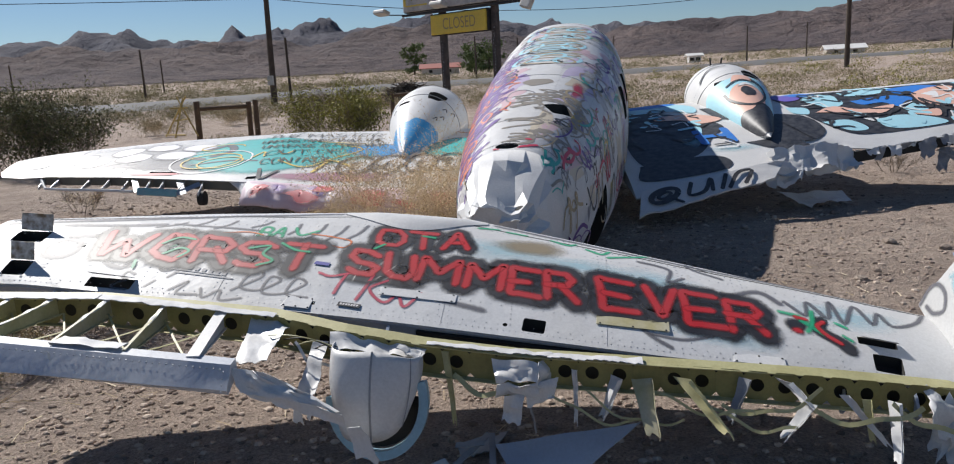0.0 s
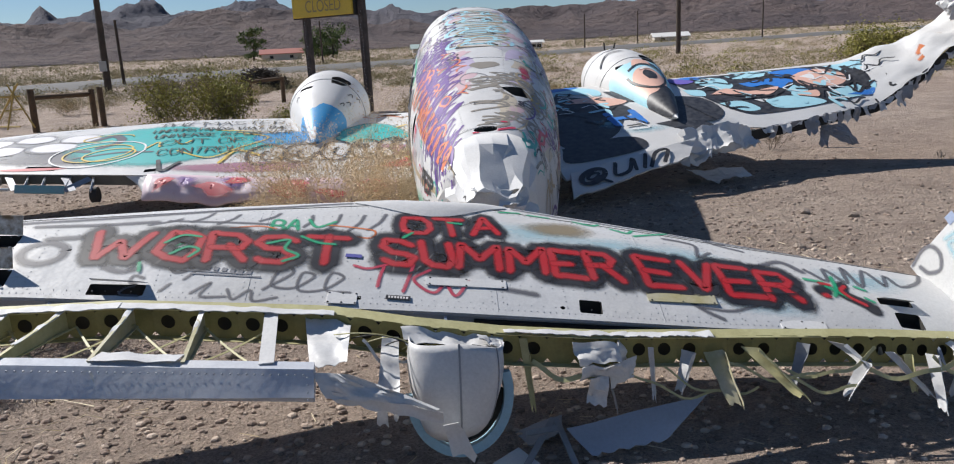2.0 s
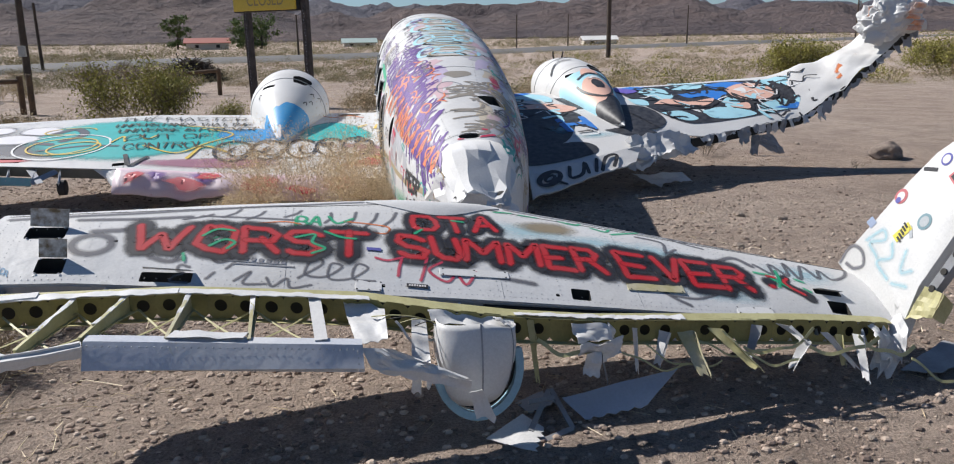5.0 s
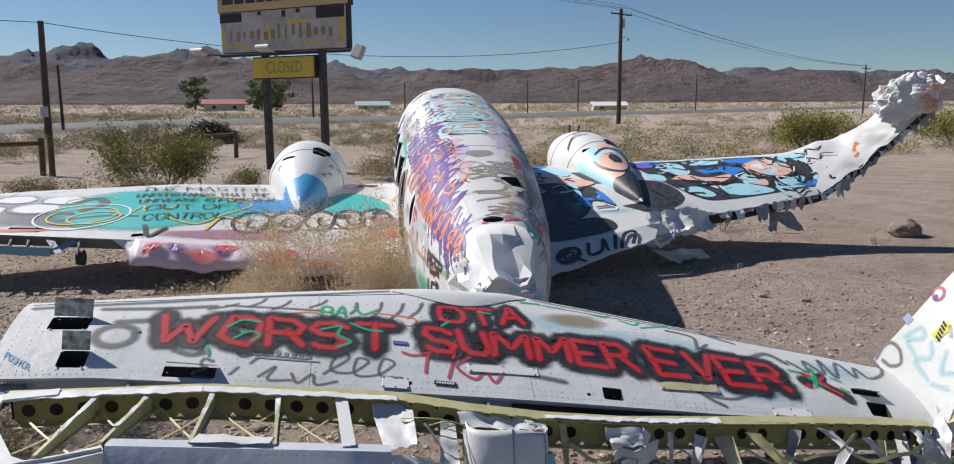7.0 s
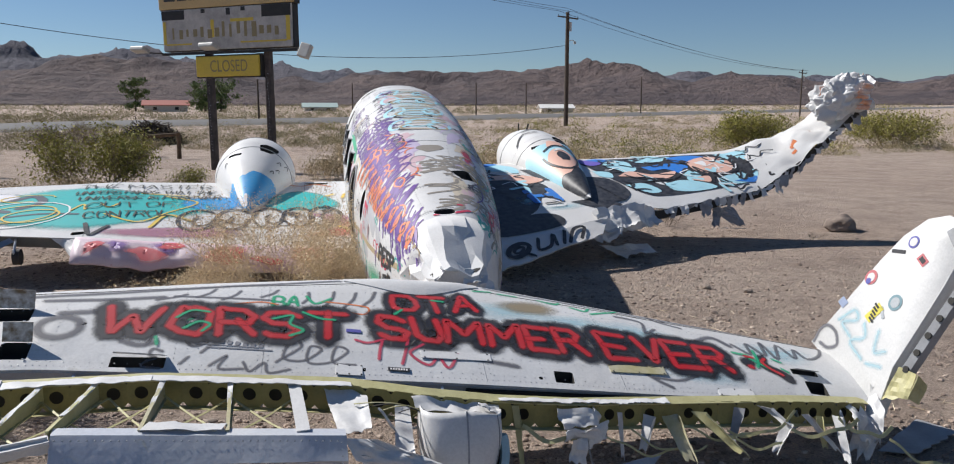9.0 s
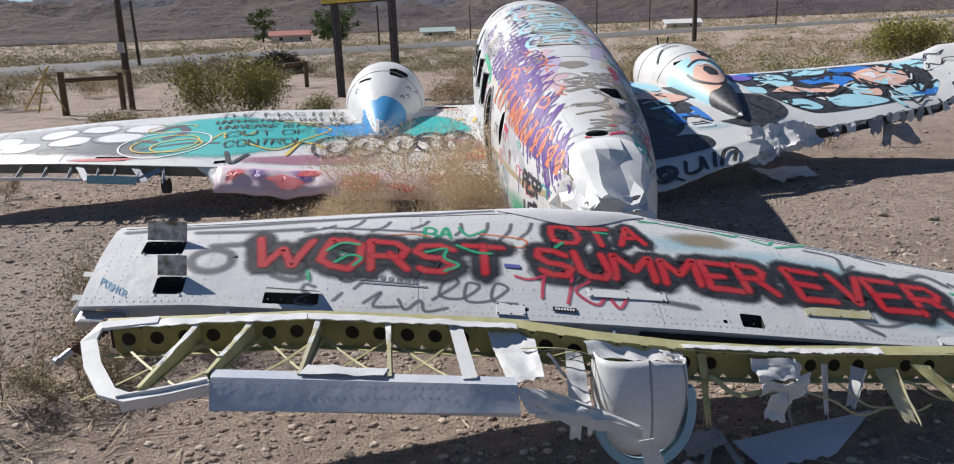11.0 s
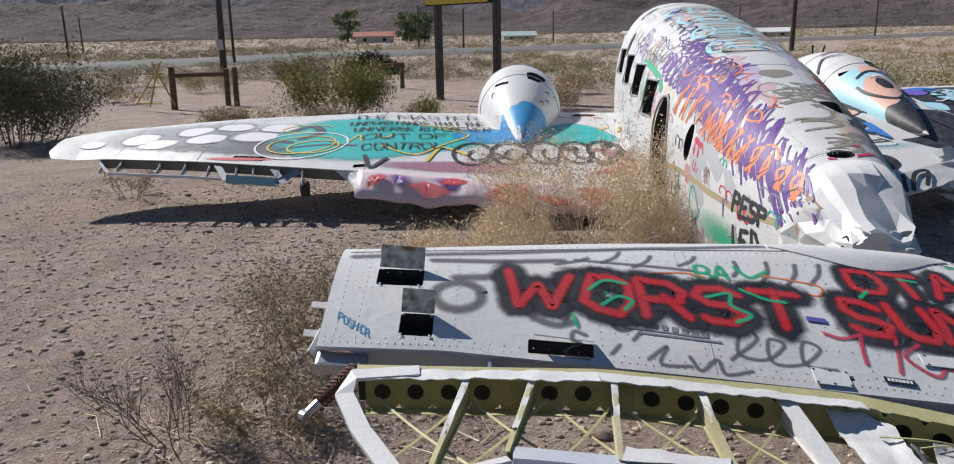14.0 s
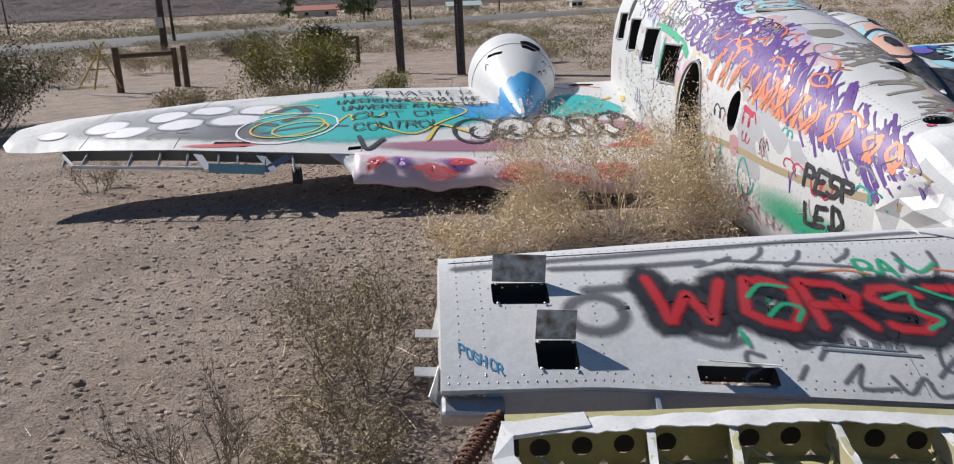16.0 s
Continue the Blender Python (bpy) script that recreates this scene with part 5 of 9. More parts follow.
def build_right_wing():
    wg = thing("wing", (4, 10, 0.5), "bent aircraft wing painted blue black and pink with a crushed tip", "aircraft wreck", "wings of the wreck")

    def wrinkle(p):
        k = max(0.0, min(1.0, (p.x - 6.0) / 1.2))
        w = Vector((0, 0, 0.10 * noise.noise(p * 2.6) + 0.05 * abs(noise.noise(p * 6))))
        j = max(0.0, 1 - (Vector((3.7, 8.75, 0.4)) - p).length / 0.55)
        return p + w * k + Vector((0, 0.25 * j, 0.1 * noise.noise(p * 6) * j + 0.05 * j))

    sharp(part("skin", wing_shell(RIGHT_WING, wrinkle), WHITE, wg), 40)
    te = lambda x: wing_station(RIGHT_WING, span_of(RIGHT_WING, x))[1]
    # torn rear edge with stubs of ribs and hanging shreds
    rng = random.Random(12)
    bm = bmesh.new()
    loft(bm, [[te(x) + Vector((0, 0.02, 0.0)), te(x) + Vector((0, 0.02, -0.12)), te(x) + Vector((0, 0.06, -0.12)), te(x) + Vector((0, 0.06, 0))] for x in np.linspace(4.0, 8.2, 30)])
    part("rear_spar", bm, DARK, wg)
    for x in np.linspace(4.15, 8.25, 30):
        bm = bmesh.new()
        a = te(x) + Vector((0, 0.02, 0.02))
        w = rng.uniform(0.08, 0.22)
        d = Vector((rng.uniform(-0.1, 0.1), rng.uniform(-0.12, 0.0), -rng.uniform(0.08, 0.26)))
        sheet(bm, [a, a + Vector((w, 0.02, 0.05 * w)), a + Vector((w, 0, 0)) * 0.7 + d, a + d], 5, 6, 0.022, 0.4, 0.004, x * 13, 11)
        part("torn_skin", bm, WHITE if rng.random() < 0.5 else GREYDIRT, wg)
    bm = bmesh.new()
    for a, b in (((5.15, 9.5, 0.42), (5.0, 9.3, 0.12)), ((5.3, 9.5, 0.42), (5.5, 9.3, 0.1)), ((5.05, 9.3, 0.15), (5.6, 9.3, 0.12)), ((5.1, 9.45, 0.4), (5.45, 9.3, 0.14))):
        sheet(bm, [Vector(a), Vector(a) + Vector((0.16, 0, 0)), Vector(b) + Vector((0.12, 0, 0)), Vector(b)], 5, 8, 0.03, 0.3, 0.004, a[0] * 9, 9)
    part("hanging_bracket", bm, GREYDIRT, wg, "grey torn bracket hanging from the wing")
    # crushed tip: folded sheets of white skin
    c0 = Vector((7.72, 10.1, 2.02))
    bm = bmesh.new()
    bmesh.ops.create_icosphere(bm, subdivisions=5, radius=1.0)
    for v in bm.verts:
        p = Vector((v.co.x * 0.47, v.co.y * 0.3, v.co.z * 0.33))
        d = noise.voronoi(p * 5.5)[0]
        e = noise.voronoi(Vector((p.x * 7, p.y * 9, p.z * 15 + p.x * 5)))[0]
        v.co = c0 + p * (0.92 + 0.4 * (d[1] - d[0]) + 0.16 * (e[1] - e[0])) + Vector((0, 0, 0.25 * p.x))
    sharp(part("crumpled_skin", bm, WHITE, wg, "crushed wad of white wing skin"), 22)
    for k in range(5):
        orange = bmesh.new()
        o = c0 + Vector((0.12 + 0.05 * math.sin(2 * k), -0.36, -0.16 + 0.08 * k))
        sheet(orange, [o + Vector((-0.12, 0, -0.03)), o + Vector((0.1, 0.0, -0.05)), o + Vector((0.12, 0.04, 0.03)), o + Vector((-0.08, 0.02, 0.04))], 6, 4, 0.03, 0.1, 0.004, k * 2.3, 6, 0.03)
        part("crumpled_skin", orange, ORANGESKIN, wg, "orange sprayed creased skin")
    for k in range(22):
        bm = bmesh.new()
        o = c0 + Vector((rng.uniform(-0.42, 0.36), rng.uniform(-0.14, 0.18), rng.uniform(-0.3, 0.24)))
        a = Vector((rng.uniform(0.25, 0.5), rng.uniform(-0.12, 0.12), rng.uniform(-0.1, 0.16)))
        b = Vector((rng.uniform(-0.1, 0.1), rng.uniform(-0.14, 0.05), rng.uniform(0.1, 0.24)))
        sheet(bm, [o - a / 2 - b / 2, o + a / 2 - b / 2, o + a / 2 + b / 2, o - a / 2 + b / 2], 8, 6, 0.035, 0.1, 0.005, k * 3.7, 5, 0.05)
        part("crumpled_skin", bm, WHITE if k % 6 else ORANGESKIN, wg)
    # flap, gap line and crumpled root of the nacelle
    bm = bmesh.new()
    sheet(bm, [(1.35, 7.75, 0.31), (3.0, 8.5, 0.49), (2.75, 8.1, 0.33), (1.28, 7.35, 0.12)], 20, 8, 0.012, 0.1, 0.02, 51, 3)
    sharp(part("flap", bm, WHITE, wg, "drooped flap lettered in black"), 40)
    for k, c in enumerate(([(2.85, 8.6, 0.5), (3.7, 8.85, 0.52), (3.6, 8.5, 0.3), (2.9, 8.2, 0.25)], [(3.3, 8.75, 0.48), (3.95, 9.0, 0.45), (3.9, 8.75, 0.22), (3.3, 8.5, 0.2)], [(2.7, 8.35, 0.36), (3.2, 8.5, 0.4), (3.1, 8.3, 0.15), (2.8, 8.15, 0.15)], [(3.6, 8.9, 0.42), (4.05, 9.1, 0.4), (4.0, 8.9, 0.2), (3.7, 8.75, 0.16)])):
        bm = bmesh.new()
        sheet(bm, [(x, y, z + 0.1) for x, y, z in c], 14, 10, 0.055, 0.2, 0.005, 111 + k, 4.5, 0.04)
        sharp(part("crumpled_skin", bm, WHITE, wg, "creased white skin behind the nacelle"), 30)
    bm = bmesh.new()
    sheet(bm, [(2.9, 8.55, 0.14), (3.55, 8.5, 0.12), (3.6, 8.2, 0.03), (3.1, 8.2, 0.04)], 12, 8, 0.03, 0.3, 0.004, 131, 5)
    tagged(mesh_object("metal_scrap", bm, WHITE), "crumpled white metal scrap under the wing", "scrap", "scraps round the wreck")
    return wg


WINGSPAR = surface("dull_wing_spar", (0.2, 0.18, 0.14), (0.1, 0.09, 0.07), 5, 60, 0.6)
TEALSTRIP = surface("turquoise_scrap", (0.2, 0.42, 0.45), (0.35, 0.4, 0.45), 6, 60, 0.55)
FLAP = aluminium("flap_paint", (0.66, 0.55, 0.6), (0.5, 0.1, 0.14), (0.52, 0.26, 0.36))
ORANGESKIN = surface("orange_sprayed_skin", (0.75, 0.74, 0.72), (0.75, 0.25, 0.06), 3.5, 60, 0.45, 0, 0.1, 1.0)
LWING, RWING = build_left_wing(), build_right_wing()


# ---- nacelles ----
def cone(spec, t, a, h=0.0):
    """A place on a nacelle: t from its tail point to its mouth, a round it (0 up, positive to the right)."""
    tip, front, r = Vector(spec[0]), Vector(spec[1]), spec[2]
    z = (front - tip).normalized()
    x = z.cross(Vector((0, 0, 1))).normalized()
    y = x.cross(z)
    s = min(1.0, t / 0.62)
    rad = r * (0.62 * s ** 0.9 + 0.38 * math.sin(s * math.pi / 2)) * (1 - 0.3 * max(0.0, (t - 0.7) / 0.3) ** 2)
    return tip + z * (t * (front - tip).length) + (x * math.sin(a) + y * math.cos(a)) * (rad + h)


def build_nacelle(spec, label):
    na = thing("engine_nacelle", spec[0], label, "aircraft wreck", "engine nacelles")
    bm = bmesh.new()
    loft(bm, [[cone(spec, t, a) for a in np.linspace(0, math.tau, 40, endpoint=False)] for t in [0.001, *np.linspace(0.03, 1, 30)]])
    shell = part("cowl", bm, WHITE, na)
    cut(shell, [(Matrix.Translation(cone(spec, 0.56, 0.45)), 0.24, 0.24, 0.12, False), (Matrix.Translation(cone(spec, 0.5, -0.5)) @ pose(0, 0, 0, 0, -25, -35), 0.2, 0.05, 0.12, False)], DARK)
    sharp(shell, 40)
    for t in (0.55, 0.78):
        bm = bmesh.new()
        tube(bm, [cone(spec, t, a, 0.0) for a in np.linspace(-1.9, 1.9, 40)], 0.006, 5)
        part("cowl_band", bm, GREYDIRT, na)
    bm = bmesh.new()
    for a in np.arange(-1.5, 1.5, 0.06):
        dots(bm, [cone(spec, 0.6, a, 0.002)], lambda p: Vector((math.sin(a), 0, math.cos(a))), 0.006, 0.003)
    tagged(part("rivet", bm, GREYDIRT, na), kind="stuff")
    return na


LNAC = ((-1.3, 9.22, 0.66), (-1.15, 11.75, 0.99), 0.53)
RNAC = ((2.86, 8.7, 0.72), (2.85, 11.6, 1.12), 0.5)
LN = build_nacelle(LNAC, "white engine nacelle with a blue sprayed tail cone")
RN = build_nacelle(RNAC, "engine nacelle painted with blue and pink shapes")
for dx in (-0.12, 0.2):
    bm = bmesh.new()
    rod(bm, cone(RNAC, 0.95, dx), cone(RNAC, 0.95, dx, 0.12), 0.012)
    part("cowl_stub", bm, DARK, RN)


# ---- roadside sign ----
SIGN_L, SIGN_R = Vector((-4.13, 26.9, 0)), Vector((-0.06, 23.8, 0))
SIGN_D = (SIGN_R - SIGN_L).normalized()
SIGN_N = Vector((SIGN_D.y, -SIGN_D.x, 0))
SIGN_W = (SIGN_R - SIGN_L).length


def sign_z(z):
    """Height of a level of the sign, scaled 1.19 times about eye height to fit the camera's view."""
    return 1.19 * z - 0.345


def sign_at(f, z, off=0.0):
    return SIGN_L + SIGN_D * (f * SIGN_W) + Vector((0, 0, sign_z(z))) + SIGN_N * off


def sign_box(f0, f1, z0, z1, thick, off, bevel=0.03):
    bm = bmesh.new()
    m = Matrix((SIGN_D, SIGN_N, Vector((0, 0, 1)))).transposed().to_4x4()
    box(bm, Matrix.Translation(sign_at((f0 + f1) / 2, (z0 + z1) / 2, off)) @ m, (f1 - f0) * SIGN_W, thick, 1.19 * (z1 - z0), bevel)
    return bm


def lettering(name, text, mat, parent, at, right, up, height, width=None, bold=0.0, lift=0.004):
    """Words in the built-in font, as a thin mesh part lying on a face."""
    cu = bpy.data.curves.new(name, "FONT")
    cu.body, cu.size, cu.extrude, cu.offset = text, 1.0, 0.0, bold
    tmp = bpy.data.objects.new(name, cu)
    scene.collection.objects.link(tmp)
    bpy.context.view_layer.update()
    data = bpy.data.meshes.new_from_object(tmp.evaluated_get(bpy.context.evaluated_depsgraph_get()))
    bpy.data.objects.remove(tmp)
    xs = [v.co.x for v in data.vertices]
    ys = [v.co.y for v in data.vertices]
    sx = (width / (max(xs) - min(xs))) if width else height / (max(ys) - min(ys))
    sy = height / (max(ys) - min(ys))
    right, up, at = Vector(right).normalized(), Vector(up).normalized(), Vector(at)
    n = right.cross(up)
    for v in data.vertices:
        x, y = (v.co.x - min(xs)) * sx, (v.co.y - min(ys)) * sy
        v.co = at + right * x + up * y + n * lift
    data.materials.clear()
    data.materials.append(mat)
    ob = new(name, data)
    ob.parent = parent
    return ob


def build_sign():
    sg = thing("roadside_sign", (-2, 21, 0), "tall faded roadside sign with tan and yellow panels on steel posts", "sign")
    for f in (0.33, 0.775):
        p = sign_at(f, 0.29, -0.12)
        bm = bmesh.new()
        base = ground_z(p.x, p.y) - 0.2
        box(bm, pose(p.x, p.y, (base + 4.9) / 2, 0, 0, -37), 0.19, 0.19, 4.9 - base, 0.012)
        post = part("post", bm, POSTSTEEL, sg, "dark steel post scrawled with white marks")
        bm = bmesh.new()
        rng = random.Random(int(f * 100))
        for k in range(26):
            z = 0.6 + 0.095 * k
            w = rng.uniform(0.02, 0.05)
            m = Matrix((SIGN_D, SIGN_N, Vector((0, 0, 1)))).transposed().to_4x4()
            box(bm, Matrix.Translation(p + Vector((0, 0, z)) + SIGN_N * 0.098 + SIGN_D * rng.uniform(-0.03, 0.03)) @ m @ pose(0, 0, 0, 0, rng.uniform(-60, 60), 0), w, 0.003, 0.012)
        tagged(part("scrawl", bm, STICK_GREY, post), kind="stuff")
    parts = (("top_panel", 0.235, 0.735, 5.54, 6.16, SIGNTAN), ("name_panel", 0.0, 1.0, 4.52, 5.56, SIGNTAN), ("letter_board", 0.02, 0.985, 3.44, 4.5, SIGNGREY))
    made = {}
    for name, f0, f1, z0, z1, mat in parts:
        made[name] = part(name, sign_box(f0, f1, z0, z1, 0.32, 0.0), mat, sg)
        bm = sign_box(f0 - 0.006, f1 + 0.006, z0 - 0.02, z1 + 0.02, 0.26, -0.05, 0.02)
        part("cabinet", bm, BLACK, sg)
    made["low"] = part("closed_panel", sign_box(0.262, 0.738, 2.74, 3.27, 0.2, 0.02), SIGNYELLOW, sg, "yellow panel with faded letters")
    part("cabinet", sign_box(0.255, 0.75, 2.71, 3.3, 0.16, -0.02, 0.015), BLACK, sg)
    # black peeled corners and yellow border of the letter board
    for f0, f1, z0, z1, mat in ((0.02, 0.2, 4.24, 4.48, BLACK), (0.78, 0.985, 4.2, 4.49, BLACK), (0.33, 0.36, 4.38, 4.48, BLACK), (0.52, 0.55, 4.3, 4.47, BLACK), (0.63, 0.66, 4.38, 4.48, BLACK),
                                (0.028, 0.05, 3.6, 4.2, SIGNYELLOW), (0.95, 0.978, 3.6, 4.2, SIGNYELLOW), (0.05, 0.25, 3.58, 3.62, SIGNYELLOW), (0.62, 0.95, 3.58, 3.62, SIGNYELLOW), (0.4, 0.425, 3.75, 4.2, SIGNYELLOW), (0.55, 0.72, 4.12, 4.2, SIGNYELLOW)):
        part("board_patch", sign_box(f0, f1, z0, z1, 0.006, 0.165, 0.001), mat, made["letter_board"])
    rng = random.Random(31)
    for k in range(15):
        f = 0.1 + 0.055 * k
        part("ghost_mark", sign_box(f, f + rng.uniform(0.012, 0.035), 3.72 + rng.uniform(0, 0.1), 3.95 + rng.uniform(0, 0.2), 0.005, 0.167, 0.001), GHOST, made["letter_board"])
    # words and bars
    lettering("word", "BROTHEL", STICK_BLACK, made["top_panel"], sign_at(0.30, 5.66, 0.165), SIGN_D, (0, 0, 1), 0.43, 1.96, 0.01)
    for f0, f1 in ((0.045, 0.135), (0.15, 0.225), (0.24, 0.315), (0.33, 0.39), (0.405, 0.455), (0.475, 0.525), (0.57, 0.635), (0.65, 0.725), (0.74, 0.81), (0.825, 0.85), (0.865, 0.915), (0.925, 0.965)):
        part("name_bar", sign_box(f0, f1, 4.72, 5.36, 0.006, 0.165, 0.001), STICK_BLACK, made["name_panel"])
    lettering("word", "CLOSED", GHOST, made["low"], sign_at(0.375, 2.86, 0.125), SIGN_D, (0, 0, 1), 0.36, 1.43, 0.0)
    # lamp bar and floodlights
    bm = bmesh.new()
    a, b = sign_at(0.0, 3.36, 0.1), sign_at(1.02, 3.36, 0.1)
    box(bm, Matrix.Translation((a + b) / 2) @ Matrix((SIGN_D, SIGN_N, Vector((0, 0, 1)))).transposed().to_4x4(), (b - a).length, 0.1, 0.08, 0.01)
    part("lamp_bar", bm, BLACK, sg)
    for f, out in ((0.02, 1.0), (0.56, 1.1), (1.1, 0.2)):
        bm = bmesh.new()
        tube(bm, [sign_at(min(f, 1.0), 3.38, 0.1), sign_at(f, 3.36, 0.1 + out)], 0.02, 6)
        arm = part("lamp_arm", bm, BLACK, sg)
        bm = bmesh.new()
        m = Matrix((SIGN_D, SIGN_N, Vector((0, 0, 1)))).transposed().to_4x4()
        if f < 1:
            box(bm, Matrix.Translation(sign_at(f, 3.42, 0.15 + out)) @ m @ pose(0, 0, 0, 20, 0, 0), 0.55, 0.3, 0.14, 0.04)
        else:
            box(bm, Matrix.Translation(sign_at(f, 3.3, 0.15 + out)) @ m @ pose(0, 0, 0, 20, 15, 0), 0.34, 0.2, 0.42, 0.03)
        part("floodlight", bm, LAMPGREY, arm, "weathered grey floodlight housing")
    return sg


GHOST = plain("ghost_letter_brown", (0.3, 0.24, 0.12))
LAMPGREY = surface("weathered_lamp_housing", (0.5, 0.5, 0.48), (0.35, 0.33, 0.3), 4, 50, 0.5)
build_sign()


# ---- utility poles and wires ----
def build_pole(x, y, top, label, arm=0.0, lean=0.0, r=0.13):
    po = thing("utility_pole", (x, y, 0), label, "utility pole", "utility poles")
    bm = bmesh.new()
    z0 = ground_z(x, y) - 0.3
    rod(bm, (x, y, z0), (x + lean, y, top), r * 1.15, r * 0.85, 12)
    part("pole", bm, POLEWOOD, po)
    if arm:
        bm = bmesh.new()
        box(bm, pose(x + lean, y - 0.12, top - 0.5, 0, 2, 20), arm, 0.1, 0.12, 0.01)
        part("crossarm", bm, POLEWOOD, po)
        for k in (-0.48, 0.0, 0.48):
            bm = bmesh.new()
            p = Vector((x + lean, y - 0.12, top - 0.44)) + Vector((math.cos(radians(20)), math.sin(radians(20)), 0)) * k * arm
            rod(bm, p, p + Vector((0, 0, 0.18 if k else 0.6)), 0.035, 0.02)
            part("insulator", bm, BLACK, po)
        if arm > 1.8:
            bm = bmesh.new()
            rod(bm, (x + lean + 0.25, y - 0.1, top - 1.7), (x + lean + 0.25, y - 0.1, top - 0.9), 0.12)
            part("transformer", bm, LAMPGREY, po)
            bm = bmesh.new()
            tube(bm, [(x + lean, y, top - 2.6), (x + lean + 0.5, y, top - 2.5), (x + lean + 0.75, y, top - 2.6)], 0.03)
            part("lamp_arm", bm, LAMPGREY, po)
            bm = bmesh.new()
            rod(bm, (x + lean + 0.75, y, top - 2.62), (x + lean + 0.75, y, top - 2.85), 0.14, 0.1)
            part("yard_light", bm, LAMPGREY, po)
    return po


NEARPOLE, FARPOLE = Vector((-16.7, 49.0, 7.0)), Vector((25.97, 66.7, 10.84))
near = build_pole(-16.85, 49.0, 7.08, "dark wooden service pole with meter box", 0, 0.15, 0.19)
bm = bmesh.new()
box(bm, pose(-16.85, 48.7, 1.9, 0, 0, 0), 0.36, 0.24, 0.6, 0.02)
part("meter_box", bm, LAMPGREY, near)
build_pole(25.97, 66.7, 10.9, "tall wooden utility pole with crossarm and transformer", 2.5, 0.0, 0.19)
for x, y, h, a in ((78, 100, 9.5, 2.0), (64, 125, 9.0, 0), (-20, 62, 6.5, 0), (-42, 80, 7, 0), (-8, 105, 7.5, 0), (34, 128, 7.5, 0), (48, 142, 8, 0), (-2, 95, 6.5, 0), (14, 140, 7.5, 0), (-60, 120, 7, 0), (-75, 105, 7, 0)):
    build_pole(x, y, ground_z(x, y) + h * 0.75, "distant thin wooden utility pole", a, 0, 0.11)


def wire(a, b, sag, r=0.012, label="thin sagging overhead utility wire"):
    bm = bmesh.new()
    a, b = Vector(a), Vector(b)
    tube(bm, [a.lerp(b, t) - Vector((0, 0, 4 * sag * t * (1 - t))) for t in np.linspace(0, 1, 40)], r, 4)
    return tagged(mesh_object("overhead_wire", bm, BLACK), label, "wire", "overhead wires")


wire(NEARPOLE, FARPOLE + Vector((0, 0, -2.9)), 1.6, 0.02)
wire((-95, 12, 9.5), NEARPOLE, 0.9, 0.02)
for k in (-1, 0, 1):
    wire((-34, 30, 15.5 + k * 0.3), FARPOLE + Vector((k * 0.95, k * 0.3, 0.1 if k else 0.4)), 1.2, 0.014)
    wire(FARPOLE + Vector((k * 0.95, k * 0.3, 0.1 if k else 0.4)), (78 + k, 100, ground_z(78, 100) + 7), 1.0, 0.016)


# ---- fence ----
def build_fence():
    fe = thing("wooden_fence", (-10, 23, 0), "weathered wooden post-and-rail fence end", "fence")
    for x, y, h, r in ((-10.63, 24.0, 1.25, 0.1), (-9.42, 25.3, 1.15, 0.09), (-9.05, 24.96, 1.2, 0.09), (-5.6, 31, 1.0, 0.09), (-4.4, 31.5, 1.0, 0.09)):
        bm = bmesh.new()
        z0 = ground_z(x, y)
        rod(bm, (x, y, z0 - 0.3), (x + 0.03, y, z0 + h), r, r * 0.92, 10)
        part("post", bm, WOOD, fe)
    for a, b in (((-10.63, 24.0, 1.0), (-9.42, 25.3, 1.0)), ((-16, 26, 0.8), (-22, 25.5, 0.8)), ((-5.6, 31, 0.9), (-4.4, 31.5, 0.95))):
        bm = bmesh.new()
        rod(bm, Vector(a) + Vector((0, 0, ground_z(a[0], a[1]))), Vector(b) + Vector((0, 0, ground_z(b[0], b[1]))), 0.07, 0.07, 8)
        part("rail", bm, WOOD, fe)
    gt = thing("gate_frame", (-11, 23, 0), "leaning yellow metal gate frame", "gate")
    for a, b in (((-11.7, 23.9, 0.05), (-10.55, 23.2, 1.3)), ((-10.9, 22.9, 0.05), (-10.6, 23.1, 1.25)), ((-11.7, 23.9, 0.1), (-10.6, 23.0, 0.12)), ((-11.2, 23.6, 0.55), (-10.5, 23.2, 0.6)), ((-10.3, 23.2, 0.05), (-10.75, 23.0, 1.3)), ((-11.1, 23.2, 0.95), (-10.5, 23.1, 0.95))):
        bm = bmesh.new()
        rod(bm, Vector(a) + Vector((0, 0, 0.08)), Vector(b) + Vector((0, 0, 0.08)), 0.025, 0.025, 6)
        part("bar", bm, GATEYELLOW, gt)


GATEYELLOW = surface("chipped_yellow_gate", (0.5, 0.36, 0.1), (0.3, 0.2, 0.08), 6, 50, 0.6)
build_fence()


# ---- plants ----
def leaf_material(name, a, b, c):
    m = Nodes(name)
    rnd = m.node("ShaderNodeNewGeometry").outputs["Random Per Island"]
    base = m.ramp(rnd, (0.0, a), (0.5, b), (1.0, c))
    m.set(Base_Color=base, Roughness=0.85)
    return m.mat


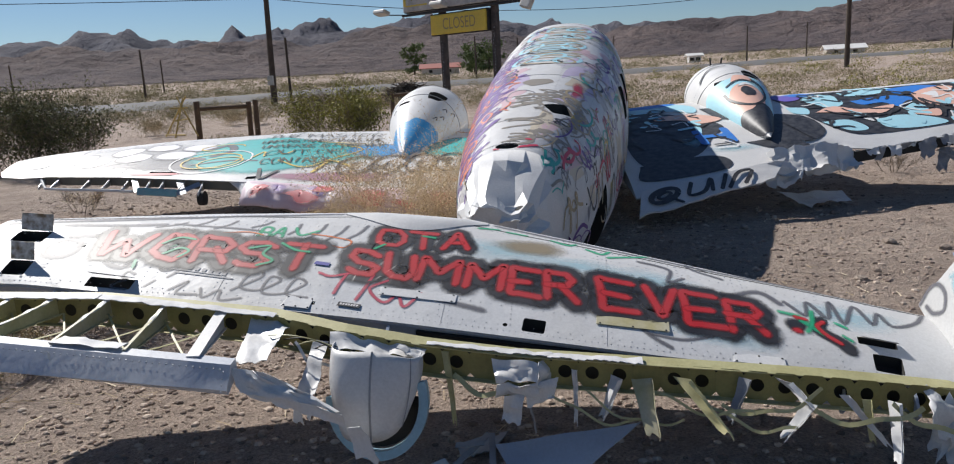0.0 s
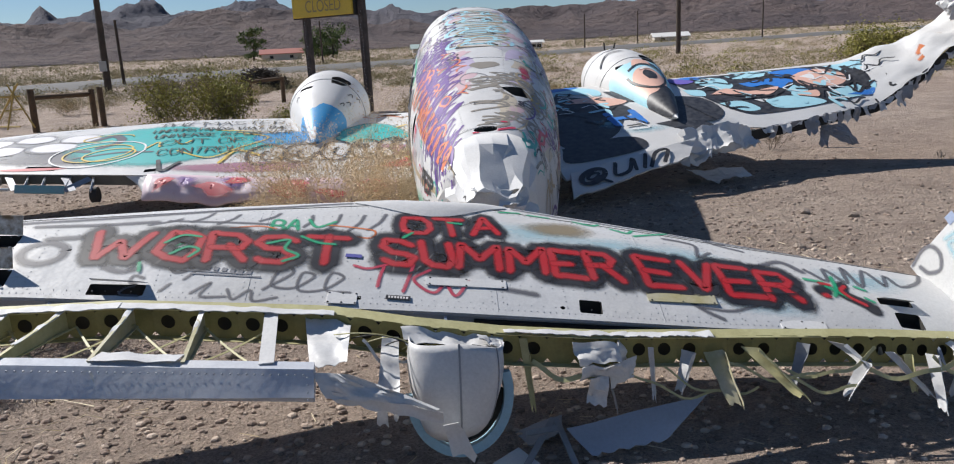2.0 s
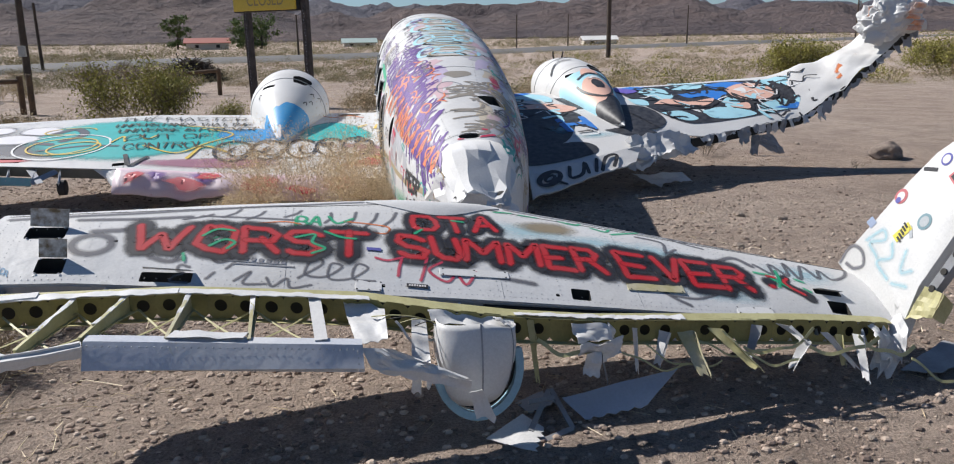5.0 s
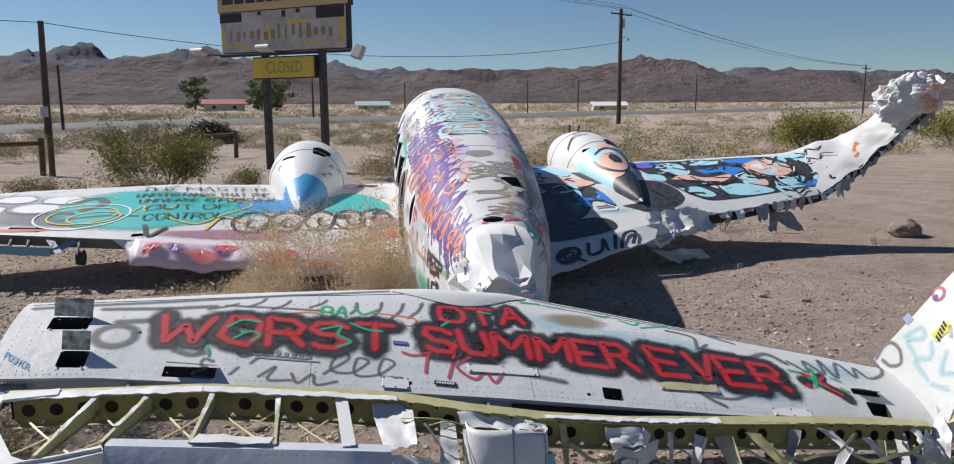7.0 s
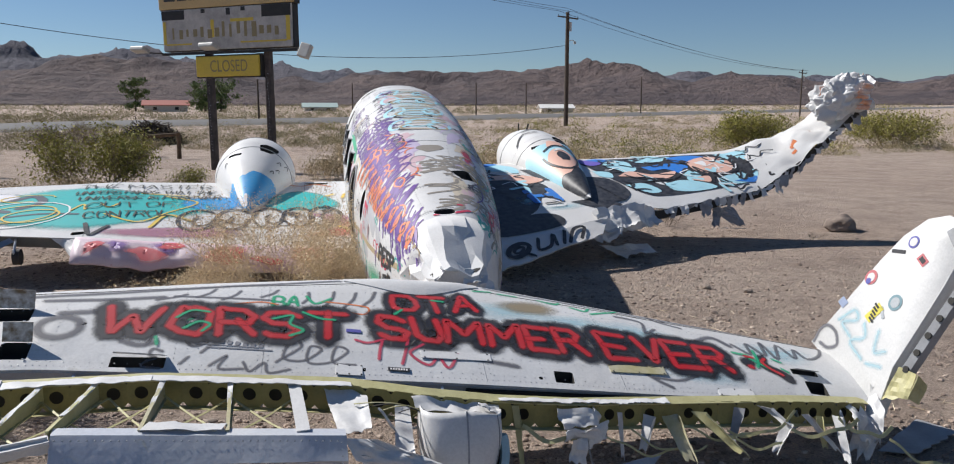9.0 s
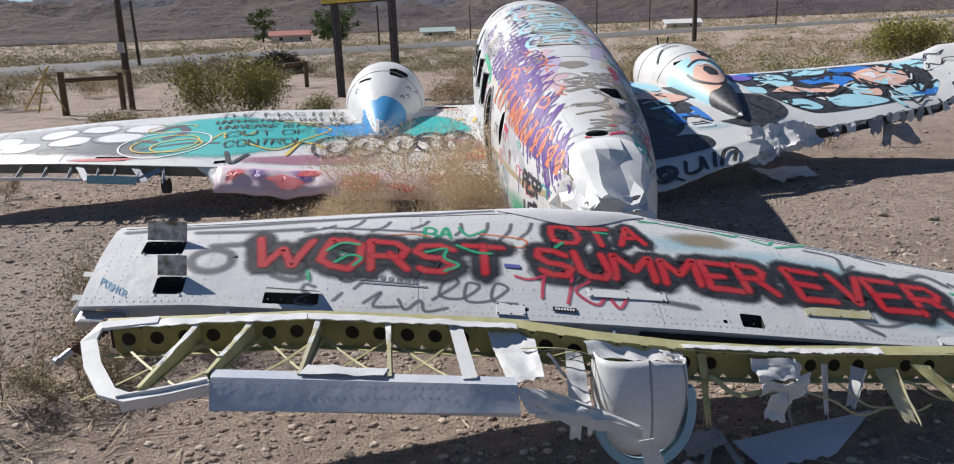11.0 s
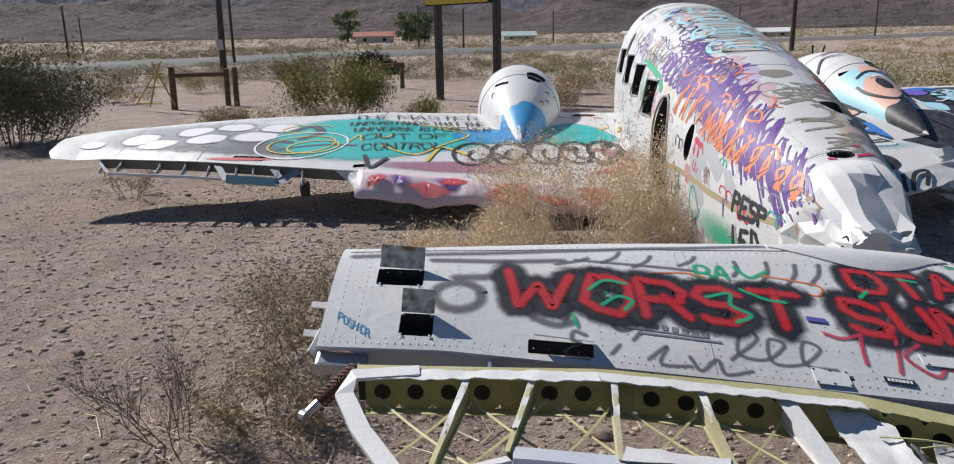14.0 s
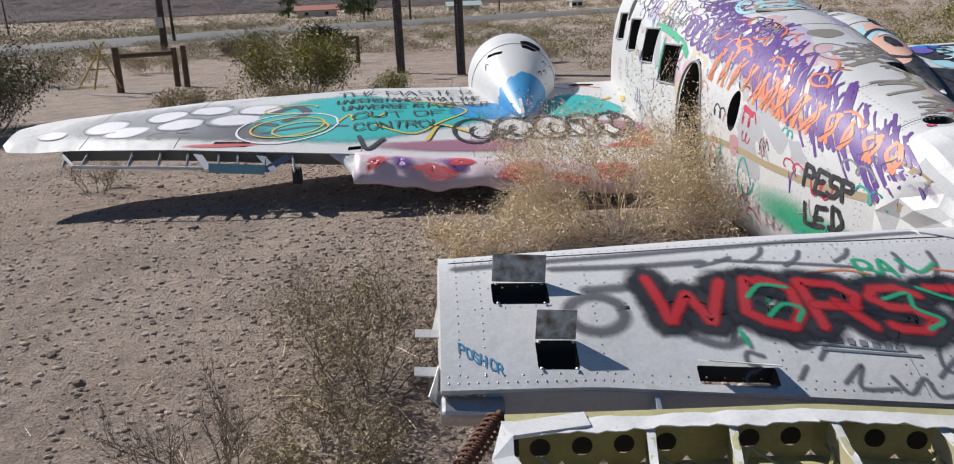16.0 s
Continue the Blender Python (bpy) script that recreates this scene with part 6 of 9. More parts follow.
DRYTWIG = leaf_material("dry_straw_twigs", (0.56, 0.43, 0.26), (0.72, 0.58, 0.39), (0.82, 0.71, 0.52))
GREYTWIG = leaf_material("grey_dead_twigs", (0.13, 0.1, 0.075), (0.2, 0.155, 0.11), (0.27, 0.21, 0.15))
GREENLEAF = leaf_material("creosote_leaves", (0.15, 0.15, 0.03), (0.27, 0.25, 0.055), (0.4, 0.36, 0.1))
OLIVELEAF = leaf_material("dull_shrub_leaves", (0.07, 0.075, 0.03), (0.12, 0.12, 0.045), (0.2, 0.18, 0.08))
SCRUBLEAF = leaf_material("desert_scrub_leaves", (0.15, 0.14, 0.06), (0.25, 0.22, 0.11), (0.34, 0.29, 0.17))
STRAWLEAF = leaf_material("dry_grass_scrub", (0.26, 0.2, 0.11), (0.35, 0.28, 0.16), (0.43, 0.35, 0.21))
TREELEAF = leaf_material("tree_leaves", (0.05, 0.09, 0.025), (0.09, 0.13, 0.035), (0.13, 0.17, 0.05))


class Soup:
    """Loose triangles gathered fast into one mesh."""

    def __init__(self):
        self.v, self.f = [], []

    def twig(self, a, b, r):
        x, y, _ = frame_of(b - a)
        k = len(self.v)
        for q, rad in ((a, r), (b, r * 0.55)):
            for i in range(3):
                w = i * math.tau / 3
                self.v.append(q + (x * math.cos(w) + y * math.sin(w)) * rad)
        for i in range(3):
            j = (i + 1) % 3
            self.f.append((k + i, k + j, k + 3 + j, k + 3 + i))

    def leaf(self, p, size, rng):
        a = Vector((rng.gauss(0, 1), rng.gauss(0, 1), rng.gauss(0, 1))).normalized()
        b = a.orthogonal().normalized()
        b.rotate(Euler((rng.random() * 6, rng.random() * 6, 0)))
        k = len(self.v)
        self.v += [p - a * size, p + b * size * 0.5, p + a * size, p - b * size * 0.5]
        self.f.append((k, k + 1, k + 2, k + 3))

    def done(self, name, mat):
        data = bpy.data.meshes.new(name)
        data.from_pydata(self.v, [], self.f)
        data.materials.append(mat)
        return data


def grow(soup, tips, rng, p, d, length, r, level, spread, up):
    """A branching stem; the ends of the last twigs go into tips."""
    n = 3
    for k in range(n):
        q = p + d * (length / n)
        soup.twig(p, q, r * (1 - 0.2 * k))
        p = q
        d = (d + Vector((rng.gauss(0, 0.16), rng.gauss(0, 0.16), rng.gauss(0, 0.1) + up * 0.08))).normalized()
        if level > 0:
            for _ in range(2 if k else 1):
                e = (d + Vector((rng.gauss(0, spread), rng.gauss(0, spread), rng.gauss(0, spread * 0.7)))).normalized()
                grow(soup, tips, rng, p, e, length * rng.uniform(0.5, 0.75), r * 0.55, level - 1, spread, up)
    tips.append(p)


def build_bush(name, x, y, w, h, stems, mat, leaf=None, leaves=0, size=0.01, seed=0, label="", category="bush", group="", level=3, r=0.006, spread=0.55, deep=None):
    rng = random.Random(seed)
    bu = thing(name, (x, y, 0), label, category, group)
    soup, tips = Soup(), []
    z = ground_z(x, y)
    for k in range(stems):
        a = rng.random() * math.tau
        o = math.sqrt(rng.random())
        p = Vector((x + math.cos(a) * o * w * 0.3, y + math.sin(a) * o * (deep or w) * 0.3, z - 0.02))
        d = Vector((math.cos(a) * o * 0.9, math.sin(a) * o * 0.9, 0.55 + 0.6 * rng.random())).normalized()
        grow(soup, tips, rng, p, d, h * rng.uniform(0.32, 0.5), r, level, spread, 1.0)
    data = soup.done("branchwork", mat)
    ob = new("branchwork", data)
    ob.parent = bu
    if leaf:
        soup = Soup()
        for _ in range(leaves):
            t = rng.choice(tips)
            soup.leaf(t + Vector((rng.gauss(0, 1), rng.gauss(0, 1), rng.gauss(0, 1))) * size * 3.5, size * rng.uniform(0.6, 1.3), rng)
        ob = new("foliage", soup.done("foliage", leaf))
        ob.parent = bu
    return bu


DRY = "bushy dry straw-coloured tumbleweed growing beside the wreck"
build_bush("dry_bush", -0.85, 7.25, 1.05, 1.26, 30, DRYTWIG, DRYTWIG, 32000, 0.009, 1, DRY, group="dry bushes", r=0.006)
build_bush("dry_bush", -0.3, 6.65, 0.6, 0.78, 18, DRYTWIG, DRYTWIG, 13000, 0.009, 2, DRY, group="dry bushes", r=0.005)
build_bush("dry_bush", -1.55, 6.8, 0.7, 0.5, 15, DRYTWIG, DRYTWIG, 8000, 0.009, 3, DRY, group="dry bushes", r=0.005)
build_bush("dry_bush", -2.3, 6.7, 0.7, 0.42, 13, DRYTWIG, DRYTWIG, 6000, 0.009, 4, DRY, group="dry bushes", r=0.005)
build_bush("dry_bush", -2.72, 4.85, 0.6, 0.7, 17, GREYTWIG, STRAWLEAF, 9000, 0.009, 5, "tangled grey-brown dry bush at the stabilizer end", group="dry bushes", r=0.005)
build_bush("dry_bush", -2.8, 4.2, 0.42, 0.36, 14, GREYTWIG, STRAWLEAF, 5000, 0.008, 6, "tangled grey-brown dry bush at the stabilizer end", group="dry bushes", r=0.004)
build_bush("dead_bush", -3.2, 4.1, 0.36, 0.58, 7, GREYTWIG, None, 0, 0, 7, "leafless grey dead twig bush on the dirt", group="dead bushes", r=0.005, spread=0.4)
build_bush("dead_bush", -5.9, 9.9, 0.6, 0.5, 8, GREYTWIG, DRYTWIG, 800, 0.012, 8, "brown dead weed under the wing", group="dead bushes", r=0.006)
build_bush("dead_bush", 5.0, 10.6, 0.5, 0.42, 7, GREYTWIG, None, 0, 0, 9, "brown dead weed under the wing", group="dead bushes", r=0.006)
build_bush("dead_bush", 6.4, 8.9, 0.2, 0.25, 4, GREYTWIG, None, 0, 0, 10, "small leafless dead twig on the dirt", group="dead bushes", r=0.004, level=2)
build_bush("creosote_bush", -5.1, 20.8, 2.3, 1.75, 18, GREYTWIG, GREENLEAF, 11000, 0.04, 11, "green-yellow creosote bush beside the sign", group="creosote bushes", r=0.02)
build_bush("creosote_bush", -10.6, 15.6, 2.7, 2.0, 22, GREYTWIG, OLIVELEAF, 22000, 0.032, 12, "olive green open desert shrub", group="creosote bushes", r=0.02)
build_bush("creosote_bush", -9.5, 37.0, 2.6, 1.6, 14, GREYTWIG, GREYTWIG, 3000, 0.04, 13, "leafless grey roadside shrub", group="creosote bushes", r=0.02)
build_bush("creosote_bush", 20.6, 29.5, 3.4, 2.0, 16, GREYTWIG, GREENLEAF, 12000, 0.05, 14, "large olive creosote bush on the plain", group="creosote bushes", r=0.025)
build_bush("creosote_bush", 28.5, 30.5, 3.2, 2.1, 16, GREYTWIG, GREENLEAF, 12000, 0.05, 15, "large olive creosote bush on the plain", group="creosote bushes", r=0.025)
build_bush("creosote_bush", -2.9, 19.2, 0.6, 0.7, 9, GREYTWIG, GREENLEAF, 2200, 0.025, 16, "small green creosote bush by the sign post", group="creosote bushes", r=0.012)
for k, (x, y, w, h) in enumerate(((-7.1, 18.3, 1.5, 0.5), (-5.0, 18.3, 1.2, 0.45), (0.6, 21.5, 1.0, 0.8), (-6.4, 33, 2.0, 1.0), (4.2, 22.8, 1.4, 0.8), (6.6, 23.5, 1.6, 0.9), (8.8, 22.0, 1.6, 0.9), (-13.5, 27, 2.0, 0.8), (-12, 31, 2.2, 0.9), (1.6, 27, 1.6, 0.9))):
    build_bush("dry_bush", x, y, w, h, 12, DRYTWIG, STRAWLEAF, 3500, 0.028, 40 + k, "pale dry desert brush clump", group="dry bushes", r=0.009)


def build_scrub(name, mat, count, seed, near, far, size, label, keep):
    rng = random.Random(seed)
    soup = Soup()
    made = 0
    while made < count:
        d = near * (far / near) ** rng.random()
        a = rng.uniform(-0.85, 0.95)
        x, y = d * math.sin(a), d * math.cos(a)
        if not keep(x, y):
            continue
        made += 1
        z = ground_z(x, y)
        w = size * rng.uniform(0.5, 1.4) * (1 + d / 250)
        h = w * rng.uniform(0.45, 0.8)
        k = int(max(34, 330 - 2.2 * d))
        for _ in range(k):
            b = rng.random() * math.tau
            o = math.sqrt(rng.random()) * w
            p = Vector((x + o * math.cos(b), y + o * math.sin(b), z + h * (1 - (o / w) ** 2) ** 0.5 * rng.uniform(0.1, 1.15)))
            soup.leaf(p, w * rng.uniform(0.045, 0.1) * (90 / k) ** 0.3, rng)
    ob = new(name, soup.done(name, mat))
    return tagged(ob, label, "scrub", kind="stuff")


def road_side(x, y):
    """Distance in y past the middle of the road at that x."""
    (ym,) = table(ROAD_LINE, x)
    return y - ym


def beyond_road(x, y):
    return road_side(x, y) > 10


def right_plain(x, y):
    return x > 3 and y > 22 + 0.12 * x and road_side(x, y) < -9


build_scrub("desert_scrub", SCRUBLEAF, 4200, 21, 60, 520, 0.72, "low olive desert scrub beyond the highway", beyond_road)
build_scrub("desert_scrub", STRAWLEAF, 1100, 22, 60, 420, 0.5, "pale dry grass clumps beyond the highway", beyond_road)
build_scrub("desert_scrub", SCRUBLEAF, 340, 23, 24, 150, 0.55, "olive and grey brush beyond the bare lot", right_plain)
build_scrub("desert_scrub", STRAWLEAF, 420, 25, 24, 150, 0.5, "pale dry brush beyond the bare lot", right_plain)
build_scrub("desert_scrub", GREENLEAF, 110, 24, 28, 150, 0.75, "scattered green creosote beyond the bare lot", right_plain)
build_scrub("desert_scrub", STRAWLEAF, 300, 26, 30, 85, 0.45, "sparse dry clumps on the near verge", lambda x, y: x < 4 and y > 33 and road_side(x, y) < -8)
build_scrub("desert_scrub", SCRUBLEAF, 420, 27, 34, 85, 0.5, "olive brush along the near verge", lambda x, y: x < 6 and y > 38 and road_side(x, y) < -8)


# ---- far houses, trees and pile ----
def build_house(x, y, w, d, h, turn, wall, roof, label):
    ho = thing("house", (x, y, 0), label, "house", "far houses")
    z = ground_z(x, y) - 0.2
    m = pose(x, y, z, 0, 0, turn)
    bm = bmesh.new()
    box(bm, m @ pose(0, 0, h / 2), w, d, h)
    part("wall", bm, wall, ho)
    bm = bmesh.new()
    e = 0.5
    for s in (-1, 1):
        plate(bm, [m @ Vector(p) for p in ((-w / 2 - e, s * (d / 2 + e), h), (w / 2 + e, s * (d / 2 + e), h), (w / 2 + e, 0, h + d * 0.22), (-w / 2 - e, 0, h + d * 0.22))], (0, s * 0.3, 1), 0.15)
    part("roof", bm, roof, ho)
    for k in range(max(2, int(w / 4))):
        bm = bmesh.new()
        box(bm, m @ pose(-w / 2 + (k + 0.5) * w / max(2, int(w / 4)), -d / 2 - 0.02, h * 0.55), 0.8, 0.1, h * 0.4)
        part("window", bm, DARK, ho)
    return ho


HOUSEWALL = surface("pale_house_wall", (0.6, 0.56, 0.5), (0.5, 0.46, 0.4), 0.3, 5, 0.8)
HOUSEROOF = surface("red_house_roof", (0.42, 0.16, 0.13), (0.35, 0.14, 0.11), 0.3, 5, 0.8)
TEALROOF = surface("pale_green_roof", (0.4, 0.5, 0.48), (0.34, 0.42, 0.4), 0.3, 5, 0.7)
WHITEROOF = surface("white_house_roof", (0.75, 0.74, 0.72), (0.65, 0.63, 0.6), 0.3, 5, 0.7)
build_house(-23, 185, 9, 5, 1.7, 5, HOUSEWALL, HOUSEROOF, "long pale desert house with a red roof")
build_house(12, 200, 8, 5, 1.2, 0, HOUSEWALL, TEALROOF, "low house with a pale green roof")
build_house(62, 162, 7, 4, 1.2, -10, HOUSEWALL, WHITEROOF, "small white house across the plain")
build_house(30, 150, 2.2, 2, 1.5, 0, WHITEROOF, WHITEROOF, "small white hut by the road")


def build_tree(x, y, w, h, seed, label):
    rng = random.Random(seed)
    tr = thing("tree", (x, y, 0), label, "tree", "far trees")
    z = ground_z(x, y)
    bm = bmesh.new()
    rod(bm, (x, y, z - 0.3), (x + 0.2, y, z + h * 0.45), 0.28, 0.16, 8)
    for k in range(6):
        a = k * 1.1
        rod(bm, (x + 0.15, y, z + h * (0.25 + 0.04 * k)), (x + math.cos(a) * w * 0.35, y + math.sin(a) * w * 0.35, z + h * (0.55 + 0.05 * k)), 0.1, 0.04, 6)
    part("trunk", bm, POLEWOOD, tr)
    soup = Soup()
    clumps = [Vector((rng.gauss(0, 0.3) * w, rng.gauss(0, 0.3) * w, h * rng.uniform(0.12, 0.98))) for _ in range(34)]
    for c in clumps:
        for _ in range(70):
            soup.leaf(Vector((x, y, z)) + c + Vector((rng.gauss(0, 1), rng.gauss(0, 1), rng.gauss(0, 0.7))) * w * 0.1, 0.28 * rng.uniform(0.6, 1.4), rng)
    ob = new("crown", soup.done("crown", TREELEAF))
    ob.parent = tr
    return tr


build_tree(-11, 180, 6, 7.2, 1, "dense dark green tree beside the far house")
build_tree(-14.5, 182, 4.5, 6.5, 2, "lighter green tree beside the far house")
build_tree(-31, 195, 4.5, 7.5, 3, "tall green tree behind the far house")

rng = random.Random(77)
pl = Soup()
for _ in range(1400):
    a, o = rng.random() * math.tau, math.sqrt(rng.random())
    p = Vector((-7.0 + 1.7 * o * math.cos(a), 43 + 1.0 * o * math.sin(a), ground_z(-7, 43) + 1.25 * (1 - o * o) * rng.random()))
    d = Vector((rng.gauss(0, 1), rng.gauss(0, 1), rng.gauss(0, 0.5))).normalized() * rng.uniform(0.2, 0.5)
    pl.twig(p - d, p + d, 0.025)
tagged(new("brush_pile", pl.done("brush_pile", POLEWOOD)), "dark heap of piled dead branches", "brush pile", kind="stuff")


# ---- stones ----
def stone_mesh(name, seed, mat, detail=3):
    bm = bmesh.new()
    bmesh.ops.create_icosphere(bm, subdivisions=detail, radius=1)
    for v in bm.verts:
        p = v.co.copy()
        v.co = p * (1 + 0.28 * noise.noise(p * 1.3 + Vector((seed * 7, 0, 0))) + 0.1 * noise.noise(p * 3.4 + Vector((0, seed * 5, 0))))
        v.co.z *= 0.72
    data = bpy.data.meshes.new(name)
    bm.to_mesh(data)
    bm.free()
    data.materials.append(mat)
    for p in data.polygons:
        p.use_smooth = detail > 2
    return data


boulder = new("boulder", stone_mesh("boulder", 1, STONE, 4))
boulder.matrix_world = pose(7.3, 9.45, 0.09, 0, 0, 20) @ Matrix.Diagonal((0.27, 0.2, 0.2, 1))
tagged(boulder, "rough grey-brown boulder lying on bare dirt", "boulder")
shapes = [stone_mesh("stone", k, STONE if k % 2 else PALESTONE, 2) for k in range(2, 8)]
rng = random.Random(90)
spots = [(-4.4, 8.09, 0.05), (-4.2, 5.2, 0.035), (-4.5, 5.58, 0.035), (-4.13, 4.86, 0.03), (-4.47, 7.05, 0.035), (3.25, 6.67, 0.06), (3.56, 6.4, 0.05), (2.98, 8.51, 0.07), (2.25, 7.4, 0.05), (3.3, 8.0, 0.05)]
for _ in range(120):
    spots.append((rng.uniform(-8, 9), rng.uniform(1.2, 17), rng.choice((0.012, 0.018, 0.025, 0.03, 0.045))))
for _ in range(70):
    spots.append((rng.uniform(-1.6, 2.2), rng.uniform(2.3, 3.4), rng.uniform(0.01, 0.028)))
for x, y, r in spots:
    ob = new("stone", rng.choice(shapes))
    ob.matrix_world = pose(x, y, ground_z(x, y) + r * 0.25, 0, 0, rng.uniform(0, 360)) @ Matrix.Diagonal((r, r * rng.uniform(0.6, 1), r * rng.uniform(0.6, 0.9), 1))
    tagged(ob, "small weathered brown desert stone" , "stone", "loose stones")
GRAVEL = leaf_material("mixed_desert_gravel", (0.15, 0.11, 0.09), (0.33, 0.25, 0.2), (0.55, 0.45, 0.37))
gr = Soup()
for _ in range(38000):
    x, y = rng.gauss(-1.2, 3.2), 1.0 + 10.5 * rng.random() ** 1.2
    p = Vector((x, y, ground_z(x, y) + 0.002))
    r = 0.004 + 0.021 * rng.random() ** 3
    k = len(gr.v)
    tw, sq = rng.random() * 6, rng.uniform(0.55, 1.0)
    for lvl, hh in ((1.0, -0.1), (0.95, 0.25), (0.5, 0.5)):
        gr.v += [p + Vector((r * lvl * math.cos(tw + q * 1.257) * rng.uniform(0.8, 1.15), r * sq * lvl * math.sin(tw + q * 1.257), r * hh)) for q in range(5)]
    for q in range(5):
        q2 = (q + 1) % 5
        gr.f += [(k + q, k + q2, k + 5 + q2, k + 5 + q), (k + 5 + q, k + 5 + q2, k + 10 + q2, k + 10 + q)]
    gr.f.append(tuple(k + 10 + q for q in range(5)))
tagged(new("gravel", gr.done("gravel", GRAVEL)), "scattered fine desert gravel", "gravel", kind="stuff")
st = Soup()
for _ in range(620):
    x, y = rng.uniform(-6, 3), rng.uniform(1.5, 8)
    a = rng.random() * math.tau
    l = rng.uniform(0.02, 0.12)
    p = Vector((x, y, ground_z(x, y) + 0.006))
    st.twig(p, p + Vector((math.cos(a) * l, math.sin(a) * l, 0.006)), 0.0022)
for _ in range(150):
    x, y = rng.gauss(-2.9, 0.5), rng.gauss(4.0, 0.7)
    a, l = rng.random() * math.tau, rng.uniform(0.06, 0.28)
    p = Vector((x, y, ground_z(x, y) + 0.008))
    q = p + Vector((math.cos(a) * l, math.sin(a) * l, rng.uniform(0, 0.03)))
    st.twig(p, q, 0.003)
    st.twig(q, q + Vector((math.cos(a + 0.5) * l * 0.5, math.sin(a + 0.5) * l * 0.5, -0.01)), 0.002)
tagged(new("dry_twigs", st.done("dry_twigs", DRYTWIG)), "broken dry twigs lying on the dirt", "twigs", kind="stuff")


# ---- graffiti: paint laid on the skins as thin film ----
def spray(name, colour, soft=0.5, cover=1.0, grain=60.0):
    """Spray paint that thins out towards its edge; the film's map holds the distance from the middle of the stroke."""
    m = Nodes(name)
    d = m.node("ShaderNodeSeparateXYZ", Vector=m.coord.outputs["UV"]).outputs["X"]
    speck = m.math("MULTIPLY", m.math("SUBTRACT", m.noise(grain, 4, 0.7), 0.5), 0.5 * soft + 0.12)
    edge = m.math("ADD", d, speck)
    ramp = m.ramp(edge, (max(0.0, 0.97 - soft), cover), (0.97, 0.0))
    tone = m.mix(m.ramp(m.noise(7, 4), (0.35, 0.0), (0.7, 0.45)), colour, tuple(min(1, 0.7 * c + 0.06) for c in colour))
    m.set(Base_Color=tone, Roughness=0.5)
    mix = m.node("ShaderNodeMixShader", Fac=ramp)
    clear = m.node("ShaderNodeBsdfTransparent")
    m.tree.links.new(clear.outputs["BSDF"], mix.inputs[1])
    m.tree.links.new(m.bsdf.outputs["BSDF"], mix.inputs[2])
    m.tree.links.new(mix.outputs["Shader"], m.out.inputs["Surface"])
    return m.mat


def marker(name, colour):
    m = Nodes(name)
    tone = m.mix(m.ramp(m.noise(16, 5), (0.35, 0.0), (0.7, 0.6)), colour, tuple(min(1, 0.75 * c + 0.09) for c in colour))
    return m.set(Base_Color=tone, Roughness=0.5)


